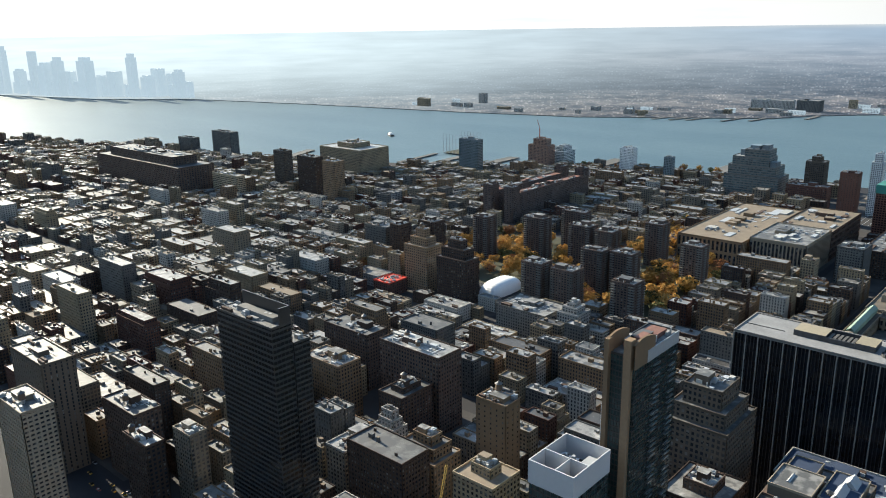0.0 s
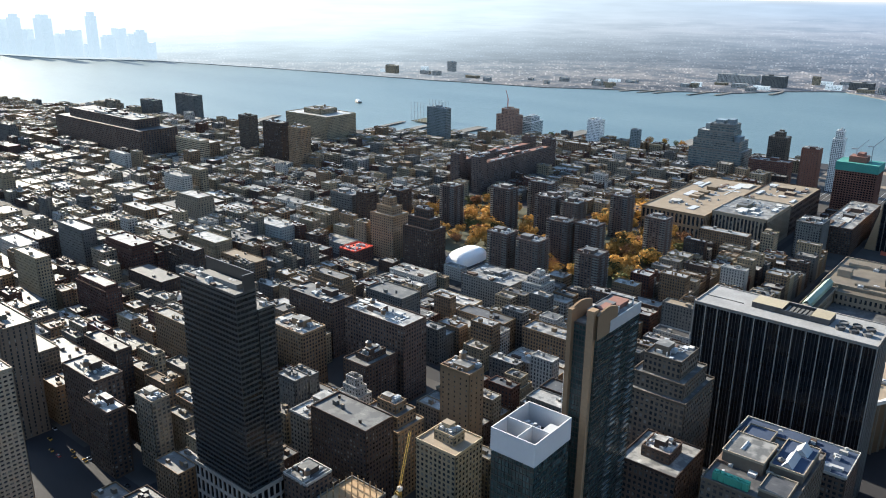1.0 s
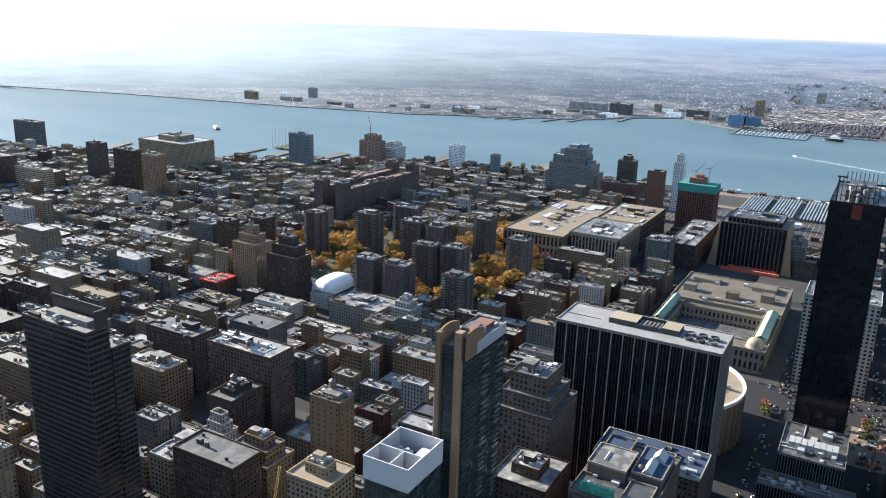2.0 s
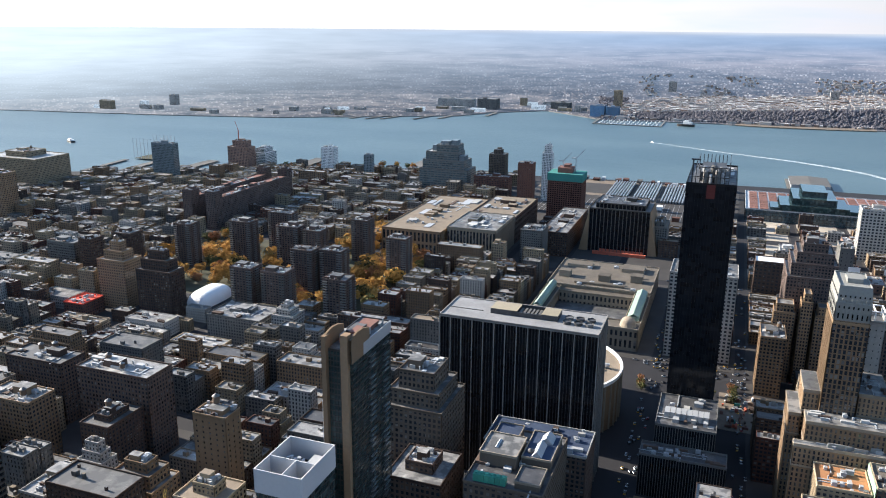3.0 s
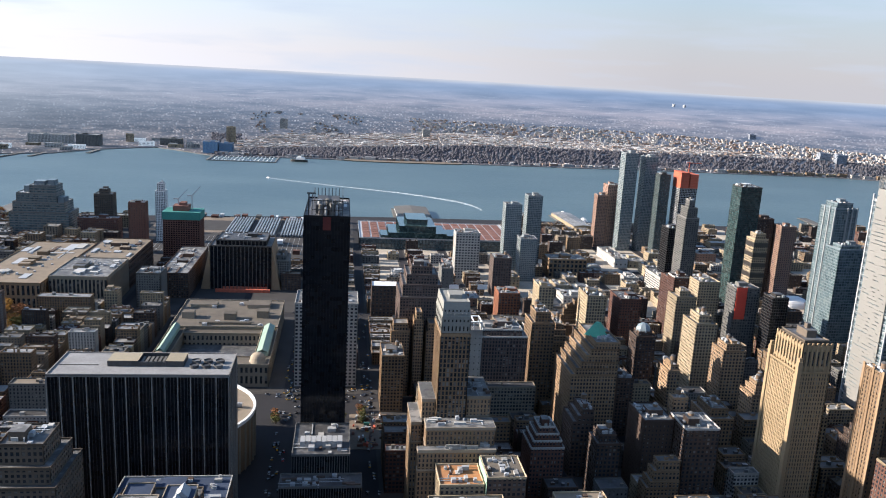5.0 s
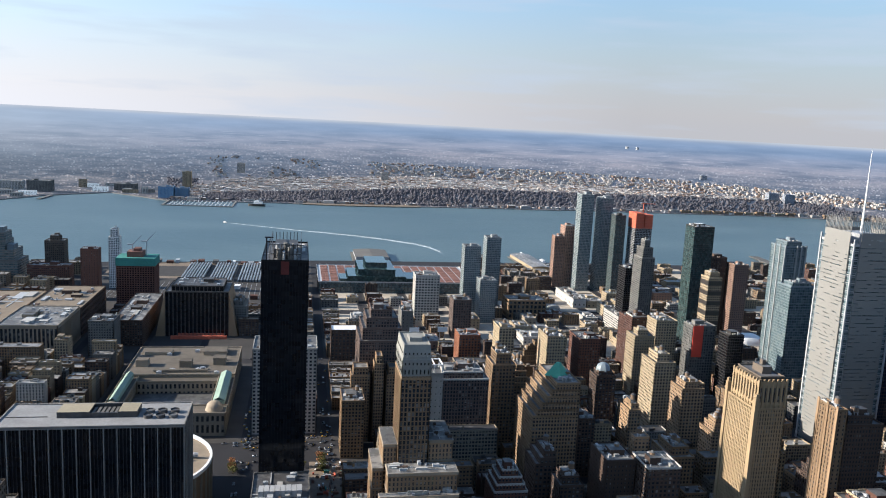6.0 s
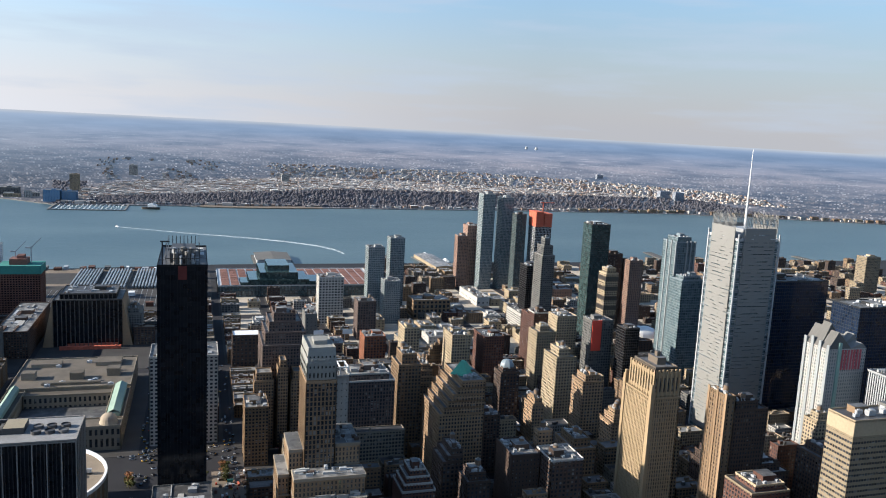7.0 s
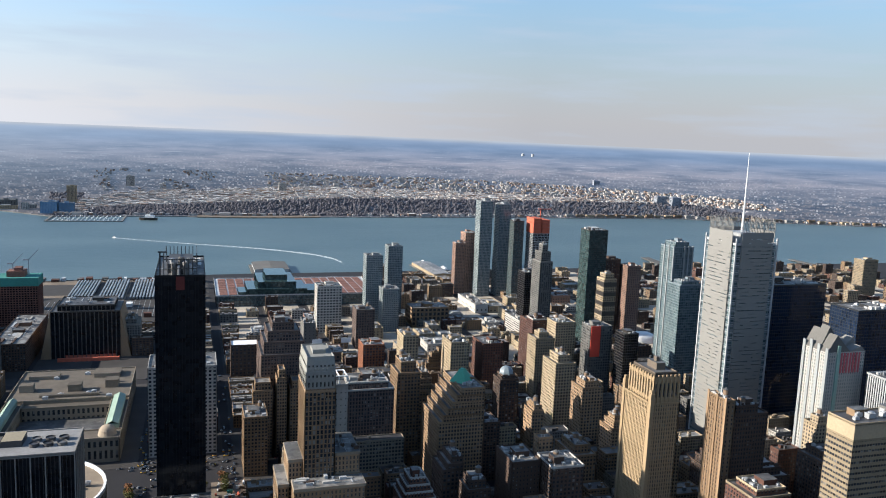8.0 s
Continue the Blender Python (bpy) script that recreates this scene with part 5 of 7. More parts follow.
# garment lofts and the brick blocks past them
for name, label, x0, x1, y0, y1, h, wall, kw in (
    ("loft_tower", "tan stepped loft with green copper roof", 206, 248, 636, 690, 76, BRICK_TAN, dict(tiers=((82, 4, 0, 0), (88, 8, 0, 0), (94, 12, 0, 0), (100, 16, 0, 0), (106, 20, 0, 0)), bw=2.8)),
    ("loft_tower", "dark brown garment loft with cream bands", 130, 178, 690, 724, 92, ESTATE_BRICK, dict(tiers=((98, 5, 3),), tank=1, coping=WHITE_BRICK, bw=2.8, span=0.3)),
    ("loft_tower", "tan narrow brick loft tower", 189, 212, 720, 752, 96, BRICK_TAN, dict(tiers=((106, 4, 4),), tank=1)),
    ("loft_tower", "tan brick loft tower with setback", 322, 344, 600, 640, 50, BRICK_TAN, dict(tiers=((57, 3, 6),), tank=1)),
    ("loft_tower", "brown loft with blank shaded front and sunlit flank", 245, 270, 559, 595, 68, BRICK_BROWN, dict(tank=1, pier=0.7, span=0.55)),
    ("loft_tower", "brown loft with white-edged roof", 271, 299, 539, 570, 70, BRICK_BROWN, dict(tank=1, coping=WHITE_BRICK, units=5)),
    ("loft_tower", "brown stair tower with tank on a loft", 275, 288, 576, 586, 80, BRICK_TAN, dict(tank=1, units=0, heads=0)),
    ("loft_tower", "slim loft with bright sunlit flank", 380, 404, 700, 726, 76, BRICK_TAN, dict(tiers=((82, 4, 3),), tank=1)),
    ("loft_tower", "small tan loft with tank and stair heads", 317, 329, 682, 709, 62, BRICK_TAN, dict(tiers=((67, 3, 1, 3),), tank=1)),
    ("loft_tower", "brown loft crowned by two tanks", 260, 279, 672, 700, 58, BRICK_BROWN, dict(tank=2)),
    ("loft_tower", "low brown loft stepped to the sun", 198, 216, 595, 626, 50, BRICK_BROWN, dict(tiers=((55, 4, 0, 0), (60, 8, 0, 2)), tank=1)),
    ("loft_tower", "red brick loft with pale window trim", 390, 424, 450, 482, 74, BRICK_RED, dict(tiers=((78, 6, 2, 4),), units=5, coping=BRICK_CREAM)),
    ("loft_tower", "cream loft tower with white tank house", 533, 550, 545, 561, 84, BRICK_CREAM, dict(tiers=((90, 4, 3),), tank=1)),
    ("loft_tower", "dark brown loft in deep shade", 500, 552, 498, 530, 70, BRICK_BROWN, dict(tiers=((76, 6, 4, 3),), tank=1, roof=ROOF_TAR)),
    ("loft_tower", "dark loft with white penthouse rooms", 452, 486, 520, 560, 52, BRICK_BROWN, dict(tiers=((58, 8, 6, 5),), tank=2, roof=ROOF_SILVER)),
    ("loft_tower", "brown block under a white dome roof", 291, 311, 706, 726, 88, BRICK_BROWN, dict(tiers=((92, 3, 3),), units=0, heads=0)),
    ("loft_tower", "brown loft with many sunlit setbacks", 205, 236, 758, 805, 52, BRICK_TAN, dict(tiers=((58, 4, 0, 0), (64, 8, 0, 0), (70, 12, 0, 1), (76, 16, 0, 2), (82, 20, 2, 4)), tank=1)),
    ("loft_tower", "tan stepped loft on a sunny corner", 386, 402, 646, 672, 52, BRICK_TAN, dict(tiers=((58, 3, 1, 3), (63, 5, 2, 6)), tank=2)),
    ("loft_tower", "small brown loft with gabled roof rooms", 151, 173, 698, 724, 44, BRICK_BROWN, dict(tiers=((48, 4, 3),), tank=1)),
    ("loft_building", "dark brick loft with pale roof", -511, -478, 226, 240, 52, BRICK_BROWN, dict(roof=ROOF_SILVER, tank=1)),
    ("loft_building", "narrow loft with pale sunlit windows", -480, -458, 248, 262, 58, LIMESTONE, dict(tank=0)),
    ("loft_building", "dark loft with white roof edge and tank", -337, -316, 262, 283, 48, BRICK_BROWN, dict(tank=1, coping=WHITE_BRICK)),
    ("loft_building", "pale stone loft with white parapet", -401, -381, 321, 359, 42, LIMESTONE, dict(roof=ROOF_SILVER, coping=WHITE_BRICK, units=5)),
    ("loft_building", "brown loft block with stepped roof", -424, -398, 396, 433, 48, BRICK_BROWN, dict(tiers=((52, 6, 8),), tank=1)),
    ("loft_tower", "stepped brown loft tower", 206, 226, 555, 580, 50, BRICK_BROWN, dict(tiers=((56, 3, 4),), tank=1)),
    ("loft_tower", "dark loft block with white setback ledges", 150, 177, 545, 575, 52, BRICK_RED, dict(tiers=((57, 2, 2), (62, 4, 4), (67, 7, 6)), tank=0, coping=WHITE_BRICK, bw=2.6)),
    ("apartment_tower", "cream brick apartment tower", 276, 298, 820, 850, 96, BRICK_CREAM, dict(tank=1)),
    ("apartment_tower", "pale brick apartment tower", 394, 419, 850, 876, 88, BRICK_CREAM, dict(tiers=((94, 6, 6),))),
    ("apartment_tower", "cream brick apartment slab", 228, 246, 850, 880, 98, BRICK_CREAM, dict(tank=1)),
    ("apartment_tower", "pale brick apartment slab among lofts", 444, 472, 900, 928, 94, BRICK_CREAM, dict(tank=1)),
    ("apartment_tower", "grey tower with one red painted wall", 472, 502, 860, 884, 98, CONCRETE, dict(tank=0)),
    ("apartment_tower", "cream stepped apartment house", 378, 402, 760, 795, 84, BRICK_CREAM, dict(tiers=((92, 5, 6),), tank=1)),
    ("apartment_tower", "pale brick apartment block with tank", 300, 326, 900, 930, 76, BRICK_CREAM, dict(tank=1)),
    ("apartment_tower", "brown-red brick apartment block with tank", 345, 372, 900, 940, 70, BRICK_RED, dict(tank=1)),
    ("apartment_tower", "red-brown apartment block with white crown", 430, 452, 960, 985, 84, BRICK_RED, dict(tank=1)),
    ("office_tower", "black glass office tower among stone blocks", 645, 705, 622, 660, 168, DARK_METAL, dict(glass=GLASS_NAVY, pier=0.15, span=0.2)),
    ("office_block", "tan brick tower by the river", 1450, 1490, 1400, 1430, 84, BRICK_CREAM, {}),
    ("hotel_tower", "tan stone block with white roof", 508, 540, 600, 640, 48, LIMESTONE, dict(tank=1)),
):
    tower(name, label, x0, x1, y0, y1, h, wall, **kw)
g = Geo()
g.box(473, 486, 859.2, 859.8, 60, 99)
ob = whole("painted_wall", g, RED_PAINT, "red painted upper wall of a tower", "wall panel")
g = Geo()
g.prism(234, 660, 12, 2.5, 106.2, 118, 4)
whole("copper_roof", g, COPPER, "green copper pyramid roof on a loft", "roof")

g = Geo()
for k in range(5):
    a, b = k * 0.3, (k + 1) * 0.3
    g.prism(301, 716, 7.5 * math.cos(a), 7.5 * math.cos(b), 92.2 + 8 * math.sin(a), 92.2 + 8 * math.sin(b), 8, cap=k == 4)
whole("dome_roof", g, BLUE_GREY, "grey eight-sided dome roof on a loft", "roof")

# a small building site with its crane
ob = tower("building_under_construction", "concrete frame with timber formwork on top", -311, -282, 266, 295, 40, CONCRETE, TIMBER, GLASS_DARK, bw=5, fh=3.6, pier=0.2, span=0.15, d=1.2, units=0, heads=0)
post = Geo()
post.box(-0.25, 0.25, -0.25, 0.25, 0, 4.5)
post_mesh = post.mesh("formwork_post", [TIMBER])
for i in range(6):
    for k in range(6):
        part("formwork_post", post_mesh, None, ob).location = (-13 + i * 5.2, -13 + k * 5.2, 40)
ob = thing("tower_crane", "yellow luffing tower crane on a building site", "crane", -268, 292)
claim(-276, -258, 284, 300)


def lattice(g, p, q, w, n):
    """A square lattice boom from p to q."""
    p, q = Vector(p), Vector(q)
    d = (q - p).normalized()
    s = d.cross(Vector((0.3, 0.9, 0.1))).normalized() * w
    u = d.cross(s).normalized() * w
    t = 0.12 / w
    for a, b in ((1, 1), (1, -1), (-1, -1), (-1, 1)):
        o = s * a + u * b
        g.quad(p + o - s * t, p + o + s * t, q + o + s * t, q + o - s * t)
        g.quad(p + o - u * t, p + o + u * t, q + o + u * t, q + o - u * t)
    for k in range(n):
        c, e = p.lerp(q, k / n), p.lerp(q, (k + 1) / n)
        for a, b in ((s + u, s - u), (s - u, -s - u), (-s - u, -s + u), (-s + u, s + u)):
            m, r = (a, b) if k % 2 else (b, a)
            g.quad(c + m - d * 0.08, c + m + d * 0.08, e + r + d * 0.08, e + r - d * 0.08)


for name, p, q, w, n in (("mast", (0, 0, 0), (0, 0, 54), 0.8, 30), ("jib", (0, 0, 53), (-13, 24, 74), 0.55, 20), ("counter_jib", (0, 0, 53), (5, -9, 54), 0.8, 5)):
    g = Geo()
    lattice(g, p, q, w, n)
    part(name, g, YELLOW_PAINT, ob, "yellow steel lattice")
g = Geo()
g.box(3.5, 6.5, -11, -8, 51, 54, bottom=True)
part("counterweight", g, CONCRETE, ob)
g = Geo()
g.box(-1.2, 1.2, -1.2, 1.2, 51, 53.4, bottom=True)
part("cab", g, WHITE_PAINT, ob)

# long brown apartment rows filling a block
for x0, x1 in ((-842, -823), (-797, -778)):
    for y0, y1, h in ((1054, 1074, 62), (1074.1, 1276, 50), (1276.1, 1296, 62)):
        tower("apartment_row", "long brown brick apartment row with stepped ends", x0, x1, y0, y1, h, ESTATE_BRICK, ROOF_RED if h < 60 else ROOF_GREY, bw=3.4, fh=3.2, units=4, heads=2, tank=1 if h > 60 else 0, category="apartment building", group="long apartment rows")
# tall netted practice range on a pier
ob = thing("practice_range", "tall netted golf practice range on a pier", "sports range", -1358, 1609)
claim(-1391, -1325, 1572, 1646)
pole = Geo()
pole.prism(0, 0, 0.55, 0.4, 0, 50, 8)
pole_mesh = pole.mesh("pole", [STEEL])
spots = [(-33 + 11 * i, y) for i in range(7) for y in (-37, 37)] + [(33, -37 + 12.3 * k) for k in range(1, 6)]
for x, y in spots:
    part("pole", pole_mesh, None, ob).location = (x, y, 0)
for z in (12, 25, 38, 49.5):
    for x0, x1, y0, y1 in ((-33, 33, -37.1, -36.9), (-33, 33, 36.9, 37.1), (32.9, 33.1, -37, 37)):
        g = Geo()
        g.box(x0, x1, y0, y1, z, z + 0.25, bottom=True)
        part("net_cable", g, STEEL, ob)
g = Geo()
g.box(-33, 33, -37, 37, 0, 0.6)
part("deck", g, GRASS, ob, "green range floor")
tower("office_block", "wavy pale-blue glass office block by the river", -1052, -1018, 1580, 1630, 34, WHITE_PAINT, ROOF_GREY, GLASS_BLUE, bw=3, fh=3.8, pier=0.1, span=0.25, tiers=((44, 6, 6),), units=2, heads=1)

# low west-side blocks: garage, long white depot, grey block, roadside boards
tower("garage", "broad tan brick garage with arched bays", 354, 420, 1270, 1312, 32, BRICK_TAN, ROOF_GREY, bw=7, fh=8, pier=0.35, span=0.3, d=0.8, units=8, heads=2)
tower("depot", "long white depot with pale flat roof", 499, 524, 1352, 1456, 16, WHITE_BRICK, ROOF_SILVER, bw=8, fh=8, pier=0.7, span=0.6, units=6, heads=1)
tower("depot", "low cream depot beside open parking lots", 526, 560, 1352, 1420, 12, BRICK_CREAM, ROOF_SILVER, bw=8, fh=6, pier=0.6, span=0.5, units=5, heads=1)
tower("office_block", "grey office block with pale window bands", 508, 569, 1165, 1228, 30, WHITE_BRICK, ROOF_GREY, bw=5, fh=4, pier=0.15, span=0.5, units=8, heads=2)
tower("warehouse", "plain grey slab with white billboard", 147, 164, 1092, 1130, 56, CONCRETE, ROOF_GREY, bw=6, fh=5, pier=0.8, span=0.6, units=2)
tower("warehouse", "square brown brick warehouse with tank", 233, 261, 1147, 1180, 60, ESTATE_BRICK, ROOF_GREY, bw=4, fh=4, tank=1)
tower("warehouse", "orange-red brick loft with pale roof", 214, 243, 1002, 1036, 46, surface("orange-red brick", (0.27, 0.115, 0.065)), ROOF_SILVER, bw=4, fh=4, tank=1)
tower("glass_tower", "dark blue glass tower behind stone blocks", 520, 548, 1180, 1210, 108, BRONZE, ROOF_TAR, GLASS_DARK, bw=3, fh=3.6, pier=0.12, span=0.2, category="tower")
tower("apartment_tower", "red and white striped brick apartment tower", 425, 446, 930, 952, 92, BRICK_RED, ROOF_SILVER, bw=3, fh=3.1, pier=0.3, span=0.45, coping=WHITE_BRICK, tank=1, category="tower")
tower("glass_tower", "slim black glass tower with pale panel", 500, 520, 826, 848, 96, BRONZE, ROOF_TAR, GLASS_DARK, bw=3, fh=3.4, pier=0.12, span=0.2, category="tower")
for x, y in ((166, 1091), (208, 1094)):
    ob = thing("billboard", "white roadside billboard on steel posts", "billboard", x, y, 0)
    g = Geo()
    g.box(-7, 7, -0.4, 0.4, 26, 33, bottom=True)
    part("board", g, WHITE_PAINT, ob)
    for sx in (-4, 4):
        g = Geo()
        g.box(sx - 0.3, sx + 0.3, 0.1, 0.6, 0, 26)
        part("post", g, STEEL, ob)
rng = random.Random(88)
for i in range(70):
    x, y = rng.uniform(80, 760), rng.uniform(1040, 1440)
    w, l = rng.uniform(8, 20), rng.uniform(10, 26)
    if free(x - w, x + w, y - l, y + l):
        wall, roof = rng.choice(((WHITE_BRICK, ROOF_SILVER), (LIMESTONE, ROOF_SILVER), (BRICK_CREAM, ROOF_GREY), (PINK_BRICK, ROOF_SILVER)))
        tower("low_warehouse", "low pale-roofed warehouse on the west side", x - w, x + w, y - l, y + l, rng.uniform(7, 18), wall, roof, bw=6, fh=5, pier=0.6, span=0.5, units=2, heads=1, group="low west-side sheds")

tower("school_building", "low brick school with bright red roof", -702, -674, 655, 688, 18, BRICK_RED, RED_PAINT, coping=RED_PAINT, units=4, heads=0)

# ---- the street grid and its ordinary buildings ----
STREETS = [32.0 + 80.2 * k for k in range(-42, 21)]
AVENUES = [-60.0, 222.0, 495.0, 762.0, 1040.0, 1310.0, 1580.0, 1810.0]
for x0, x1, y0, y1 in ((-380, -52, 1322, 1740), (-760, -376, 775, 1030), (20, 350, 1420, 1790), (8, 60, 640, 730), (-205, -60, 1050, 1158), (-80, 20, 495, 790), (-616, -540, 715, 792)):
    RECTS.append((x0, x1, y0, y1))


def in_view(x, y):
    a = math.degrees(math.atan2(-x, y))
    return -50 < a < 80 and 180 < math.hypot(x, y) < 3350


def usual_height(rng, x, y):
    """What a lot carries, district by district."""
    u = rng.random()
    if -720 < x < -520 and 560 < y < 720:
        return rng.uniform(11, 19)
    if x > 50:
        if y < 495:
            return rng.uniform(30, 52) if u < 0.8 else rng.uniform(52, 74)
        if y < 760:
            return rng.uniform(13, 30) if u < 0.72 else rng.uniform(30, 46) if u < 0.9 else rng.uniform(50, 68)
        if y < 1040:
            return rng.uniform(14, 26) if u < 0.72 else rng.uniform(28, 62)
        return rng.uniform(7, 18) if u < 0.88 else rng.uniform(20, 45)
    if -400 < x < -60 and 560 < y < 1030:
        return rng.uniform(16, 34) if u < 0.6 else rng.uniform(34, 58)
    if x > -1000:
        if y < 495:
            return rng.uniform(18, 46) if u < 0.7 else rng.uniform(46, 68)
        if y < 762:
            return rng.uniform(13, 34) if u < 0.75 else rng.uniform(34, 56)
        return rng.uniform(11, 20) if u < 0.88 else rng.uniform(22, 42)
    return rng.uniform(10, 19) if u < 0.88 else rng.uniform(22, 46)


WALLS = [(BRICK_RED, "red brick"), (BRICK_BROWN, "brown brick"), (BRICK_TAN, "tan brick"), (BRICK_CREAM, "cream brick"), (LIMESTONE, "pale stone"), (CONCRETE, "grey concrete"), (WHITE_BRICK, "white brick")]
ROOFS = [(ROOF_SILVER, "silver roof"), (ROOF_GREY, "grey roof"), (ROOF_TAR, "black tar roof"), (ROOF_TAN, "gravel roof")]


def plan_building(rng, x0, x1, y0, y1, h):
    """Settle what a lot carries: its tiers, bays, materials and roof pieces."""
    # south-west lots draw paler walls and roofs to stand in for haze
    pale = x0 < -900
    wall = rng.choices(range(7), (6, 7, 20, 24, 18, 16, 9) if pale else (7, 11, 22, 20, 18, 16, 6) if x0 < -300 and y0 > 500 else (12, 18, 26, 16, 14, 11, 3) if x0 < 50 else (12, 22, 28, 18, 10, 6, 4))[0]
    roof = rng.choices(range(4), (58, 30, 6, 6) if pale or y0 > 500 else (40, 38, 14, 8))[0] if x0 < 50 else rng.choices(range(4), (16, 40, 38, 6) if y0 < 1040 else (60, 25, 5, 10))[0]
    a, b = (x1 - x0) / 2, (y1 - y0) / 2
    tiers = [(h, 0.0, 0.0, 0.0)]
    if h > 34 and min(a, b) > 7 and rng.random() < 0.65:
        south = north = ends = 0.0
        reach = h
        for _ in range(rng.randint(1, 4 if x0 > 50 else 2)):
            south += rng.uniform(2, 4.5)
            north += rng.choice((0, 0, 2.5))
            ends += rng.choice((0, 1.5, 2.5))
            reach += rng.uniform(4, 8)
            if south + north < 1.3 * a and ends < 0.7 * b:
                tiers.append((reach, south, north, ends))
        tiers = [(z - (tiers[-1][0] - h) * 0.6, *r) for z, *r in tiers]
    return dict(box=(x0, x1, y0, y1), h=h, wall=wall, roof=roof, tiers=tiers, pier=rng.uniform(0.3, 0.56), span=rng.uniform(0.3, 0.5), seed=rng.random(),
                edge=rng.uniform(0.7, 1.4), dist=math.hypot((x0 + x1) / 2, (y0 + y1) / 2), kind="loft_building" if h > 22 else "row_house" if (x1 - x0) * (y1 - y0) < 450 else "walk_up_building")


def build_tiers(plan, walls, panes, roofs, cx, cy, mw, mp, mr):
    x0, x1, y0, y1 = plan["box"]
    bw, fh = (3.0, 3.4) if plan["dist"] < 1100 else (4.5, 3.6)
    z, d = 0.0, 0.35
    for reach, south, north, ends in plan["tiers"]:
        a, b, c, e = x0 + south - cx, x1 - north - cx, y0 + ends - cy, y1 - ends - cy
        frame_walls(walls, a, b, c, e, z, reach, bw, fh, plan["pier"], plan["span"], d, mw)
        panes.box(a + d, b - d, c + d, e - d, z, reach - 0.1, mp)
        if roofs is walls:
            roof_deck(walls, a, b, c, e, reach, plan["edge"], mr, mw, 0.45)
        else:
            roofs.append(Geo())
            roof_deck(roofs[-1], a, b, c, e, reach, plan["edge"], 0, 1, 0.45)
        z = reach
    return a, b, c, e, z


def plain_building(plan):
    """A building of its own, with its walls, glass and roof-top pieces as parts."""
    rng = random.Random(plan["seed"])
    x0, x1, y0, y1 = plan["box"]
    (wall, wname), (roof, rname) = WALLS[plan["wall"]], ROOFS[plan["roof"]]
    h = plan["h"]
    size = "tall" if h > 45 else "mid-rise" if h > 22 else "low"
    cx, cy = (x0 + x1) / 2, (y0 + y1) / 2
    ob = thing(plan["kind"], f"{size} {wname} city building with flat {rname}", "building", cx, cy)
    walls, panes, roofs = Geo(), Geo(), []
    a, b, c, e, z = build_tiers(plan, walls, panes, roofs, cx, cy, 0, 0, 0)
    tagged(part("facade", walls, wall, ob), kind="stuff")
    part("glazing", panes, GLASS, ob)
    for k, g in enumerate(roofs):
        part("setback_roof" if k else "roof", g, [roof, wall], ob)
    at = lambda k: ((a + b) / 2 + rng.uniform(-k, k) * (b - a) / 2, (c + e) / 2 + rng.uniform(-k, k) * (e - c) / 2)
    clutter(ob, rng, (a + b) / 2, (c + e) / 2, z, b - a, e - c)
    for _ in range(1 if h < 30 else 2):
        bulkhead(ob, *at(0.5), z, rng.uniform(3, 6), rng.uniform(3, 6), rng.uniform(2.6, 4.2), wall, roof)
    if h > 22 and rng.random() < 0.6:
        water_tank(ob, *at(0.6), z, rng.uniform(0.9, 1.25))
    for _ in range(rng.randint(0, 1) if h < 30 else rng.randint(0, 2)):
        u = part("air_unit", UNIT, None, ob)
        u.location, u.scale = (*at(0.75), z), (rng.uniform(0.7, 1.4),) * 3


def distant_building(plan, g):
    """One of the many houses too far off to tell apart."""
    rng = random.Random(plan["seed"])
    a, b, c, e, z = build_tiers(plan, g, g, g, 0, 0, plan["wall"], 7, 8 + plan["roof"])
    for _ in range(rng.randint(2, 5)):
        s, u, v = rng.uniform(0.6, 2.2), rng.uniform(a + 3, b - 3), rng.uniform(c + 3, e - 3)
        g.box(u - s, u + s, v - s * 0.8, v + s * 0.8, z, z + rng.uniform(1.8, 3.6), rng.choice((plan["wall"], 8 + plan["roof"])), 8 + rng.randint(0, 3))


rng = random.Random(11)
walks, lots = Geo(), Geo()
plans = []
for sx in STREETS:
    for w, e in zip(AVENUES, AVENUES[1:]):
        x0, x1, y0, y1 = sx + 8.5, sx + 71.7, w + 14, e - 14
        cx, cy = (x0 + x1) / 2, (y0 + y1) / 2
        if not in_view(cx, cy):
            continue
        shore = along(NEAR_SHORE, cx) - 55
        y1 = min(y1, shore)
        if y1 - y0 < 25:
            continue
        if cx > 60 and cy > 1040:
            lots.box(x0, x1, y0, y1, 0.18, 0.25)
        if -90 < cx < 25 and 490 < cy < 790:
            continue
        walks.box(x0 - 3.5, x1 + 3.5, y0 - 4, y1 + 4, 0, 0.18)
        far = math.hypot(cx, cy) > 1500
        y = y0
        while y < y1 - 9:
            lofts = cx > 60 and cy < 762
            deep = rng.random() < (0.16 if lofts else 0.3 if cy < 762 else 0.12)
            l = rng.uniform(10, 17) if lofts else rng.uniform(13, 28) if deep else rng.uniform(7.5, 16) * (1.5 if far else 1.05)
            l = min(l, y1 - y)
            if y1 - y - l < 9:
                l = y1 - y
            rows = [(x0, x1)] if deep else [(x0, x0 + rng.uniform(20, 29)), (x1 - rng.uniform(20, 29), x1)]
            for u0, u1 in rows:
                u1b = u0 + (u1 - u0) * rng.uniform(0.75, 1.0) if deep else u1
                if cx > 60 and cy > 1040 and rng.random() < 0.5:
                    continue
                if free(u0, u1b, y, y + l):
                    h = usual_height(rng, u0, y)
                    if h > 30 and not deep:
                        h *= 0.75
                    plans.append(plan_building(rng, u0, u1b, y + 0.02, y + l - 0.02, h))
            y += l
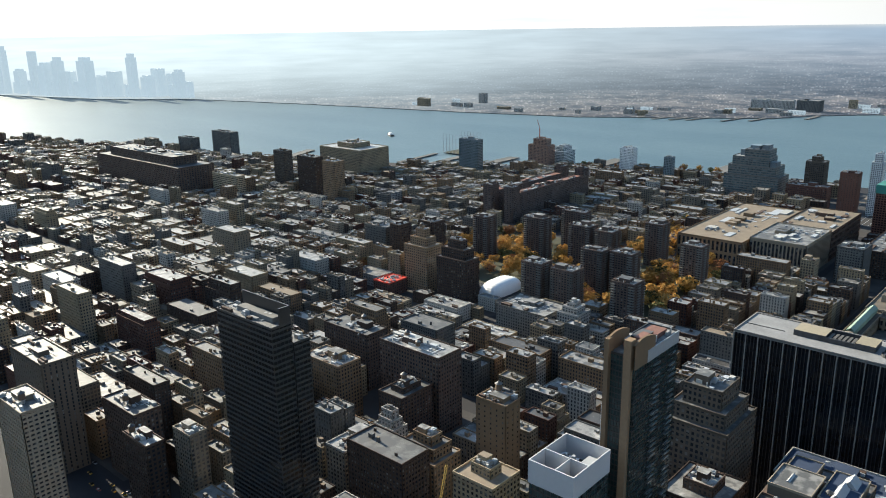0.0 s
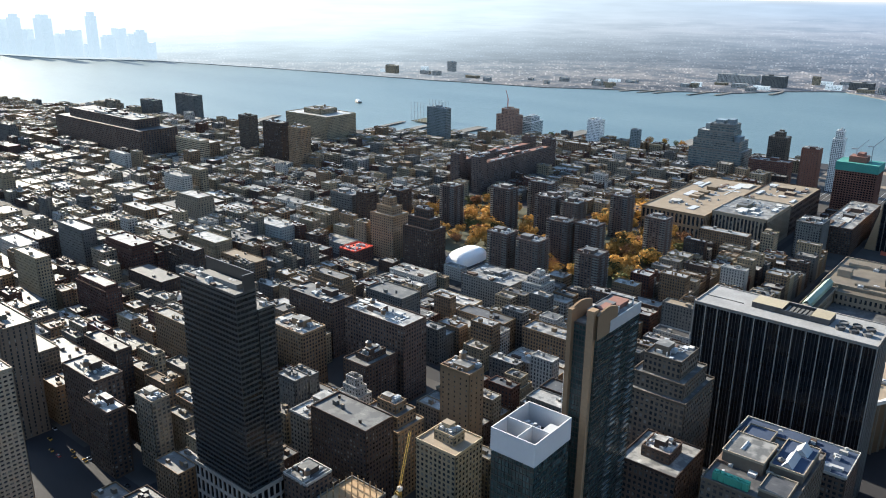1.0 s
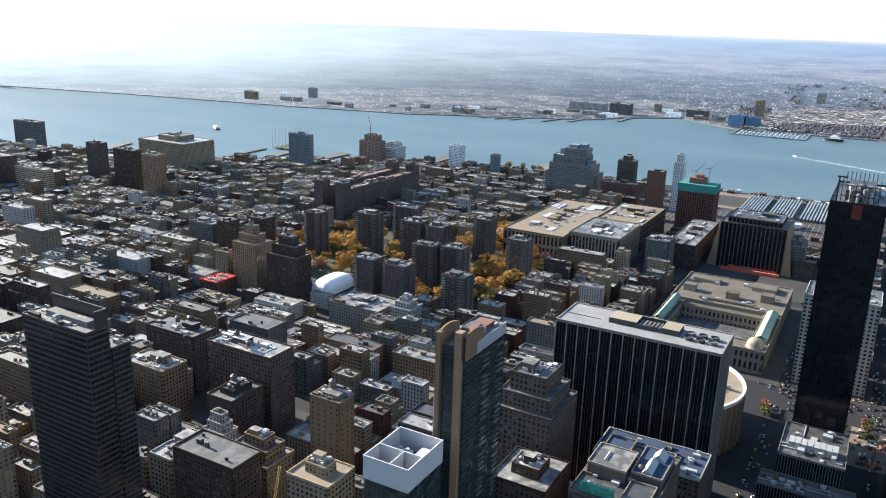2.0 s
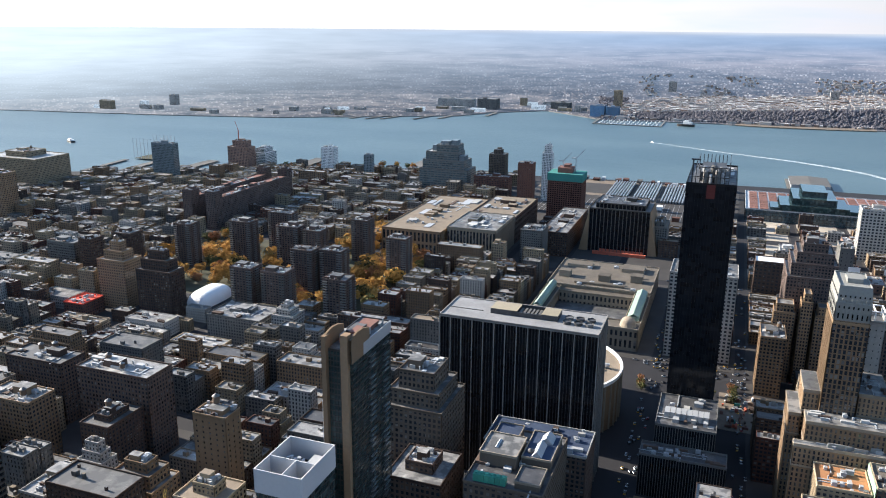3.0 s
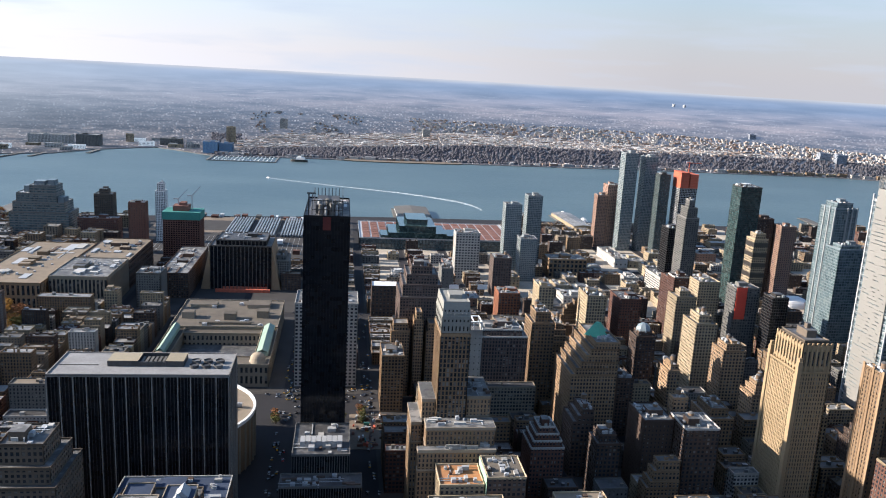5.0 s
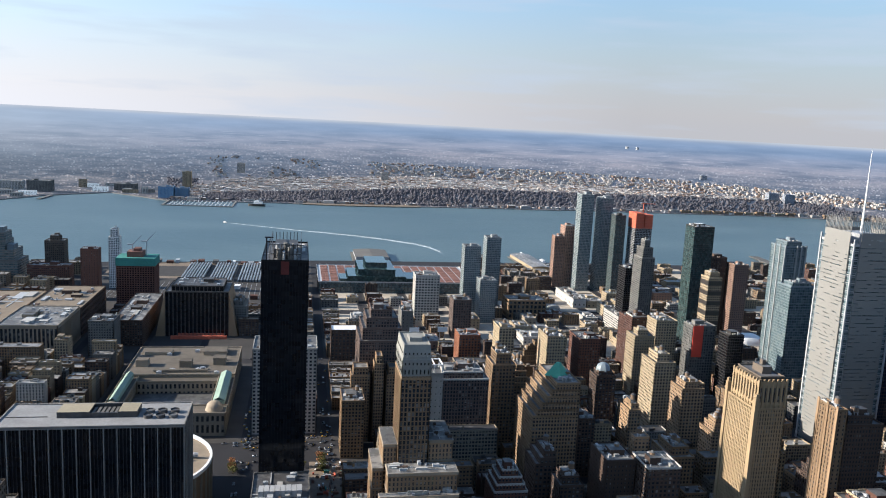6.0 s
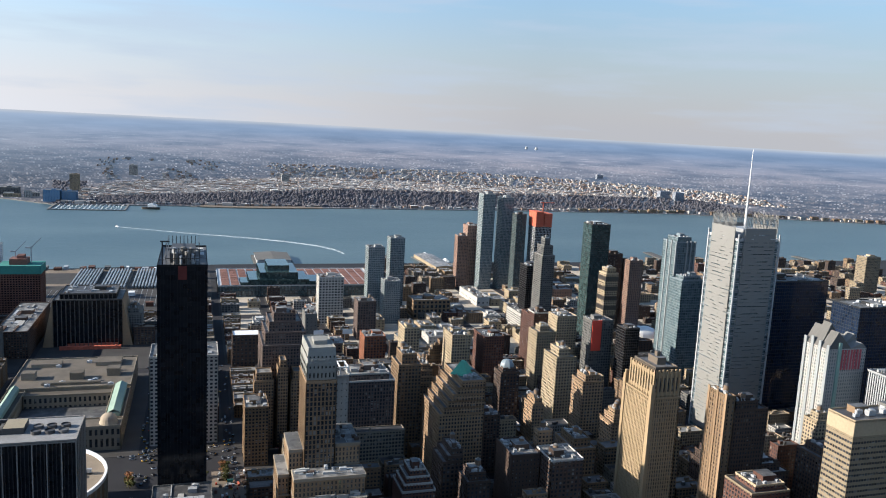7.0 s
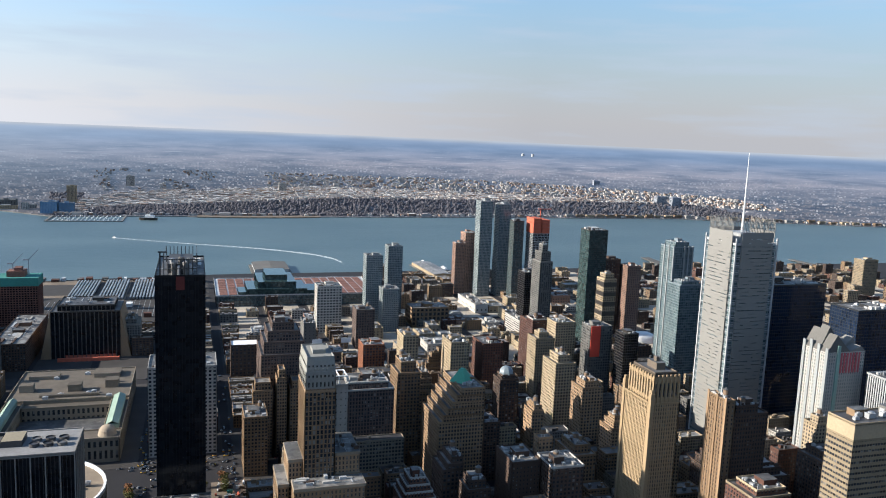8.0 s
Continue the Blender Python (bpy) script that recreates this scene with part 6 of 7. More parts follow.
whole("open_lots", lots, surface("worn pale parking ground", (0.3, 0.265, 0.215), coarse=0.03, fine=0.3, var=0.6), "worn pale open lots between low buildings", "ground", kind="structure")
whole("pavement", walks, PAVING, "grey raised pavements round the city blocks", "pavement", kind="structure")

plans.sort(key=lambda plan: plan["dist"])
made, rest = {}, Geo()
for plan in plans:
    made[plan["kind"]] = made.get(plan["kind"], 0) + 1
    if made[plan["kind"]] <= (160 if plan["kind"] == "loft_building" else 26):
        plain_building(plan)
    else:
        distant_building(plan, rest)
whole("far_city_blocks", rest, [w for w, _ in WALLS] + [GLASS] + [r for r, _ in ROOFS], "dense low brick and stone city blocks with flat roofs", "city blocks", kind="stuff")

# unseen city added behind the deck to block low skylight, and the deck's tower
rng = random.Random(77)
back = Geo()
for sx in STREETS[26:60]:
    for y in range(-1500, 200, 62):
        cx, cy = sx + 40, y + 25
        if -66 < bearing(cx, cy) < 92 or math.hypot(cx, cy) < 130:
            continue
        h = rng.uniform(30, 95) if rng.random() < 0.75 else rng.uniform(95, 170)
        w = rng.randint(0, 6)
        back.box(sx + 9, sx + 71, y, y + rng.uniform(30, 58), 0, h, w, 7 + rng.randint(0, 3))
whole("rear_city_blocks", back, [w for w, _ in WALLS] + [r for r, _ in ROOFS], "added brick and stone city blocks, unseen behind the deck", "city blocks", kind="stuff")
tower("observation_tower", "grey limestone tower with an open deck on top", -21, 21, -62, -0.8, 328.2, LIMESTONE, CONCRETE, bw=3.2, fh=3.7, edge=0, heads=0, units=0, category="tower")

# ---- trees ----
def leaf_clump(g, rng, x, y, z, r):
    """A ragged clump: a few bent leaf sprays round a point."""
    k = len(g.v)
    pts = []
    for i in range(6):
        a, b = rng.uniform(0, 6.283), rng.uniform(-1, 1)
        q = math.sqrt(1 - b * b) * rng.uniform(0.6, 1.3)
        pts.append((x + r * q * math.cos(a), y + r * q * math.sin(a), z + r * b * 0.8))
    g.v += pts
    for f in ((0, 1, 2), (2, 3, 4), (4, 5, 0), (1, 3, 5), (0, 2, 4), (1, 4, 5)):
        g.f.append(tuple(k + i for i in f))
        g.m.append(0)


def tree_meshes(seed, leaf):
    rng = random.Random(seed)
    trunk, crown = Geo(), Geo()
    trunk.prism(0, 0, 0.38, 0.22, 0, 4.5, 7)
    for i in range(6):
        a, r = i * 1.05 + rng.uniform(-0.3, 0.3), rng.uniform(2.0, 3.4)
        x, y, z = r * math.cos(a), r * math.sin(a), rng.uniform(6, 9)
        for (p, q) in (((-0.12, 0), (0.12, 0)), ((0, -0.12), (0, 0.12))):
            trunk.quad((p[0], p[1], 3.6), (q[0], q[1], 3.6), (x + q[0] * 0.3, y + q[1] * 0.3, z), (x + p[0] * 0.3, y + p[1] * 0.3, z))
    lobes = [(rng.uniform(-2.8, 2.8), rng.uniform(-2.8, 2.8), rng.uniform(4.6, 9), rng.uniform(1.6, 2.8)) for _ in range(10)]
    for _ in range(230):
        x, y, z, r = rng.choice(lobes)
        a, b = rng.uniform(0, 6.283), rng.uniform(-1, 1)
        q = math.sqrt(1 - b * b)
        leaf_clump(crown, rng, x + r * q * math.cos(a), y + r * q * math.sin(a), z + r * b, rng.uniform(0.5, 0.95))
    return trunk.mesh("trunk", [BARK]), crown.mesh("crown", [leaf])


KINDS = [tree_meshes(1, LEAF_GOLD), tree_meshes(2, LEAF_GOLD), tree_meshes(3, LEAF_RUST), tree_meshes(4, LEAF_GREEN), tree_meshes(5, LEAF_GREEN)]
TREE_LABEL = ["golden autumn tree among brick towers", "golden autumn tree among brick towers", "rust-brown autumn tree beside a path", "dull green autumn tree on the grass", "dull green autumn tree on the grass"]
rng = random.Random(21)


def tree(kind, x, y, s):
    ob = thing("tree", TREE_LABEL[kind], "tree", x, y, 0, "autumn trees")
    part("trunk", KINDS[kind][0], None, ob)
    part("crown", KINDS[kind][1], None, ob)
    ob.scale = (s * 1.3, s * 1.3, s * rng.uniform(0.95, 1.15))
    ob.rotation_euler = (0, 0, rng.uniform(0, 6.28))


BLOCKED = [r for r in RECTS if not (r[0] == -760 and r[1] == -376)]
planted = 0
for x0, x1, y0, y1, n in ((-755, -380, 778, 1028, 132), (-560, -380, 1045, 1230, 26), (-780, -735, 690, 760, 12), (-700, -620, 870, 930, 16), (-500, -376, 790, 840, 22), (-450, -380, 890, 940, 18)):
    for _ in range(n * 3):
        x, y = rng.uniform(x0, x1), rng.uniform(y0, y1)
        if n <= 0:
            break
        if all(not (a - 3 < x < b + 3 and c - 3 < y < d + 3) for a, b, c, d in BLOCKED):
            tree(rng.choices(range(5), (36, 32, 16, 8, 8))[0], x, y, rng.uniform(1.2, 2.0))
            n -= 1
for _ in range(38):
    x, y = 32 + 80.2 * rng.randint(-26, -9) + rng.uniform(25, 55), rng.choice((rng.uniform(800, 1020), rng.uniform(1070, 1290), rng.uniform(1330, 1500)))
    if y < along(NEAR_SHORE, x) - 45:
        tree(rng.choices(range(5), (18, 18, 22, 22, 20))[0], x, y, rng.uniform(0.9, 1.4))
g = Geo()
g.box(-757, -377, 776, 1029, 0, 0.2)
whole("lawn", g, GRASS, "worn autumn grass between brick towers", "grass", kind="structure")

# ---- white sports bubble, red roof, far dome ----
def bubble(name, label, cx, cy, rx, ry, h, mat):
    g = Geo()
    n, m = 24, 8
    for i in range(n):
        for j in range(m):
            q = []
            for u, v in ((i, j), (i + 1, j), (i + 1, j + 1), (i, j + 1)):
                a, b = 6.2832 * u / n, 1.5708 * v / m
                c = max(0.0, math.cos(b)) ** 0.6
                q.append((rx * c * math.copysign(abs(math.cos(a)) ** 0.6, math.cos(a)), ry * c * math.copysign(abs(math.sin(a)) ** 0.6, math.sin(a)), h * math.sin(b)))
            g.quad(*q)
    ob = whole(name, g, mat, label, "dome")
    for f in ob.data.polygons:
        f.use_smooth = True
    ob.location = (cx, cy, 0.1)


bubble("sports_bubble", "white inflated sports dome between buildings", -581, 763, 17, 33, 17, WHITE_PAINT)
bubble("sports_dome", "low white domed roof among towers", 712, 1122, 24, 18, 16, WHITE_PAINT)

# ---- rail yard ----
g = Geo()
g.box(-378, -54, 1325, 1738, 0, 0.15)
whole("rail_yard_bed", g, SOIL, "brown gravel bed of the rail yard", "ground", kind="structure")
coach = Geo()
coach.box(-1.6, 1.6, 0, 25, 1.0, 4.4, bottom=True)
coach.box(-1.2, 1.2, 0.4, 24.6, 4.4, 4.9)
coach_mesh = coach.mesh("coach", [surface("ribbed steel coach roof", (0.17, 0.185, 0.2), rough=0.4, spread=0.2)])
bogie = Geo()
bogie.box(-1.2, 1.2, 2, 5, 0.1, 1.0)
bogie.box(-1.2, 1.2, 20, 23, 0.1, 1.0)
bogie_mesh = bogie.mesh("bogies", [DARK_METAL])
for i in range(24):
    x = -222 + (i // 8) * 54 + (i % 8) * 5.6
    ob = thing("train", "parked silver commuter train in the yard", "train", x, 1540, 0.15, "parked trains")
    for k in range(7):
        c = part("coach", coach_mesh, None, ob)
        c.location = (0, k * 25.6, 0)
        part("bogies", bogie_mesh, None, c)
g = Geo()
for i in range(30):
    g.box(-330 + i * 9, -329.6 + i * 9, 1400, 1535, 0.15, 0.35)
whole("rails", g, STEEL, "steel rails leading to the yard", "rails")
rng = random.Random(5)
for i in range(26):
    g = Geo()
    w, l, h = rng.uniform(4, 14), rng.uniform(6, 20), rng.uniform(3, 7)
    g.box(0, w, 0, l, 0, h, 0)
    g.box(-0.3, w + 0.3, -0.3, l + 0.3, h, h + 0.4)
    ob = whole("yard_shed", g, rng.choice((WHITE_PAINT, CONCRETE, BRICK_RED, STEEL)), "small flat-roofed shed in the rail yard", "shed")
    ob.location = (rng.uniform(-360, -70), rng.choice((rng.uniform(1330, 1520), rng.uniform(1722, 1734))), 0.15)

# ---- exhibition hall by the river ----
ob = thing("exhibition_hall", "vast glass exhibition hall with rust-red roof", "exhibition hall", 187, 1545)
claim(36, 338, 1455, 1640)
g = Geo()
g.box(-149, 149, -84, 84, 0, 20)
part("glazing", g, GLASS_BLUE, ob)
g = Geo()
frame_walls(g, -150, 150, -85, 85, 0, 20, 6, 5, 0.1, 0.12, 1.0)
part("facade", g, DARK_METAL, ob)
g = Geo()
roof_deck(g, -150, 150, -85, 85, 20.2, 1.5)
part("roof", g, [STEEL, STEEL], ob, "pale grey roof edge")
panel = Geo()
panel.box(-7, 7, -7.5, 7.5, 0, 0.9)
panel_mesh = panel.mesh("roof_panel", [ROOF_RED])
for i in range(17):
    for j in range(9):
        if not (3 <= i <= 9 and j < 5):
            part("roof_panel", panel_mesh, None, ob).location = (-136 + i * 17, -70 + j * 17.5, 20.3)
for x0, x1, y0, y1, h in ((-95, 15, -84, 0, 32), (-75, -5, -78, 20, 44), (-60, -20, -60, 10, 54), (-110, -70, -80, -30, 26), (10, 60, -82, -20, 28)):
    g = Geo()
    frame_walls(g, x0, x1, y0, y1, 20.5, h, 4, 4, 0.1, 0.12, 0.4)
    g.box(x0 + 0.4, x1 - 0.4, y0 + 0.4, y1 - 0.4, 20.5, h - 0.1)
    part("glass_hall", g, GLASS_GREEN, ob, "stacked blue-green glass hall")

# ---- piers, ships and boats ----
def pier(label, x, y, w, l, turn, shed=None):
    ob = thing("pier", label, "pier", x, y, -2.4)
    g = Geo()
    g.box(-w / 2, w / 2, 0, l, 1.4, 3.0, bottom=True)
    part("deck", g, CONCRETE, ob)
    g = Geo()
    for k in range(max(3, int(l / 14))):
        for sx in (-0.4, 0.4):
            g.prism(sx * w, 4 + k * 13.5, 0.8, 0.8, -3, 1.4, 6)
    part("piles", g, TANK_WOOD, ob)
    if shed:
        g = Geo()
        g.box(-w * 0.42, w * 0.42, 6, l - 8, 3.0, 11, 0)
        y0, y1 = 5.5, l - 7.5
        g.quad((-w * 0.44, y0, 10.9), (0, y0, 13.5), (0, y1, 13.5), (-w * 0.44, y1, 10.9), 1)
        g.quad((0, y0, 13.5), (w * 0.44, y0, 10.9), (w * 0.44, y1, 10.9), (0, y1, 13.5), 1)
        for y in (y0, y1):
            g.quad((-w * 0.44, y, 10.9), (w * 0.44, y, 10.9), (0, y, 13.5), (0, y, 13.49), 0)
        part("shed", g, shed, ob)
    ob.rotation_euler = (0, 0, radians(turn))


pier("long pier with pale terminal sheds", 548, 1700, 54, 190, 2, [BRICK_CREAM, ROOF_SILVER])
pier("broad pier with grey roofed shed", 168, 1790, 90, 120, 0, [STEEL, CONCRETE])
for x, y, w, l, turn in ((430, 1795, 16, 120, -10), (1215, 1800, 26, 170, -8), (1700, 1760, 22, 150, 0), (-1650, 1215, 26, 190, 22), (-1600, 1290, 22, 250, 12), (-1380, 1390, 14, 160, 6),
                         (-1300, 1420, 22, 130, 4), (-1190, 1470, 30, 150, 0), (-960, 1640, 36, 110, 0), (-700, 1720, 40, 100, 0), (-2300, 1130, 30, 120, 15), (-620, 1715, 24, 90, 0)):
    pier("bare timber and concrete river pier", x, y, w, l, turn)
for x, y, w, l, turn in ((-1330, 2690, 12, 110, 165), (-1260, 2690, 10, 130, 165), (-1200, 2700, 10, 130, 165), (-1150, 2720, 10, 130, 165), (-1050, 2770, 10, 140, 170), (-985, 2800, 12, 110, 172), (-860, 2960, 14, 120, 178)):
    pier("narrow far-bank ferry pier", x, y, w, l, turn)


def boat(name, label, x, y, l, w, h, turn, hull=None):
    ob = thing(name, label, "boat", x, y, -2.5)
    g = Geo()
    prof = [(-0.5, 0.42), (-0.2, 0.5), (0.2, 0.48), (0.42, 0.25), (0.5, 0.03)]
    for (a, wa), (b, wb) in zip(prof, prof[1:]):
        for s in (1, -1):
            q = [(s * wa * w * 0.8, a * l, 0), (s * wb * w * 0.8, b * l, 0), (s * wb * w, b * l, h), (s * wa * w, a * l, h)]
            g.quad(*(q if s > 0 else q[::-1]))
        g.quad((-wa * w, a * l, h), (wa * w, a * l, h), (wb * w, b * l, h), (-wb * w, b * l, h))
    g.quad((0.34 * w, -0.5 * l, 0), (-0.34 * w, -0.5 * l, 0), (-0.42 * w, -0.5 * l, h), (0.42 * w, -0.5 * l, h))
    part("hull", g, hull or WHITE_PAINT, ob)
    g = Geo()
    g.box(-0.32 * w, 0.32 * w, -0.35 * l, 0.15 * l, h, h * 1.9)
    g.box(-0.22 * w, 0.22 * w, -0.15 * l, 0.08 * l, h * 1.9, h * 2.5)
    part("cabin", g, WHITE_PAINT, ob)
    ob.rotation_euler = (0, 0, radians(turn))


boat("ferry", "small white ferry crossing the river", -217, 2396, 14, 4, 1.4, 52)
boat("barge", "dark flat river barge under way", -1760, 1740, 50, 16, 4, 60, BRONZE)
boat("ship", "moored white excursion ship at a pier", 586, 1760, 44, 9, 3.2, 2)
boat("ship", "moored white excursion ship at a pier", 588, 1835, 40, 9, 3.2, 2)
boat("ship", "moored white excursion ship at a pier", 560, 1925, 38, 9, 3, 2)
boat("ship", "grey museum ship beside its pier", 760, 1860, 180, 32, 14, -10, STEEL)
boat("ferry", "rusty working ferry at the far bank", -150, 2840, 60, 20, 8, 80, BRONZE)
rng = random.Random(9)
for i in range(90):
    boat("sailing_boat", "small white moored boat in the marina", -440 + (i % 15) * 14 + rng.uniform(-2, 2), 2790 + (i // 15) * 26 + rng.uniform(-4, 4), rng.uniform(9, 15), 4, 1.6, rng.choice((0, 180)))
for x0, x1, y0, y1 in ((-460, -225, 2775, 2781), (-460, -454, 2781, 2950), (-231, -225, 2781, 2950)):
    g = Geo()
    g.box(x0, x1, y0, y1, -3, 0.4)
    whole("breakwater", g, CONCRETE, "low grey breakwater round a marina", "breakwater")
g = Geo()
path = [(-214, 2393), (-120, 2338), (-22, 2279), (65, 2238), (155, 2191), (235, 2135), (307, 2067), (340, 2010), (355, 1950)]
n = 60
line = []
for i in range(n + 1):
    s = i / n * (len(path) - 1)
    k = min(int(s), len(path) - 2)
    f = s - k
    line.append((path[k][0] * (1 - f) + path[k + 1][0] * f, path[k][1] * (1 - f) + path[k + 1][1] * f))
for i, ((ax, ay), (bx, by)) in enumerate(zip(line, line[1:])):
    wa, wb = 4 + 13 * (i / n) ** 1.5, 4 + 13 * ((i + 1) / n) ** 1.5
    g.quad((ax, ay - wa, -2.38), (bx, by - wb, -2.38), (bx, by + wb, -2.38), (ax, ay + wa, -2.38))
wake_mat, t, p = nodes_of("churned wake")
p.inputs["Base Color"].default_value = (0.5, 0.56, 0.58, 1)
p.inputs["Roughness"].default_value = 0.9
al = t.nodes.new("ShaderNodeMapRange")
al.inputs["From Min"].default_value, al.inputs["From Max"].default_value = 0.36, 0.6
al.inputs["To Min"].default_value, al.inputs["To Max"].default_value = 0.42, 0.72
t.links.new(noise_node(t, 0.09, (1, 1, 1), 5), al.inputs["Value"])
t.links.new(al.outputs[0], p.inputs["Alpha"])
whole("boat_wake", g, wake_mat, "long pale curving boat wake on the river", "wake")

# ---- the far bank ----
rng = random.Random(31)
town, woods = Geo(), Geo()
TOWN_MATS = [surface("far pale houses", (0.5, 0.46, 0.42), var=0.3, coarse=0.01), surface("far brick houses", (0.26, 0.19, 0.15), var=0.3, coarse=0.01),
             surface("far grey houses", (0.30, 0.30, 0.30), var=0.3, coarse=0.01), surface("far white roofs", (0.66, 0.65, 0.63), var=0.3, coarse=0.01), surface("far dark roofs", (0.12, 0.12, 0.125), var=0.3, coarse=0.01)]
def stands_for(x, y):
    """How much smaller a house looks here than its size, where the land rises to the horizon."""
    return max(0.1, 1 - land_height(x, y) / EYE) if math.hypot(x, y) > 3900 else 1.0


for _ in range(64000):
    az = rng.uniform(-50, 72)
    shore, end = along(SHORES, az), rim(az)
    r = shore + 30 + (end - shore) * 0.6 * rng.random()
    x, y = -math.sin(radians(az)) * r, math.cos(radians(az)) * r
    density = noise.noise((x * 0.0022, y * 0.0022, 0.3)) + 0.35 * noise.noise((x * 0.009, y * 0.009, 4.0)) + max(-0.25, min(0.6, (x + 200) / 1500))
    bluff = x > -350 and 40 < r - shore < 250
    if bluff or density < -0.12 or r > 4050 or rng.random() < (az - 3) / 7:
        continue
    z, k = land_height(x, y), stands_for(x, y)
    w, l, h = rng.uniform(4, 8) * k, rng.uniform(4, 8) * k, rng.uniform(5, 9) * k
    if rng.random() < 0.04:
        w, l, h = w * 2.6, l * 1.6, h * 1.3
    wall = rng.choices((0, 1, 2), (5, 4, 4))[0]
    town.box(x - w, x + w, y - l, y + l, z - 2, z + h, wall, rng.choices((3, 4, 2, 1), (2, 4, 4, 2))[0])
for _ in range(12000):
    az = rng.uniform(-50, 9)
    shore, end = along(SHORES, az), rim(az)
    u = rng.random()
    r = shore + (rng.uniform(40, 255) if u < 0.7 and az < 7 else 25 + max(60, min(900, 3900 - shore)) * rng.random())
    x, y = -math.sin(radians(az)) * r, math.cos(radians(az)) * r
    if r > 3880:
        continue
    if u >= 0.7 and (rng.random() < 0.5 or noise.noise((x * 0.0025, y * 0.0025, 7.7)) < 0.0):
        continue
    z, k = land_height(x, y), stands_for(x, y)
    s = rng.uniform(4, 8) * k
    woods.prism(x, y, s * rng.uniform(0.8, 1.2), s * rng.uniform(0.5, 0.8), z - 2, z + s * 0.8, 6, cap=False, ry=rng.uniform(0.7, 1.3))
    woods.prism(x + rng.uniform(-1, 1), y, s * 0.75, s * 0.1, z + s * 0.7, z + s * rng.uniform(1.0, 1.5), 6, ry=rng.uniform(0.7, 1.3))
whole("far_town", town, TOWN_MATS, "wide low town of pale and brick houses across the river", "town", kind="stuff")
whole("far_woods", woods, WOODS, "bare brown autumn woods along the far bank", "woods", kind="stuff")
g = Geo()
for i in range(40):
    x = 10 + i * 11
    y = along(FAR_SHORE, x) - 4
    g.box(x, x + 11, y - 14 * math.sin(i / 39 * 3.14) - 6, y + 60, -3, 0.6)
whole("river_meadow", g, SOIL, "flat brown grass point on the far bank", "shore", kind="structure")
BLUE_GLASS = glazing_mat("bright blue glass", (0.05, 0.10, 0.18), (0.10, 0.19, 0.32), 0.4)
BLUE_WALL = surface("blue wall panels", (0.13, 0.20, 0.29))
# several of these far walls are lightened to stand in for haze
for name, label, x0, x1, y0, y1, h, wall, z0 in (
    ("apartment_tower", "tan slab tower above the far bluff", 2245, 2290, 3480, 3505, 42, BRICK_CREAM, 36), ("apartment_tower", "tan slab tower above the far bluff", 2330, 2375, 3490, 3515, 34, BRICK_CREAM, 36),
    ("apartment_tower", "pale tower on the far bluff", 2600, 2640, 3380, 3405, 52, BRICK_CREAM, 40), ("apartment_tower", "pale grey tower in the far town", 362, 395, 3590, 3615, 36, WHITE_BRICK, 40),
    ("apartment_tower", "brown tower in the far town", 2310, 2335, 4080, 4100, 46, BRICK_BROWN, 40), ("apartment_tower", "pale tower in the far town", -292, -258, 3820, 3845, 44, WHITE_BRICK, 36),
    ("office_block", "bright blue glass block on the far bank", -505, -452, 2985, 3030, 40, BLUE_WALL, 0), ("office_block", "bright blue glass block on the far bank", -448, -400, 2990, 3030, 36, BLUE_WALL, 0),
    ("apartment_tower", "tan stepped tower on the far bluff", -465, -432, 3300, 3330, 72, BRICK_CREAM, 0), ("apartment_tower", "pale tower on the far bank", -2165, -2135, 2680, 2705, 40, WHITE_BRICK, 0),
    ("office_block", "long white blocks on the far bank", -1160, -1010, 3120, 3170, 30, WHITE_BRICK, 0), ("office_block", "low grey dock building on the far bank", -970, -890, 3060, 3110, 40, CONCRETE, 0),
    ("office_block", "grey dock building on the far bank", -700, -620, 3190, 3230, 26, CONCRETE, 0), ("apartment_tower", "white tower in the far town", -1890, -1866, 3560, 3580, 60, WHITE_BRICK, 0),
):
    tower(name, label, x0, x1, y0, y1, h, wall, glass=BLUE_GLASS if "blue" in label else GLASS, bw=5, fh=4, heads=1, units=0, z0=z0, category="building")
# haze is mixed into the base colour of these far walls
HAZY_WALL = surface("far wall tinted by haze", (0.24, 0.26, 0.30), spread=0.05)
for label, az, wide, r, h, wall in (("dark apartment slab on the far bluff", -32.9, 0.75, 3830, 40, HAZY_WALL), ("dark apartment slab on the far bluff", -33.9, 0.7, 3830, 40, HAZY_WALL), ("grey block in the far town", -28.4, 0.45, 4080, 22, HAZY_WALL)):
    x, y, w = -math.sin(radians(az)) * r, math.cos(radians(az)) * r, r * radians(wide)
    tower("apartment_tower", label, x - w / 2, x + w / 2, y - w * 0.3, y + w * 0.3, h, wall, HAZY_WALL, bw=5, fh=4, heads=0, units=0, z0=land_height(x, y) - 2, category="building")
for az in (-23.12, -23.82):
    g = Geo()
    x, y = -math.sin(radians(az)) * 4400, math.cos(radians(az)) * 4400
    z = land_height(x, y) - 2
    g.prism(x, y, 8, 8, z, z + 14, 16)
    g.prism(x, y, 8, 2, z + 14, z + 16, 16)
    whole("storage_tank", g, STEEL, "round white storage tank on the far plain", "tank", "far white tanks")
rng = random.Random(17)
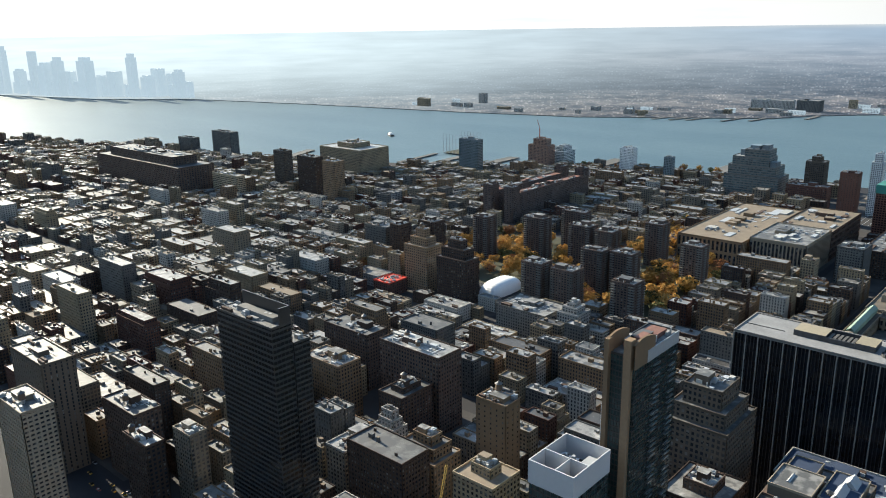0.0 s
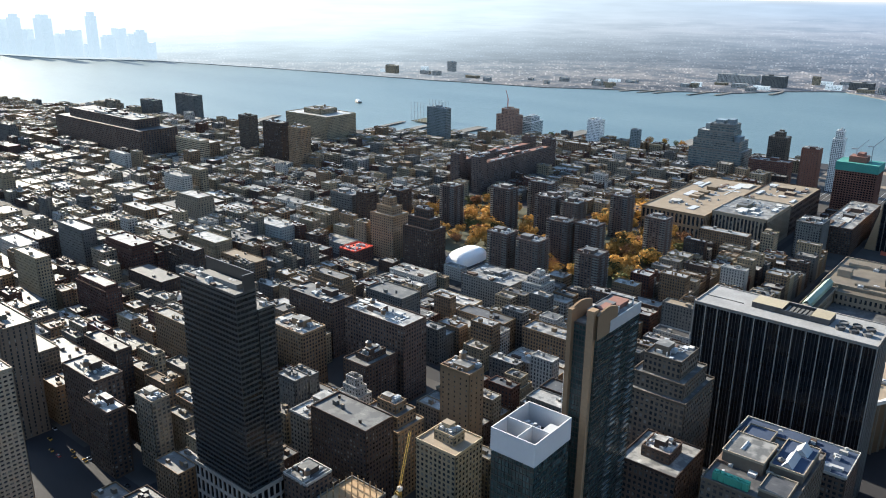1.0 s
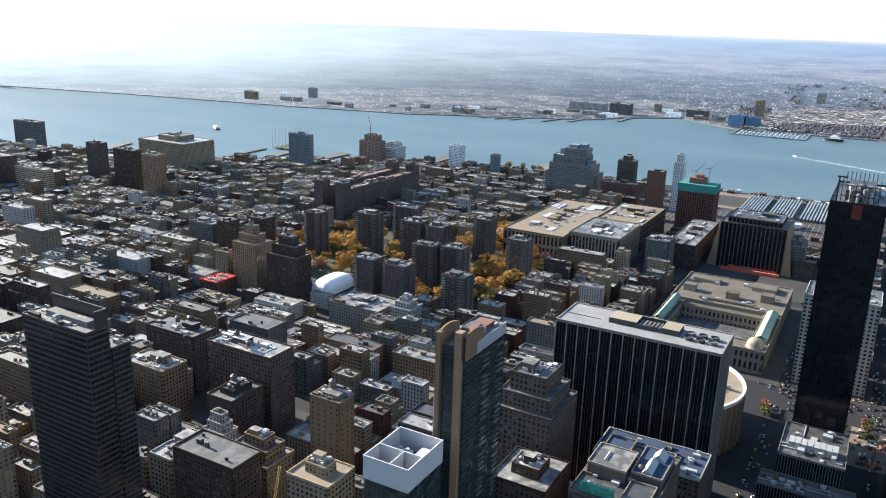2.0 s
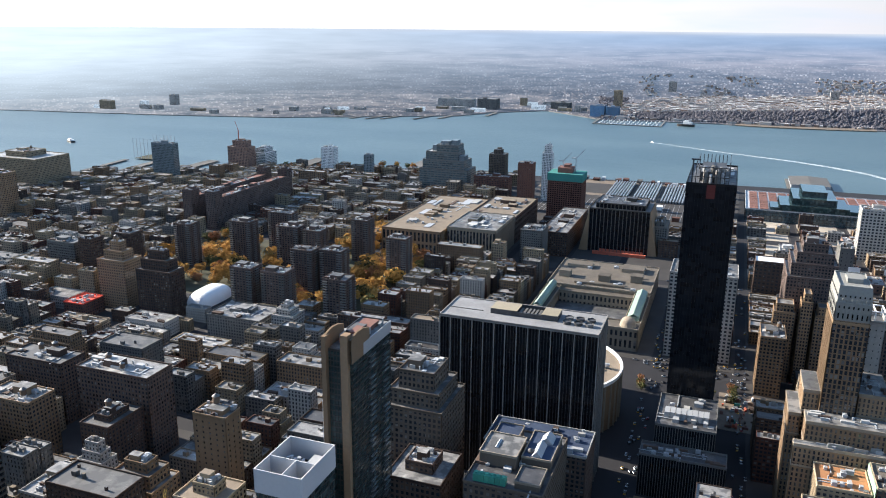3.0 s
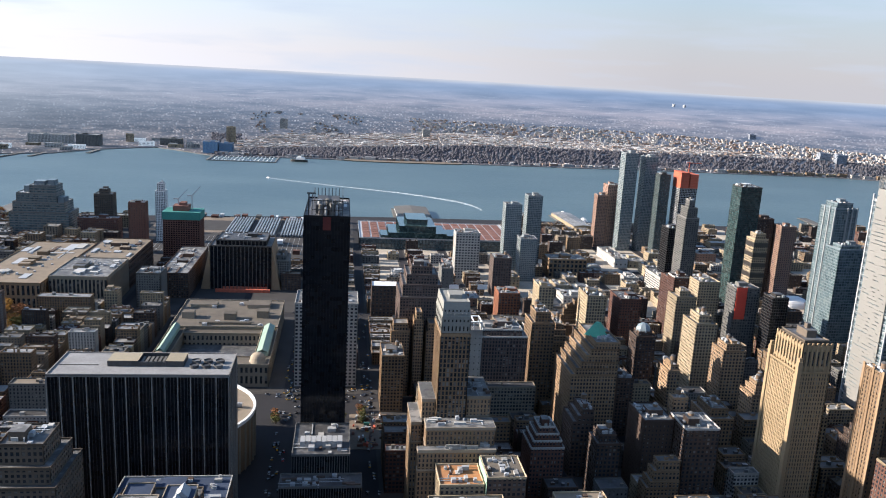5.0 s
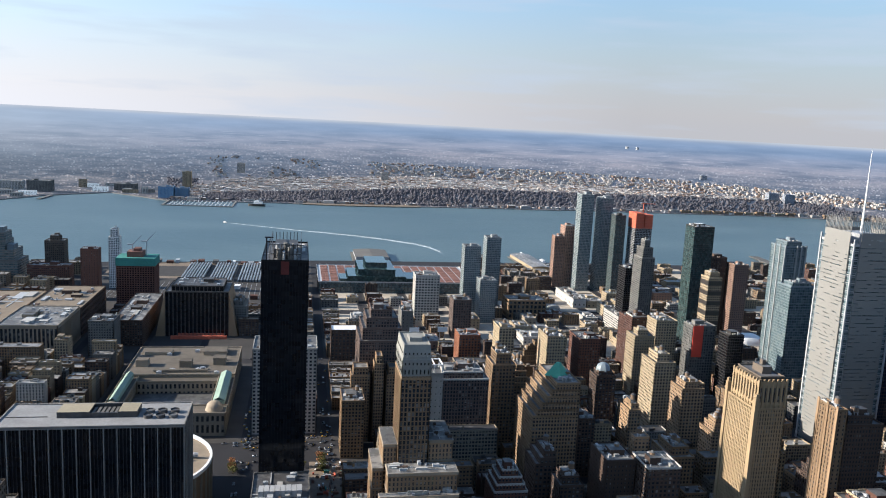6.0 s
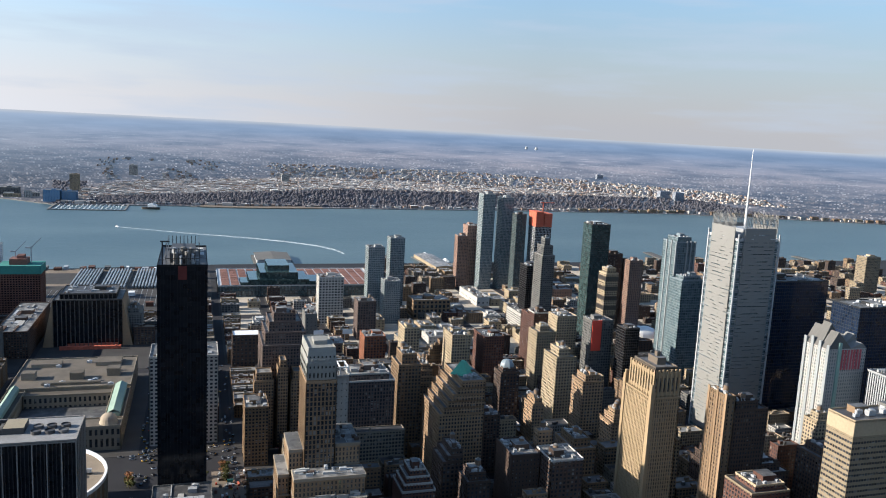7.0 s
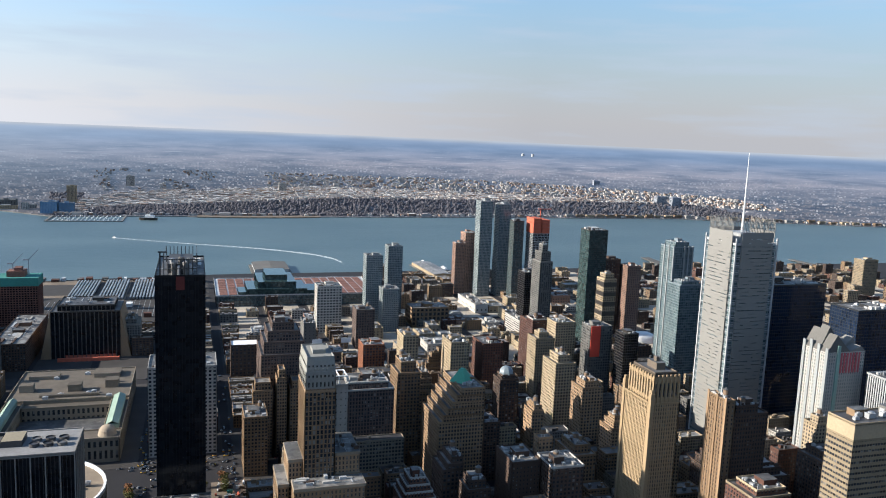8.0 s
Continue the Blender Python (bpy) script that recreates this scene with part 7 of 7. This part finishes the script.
for i in range(30):
    # low terraces along the foot of the bluff
    x = 1500 + i * 48
    y = along(FAR_SHORE, x) + 22
    tower("row_houses", "row of pale terraced houses on the far shore", x, x + 36, y, y + 16, rng.uniform(9, 14), rng.choice((BRICK_CREAM, WHITE_BRICK, BRICK_TAN)), rng.choice((ROOF_GREY, ROOF_SILVER)), bw=6, fh=4.5, heads=0, units=0, group="shore terraces")
HAZED_TOWER, HAZED_GLASS = surface("tower cladding with haze glow", (0.2, 0.21, 0.215), spread=0.1, var=0.15), glazing_mat("far glass with haze glow", (0.10, 0.11, 0.115), (0.15, 0.16, 0.165), rough=0.4)
# haze painted on the skyline: a faint emission pales its walls and glass
for m in (HAZED_TOWER, HAZED_GLASS):
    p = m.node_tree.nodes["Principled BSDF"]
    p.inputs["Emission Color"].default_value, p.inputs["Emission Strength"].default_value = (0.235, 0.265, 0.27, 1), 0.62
SKYLINE = ((70.4, 0.7, 95), (69.9, 0.5, 118), (69.1, 0.8, 62), (68.3, 0.6, 122), (67.6, 1.1, 84), (66.9, 0.8, 100), (66.2, 0.7, 70), (65.3, 1.1, 104), (64.4, 0.9, 56), (63.6, 1.0, 74), (62.5, 0.7, 116), (61.6, 0.9, 58),
           (60.9, 0.9, 82), (60.2, 0.6, 60), (59.6, 0.8, 76), (59.0, 0.6, 48), (72.0, 1.0, 80), (73.5, 1.2, 60), (75.0, 1.0, 96))
for i, (az, wide, h) in enumerate(SKYLINE):
    r = along(SHORES, az) + 70 + 130 * rng.random()
    x, y = -math.sin(radians(az)) * r, math.cos(radians(az)) * r
    w = r * radians(wide)
    h *= r / 2600
    tower("office_tower", "office tower with haze glow on the far shore skyline", x - w / 2, x + w / 2, y - w * 0.3, y + w * 0.3, h, HAZED_TOWER, HAZED_TOWER, glass=HAZED_GLASS, bw=6, fh=4.5, heads=0, units=0, category="tower", group="far shore skyline",
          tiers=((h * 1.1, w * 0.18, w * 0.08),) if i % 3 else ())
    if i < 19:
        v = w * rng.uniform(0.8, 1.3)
        tower("office_block", "low block with haze glow at the foot of the skyline", x - v, x - w / 2 - 1, y - 20, y + 12, h * rng.uniform(0.3, 0.5), HAZED_TOWER, HAZED_TOWER, glass=HAZED_GLASS, bw=6, fh=4.5, heads=0, units=0, category="building", group="far shore skyline")
for i in range(46):
    # low pale sheds, terraces and apartment blocks along the far water's edge
    az = rng.uniform(9, 45)
    r = along(SHORES, az) + rng.uniform(25, 260)
    x, y = -math.sin(radians(az)) * r, math.cos(radians(az)) * r
    w, l = rng.uniform(8, 30), rng.uniform(6, 14)
    if free(x - w, x + w, y - l, y + l):
        # one wall choice here also carries the painted haze glow
        tower("waterfront_block", "low pale waterfront block on the far bank", x - w, x + w, y - l, y + l, rng.uniform(8, 17) if i % 6 else rng.uniform(22, 32), rng.choice((WHITE_BRICK, HAZED_TOWER, BRICK_CREAM)), rng.choice((ROOF_SILVER, ROOF_GREY)), bw=5, fh=4.5, heads=0, units=0, group="far waterfront")

# ---- traffic, and a building site ----
def car_meshes(paint):
    body, cabin, wheel = Geo(), Geo(), Geo()
    body.box(-0.9, 0.9, -2.25, 2.25, 0.35, 0.95, bottom=True)
    body.box(-0.85, 0.85, -2.1, 2.1, 0.95, 1.02)
    k = len(cabin.v)
    cabin.prism(0, -0.15, 1.75, 1.25, 1.0, 1.5, 4, ry=1.2)
    for sy in (-1.4, 1.4):
        for sx in (-0.88, 0.88):
            wheel.box(sx - 0.12, sx + 0.12, sy - 0.33, sy + 0.33, 0, 0.66)
    return body.mesh("body", [paint]), cabin.mesh("cabin", [GLASS_DARK]), wheel.mesh("wheels", [ROOF_TAR])


CARS = [(car_meshes(surface("car paint " + n, c, rough=0.35, spread=0.2)), n) for n, c in (("yellow", (0.75, 0.42, 0.03)), ("white", (0.7, 0.7, 0.7)), ("black", (0.02, 0.02, 0.022)), ("silver", (0.4, 0.41, 0.43)), ("red", (0.4, 0.03, 0.03)))]


def car(k, x, y, turn):
    (body, cabin, wheel), paint = CARS[k]
    ob = thing("car", f"small {paint} car on the street", "car", x, y, 0.01, "street traffic")
    part("body", body, None, ob)
    part("cabin", cabin, None, ob)
    part("wheels", wheel, None, ob)
    ob.rotation_euler = (0, 0, radians(turn))


rng = random.Random(44)
for sx, y0, y1, n in ((-48, 515, 1035, 60), (32, 515, 1035, 50), (-208, 520, 760, 14), (112, 600, 760, 10)):
    for _ in range(n):
        car(rng.choices(range(5), (30, 25, 25, 15, 5))[0], sx + rng.choice((-4.6, -1.5, 1.6, 4.7)), rng.uniform(y0, y1), 0)
for ay, x0, x1, n in ((495, -330, 60, 26), (762, -320, 320, 50), (1040, -300, 400, 24), (222, -620, -300, 20)):
    for _ in range(n):
        car(rng.choices(range(5), (30, 25, 25, 15, 5))[0], rng.uniform(x0, x1), ay + rng.choice((-8, -4.6, -1.4, 1.6, 4.8, 8)), 90)
for _ in range(60):
    # the crossing by the station
    car(rng.choices(range(5), (30, 25, 25, 15, 5))[0], rng.uniform(-55, 40), rng.choice((rng.uniform(725, 752), rng.uniform(752, 774), rng.uniform(774, 786))), rng.choice((0, 90)))
for _ in range(14):
    tree(rng.choice((2, 3, 4)), rng.choice((rng.uniform(-58, -54), rng.uniform(22, 27), rng.uniform(-30, 20))), rng.uniform(700, 738), rng.uniform(0.5, 0.8))
g = Geo()
g.box(14, 56, 648, 722, 0.2, 0.6)
whole("site_ground", g, SOIL, "bare brown ground of a building site", "ground", kind="structure")
SITE_PAINTS = [(ORANGE_NET, "orange"), (WHITE_PAINT, "white"), (ROOF_RED, "rusty red"), (STEEL, "grey"), (BRICK_BROWN, "brown"), (TANK_WOOD, "timber-brown"), (GREEN_NET, "green")]
for i in range(90):
    g = Geo()
    w, l, h = rng.uniform(0.8, 2.2), rng.uniform(1.5, 6), rng.uniform(0.8, 3)
    g.box(-w / 2, w / 2, -l / 2, l / 2, 0, h)
    g.box(-w / 2 + 0.2, w / 2 - 0.2, -l / 2 + 0.2, l / 2 - 0.2, h, h + 0.3)
    mat, paint = SITE_PAINTS[rng.choices(range(7), (12, 16, 20, 20, 14, 14, 4))[0]]
    ob = whole("site_container", g, mat, f"{paint} site container or stack on bare ground", "container", "site containers")
    ob.location = (rng.uniform(17, 53), rng.uniform(652, 718), 0.6)
    ob.rotation_euler = (0, 0, rng.choice((0, 1.5708)) + rng.uniform(-0.1, 0.1))
for y, x0, x1 in ((1144, -178, -100), (1160, -170, -104)):
    g = Geo()
    n = 24
    for i in range(n + 1):
        x, d = x0 + (x1 - x0) * i / n, (i % 2) * 0.4
        g.v += [(x, y + d, 0), (x, y + d, 5 - d), (x, y + 4 - d, 5 - d), (x, y + 4 - d, 0)]
    for i in range(n):
        for k in range(3):
            g.f.append((4 * i + k, 4 * i + 4 + k, 4 * i + 5 + k, 4 * i + 1 + k))
            g.m.append(0)
    whole("site_fence", g, ORANGE_NET, "orange netted edge of a building deck", "fence")
# golden trees in the riverside park
for _ in range(26):
    x = rng.uniform(-1000, -640)
    tree(rng.choices(range(5), (20, 20, 20, 22, 18))[0], x, along(NEAR_SHORE, x) - rng.uniform(8, 45), rng.uniform(0.9, 1.5))
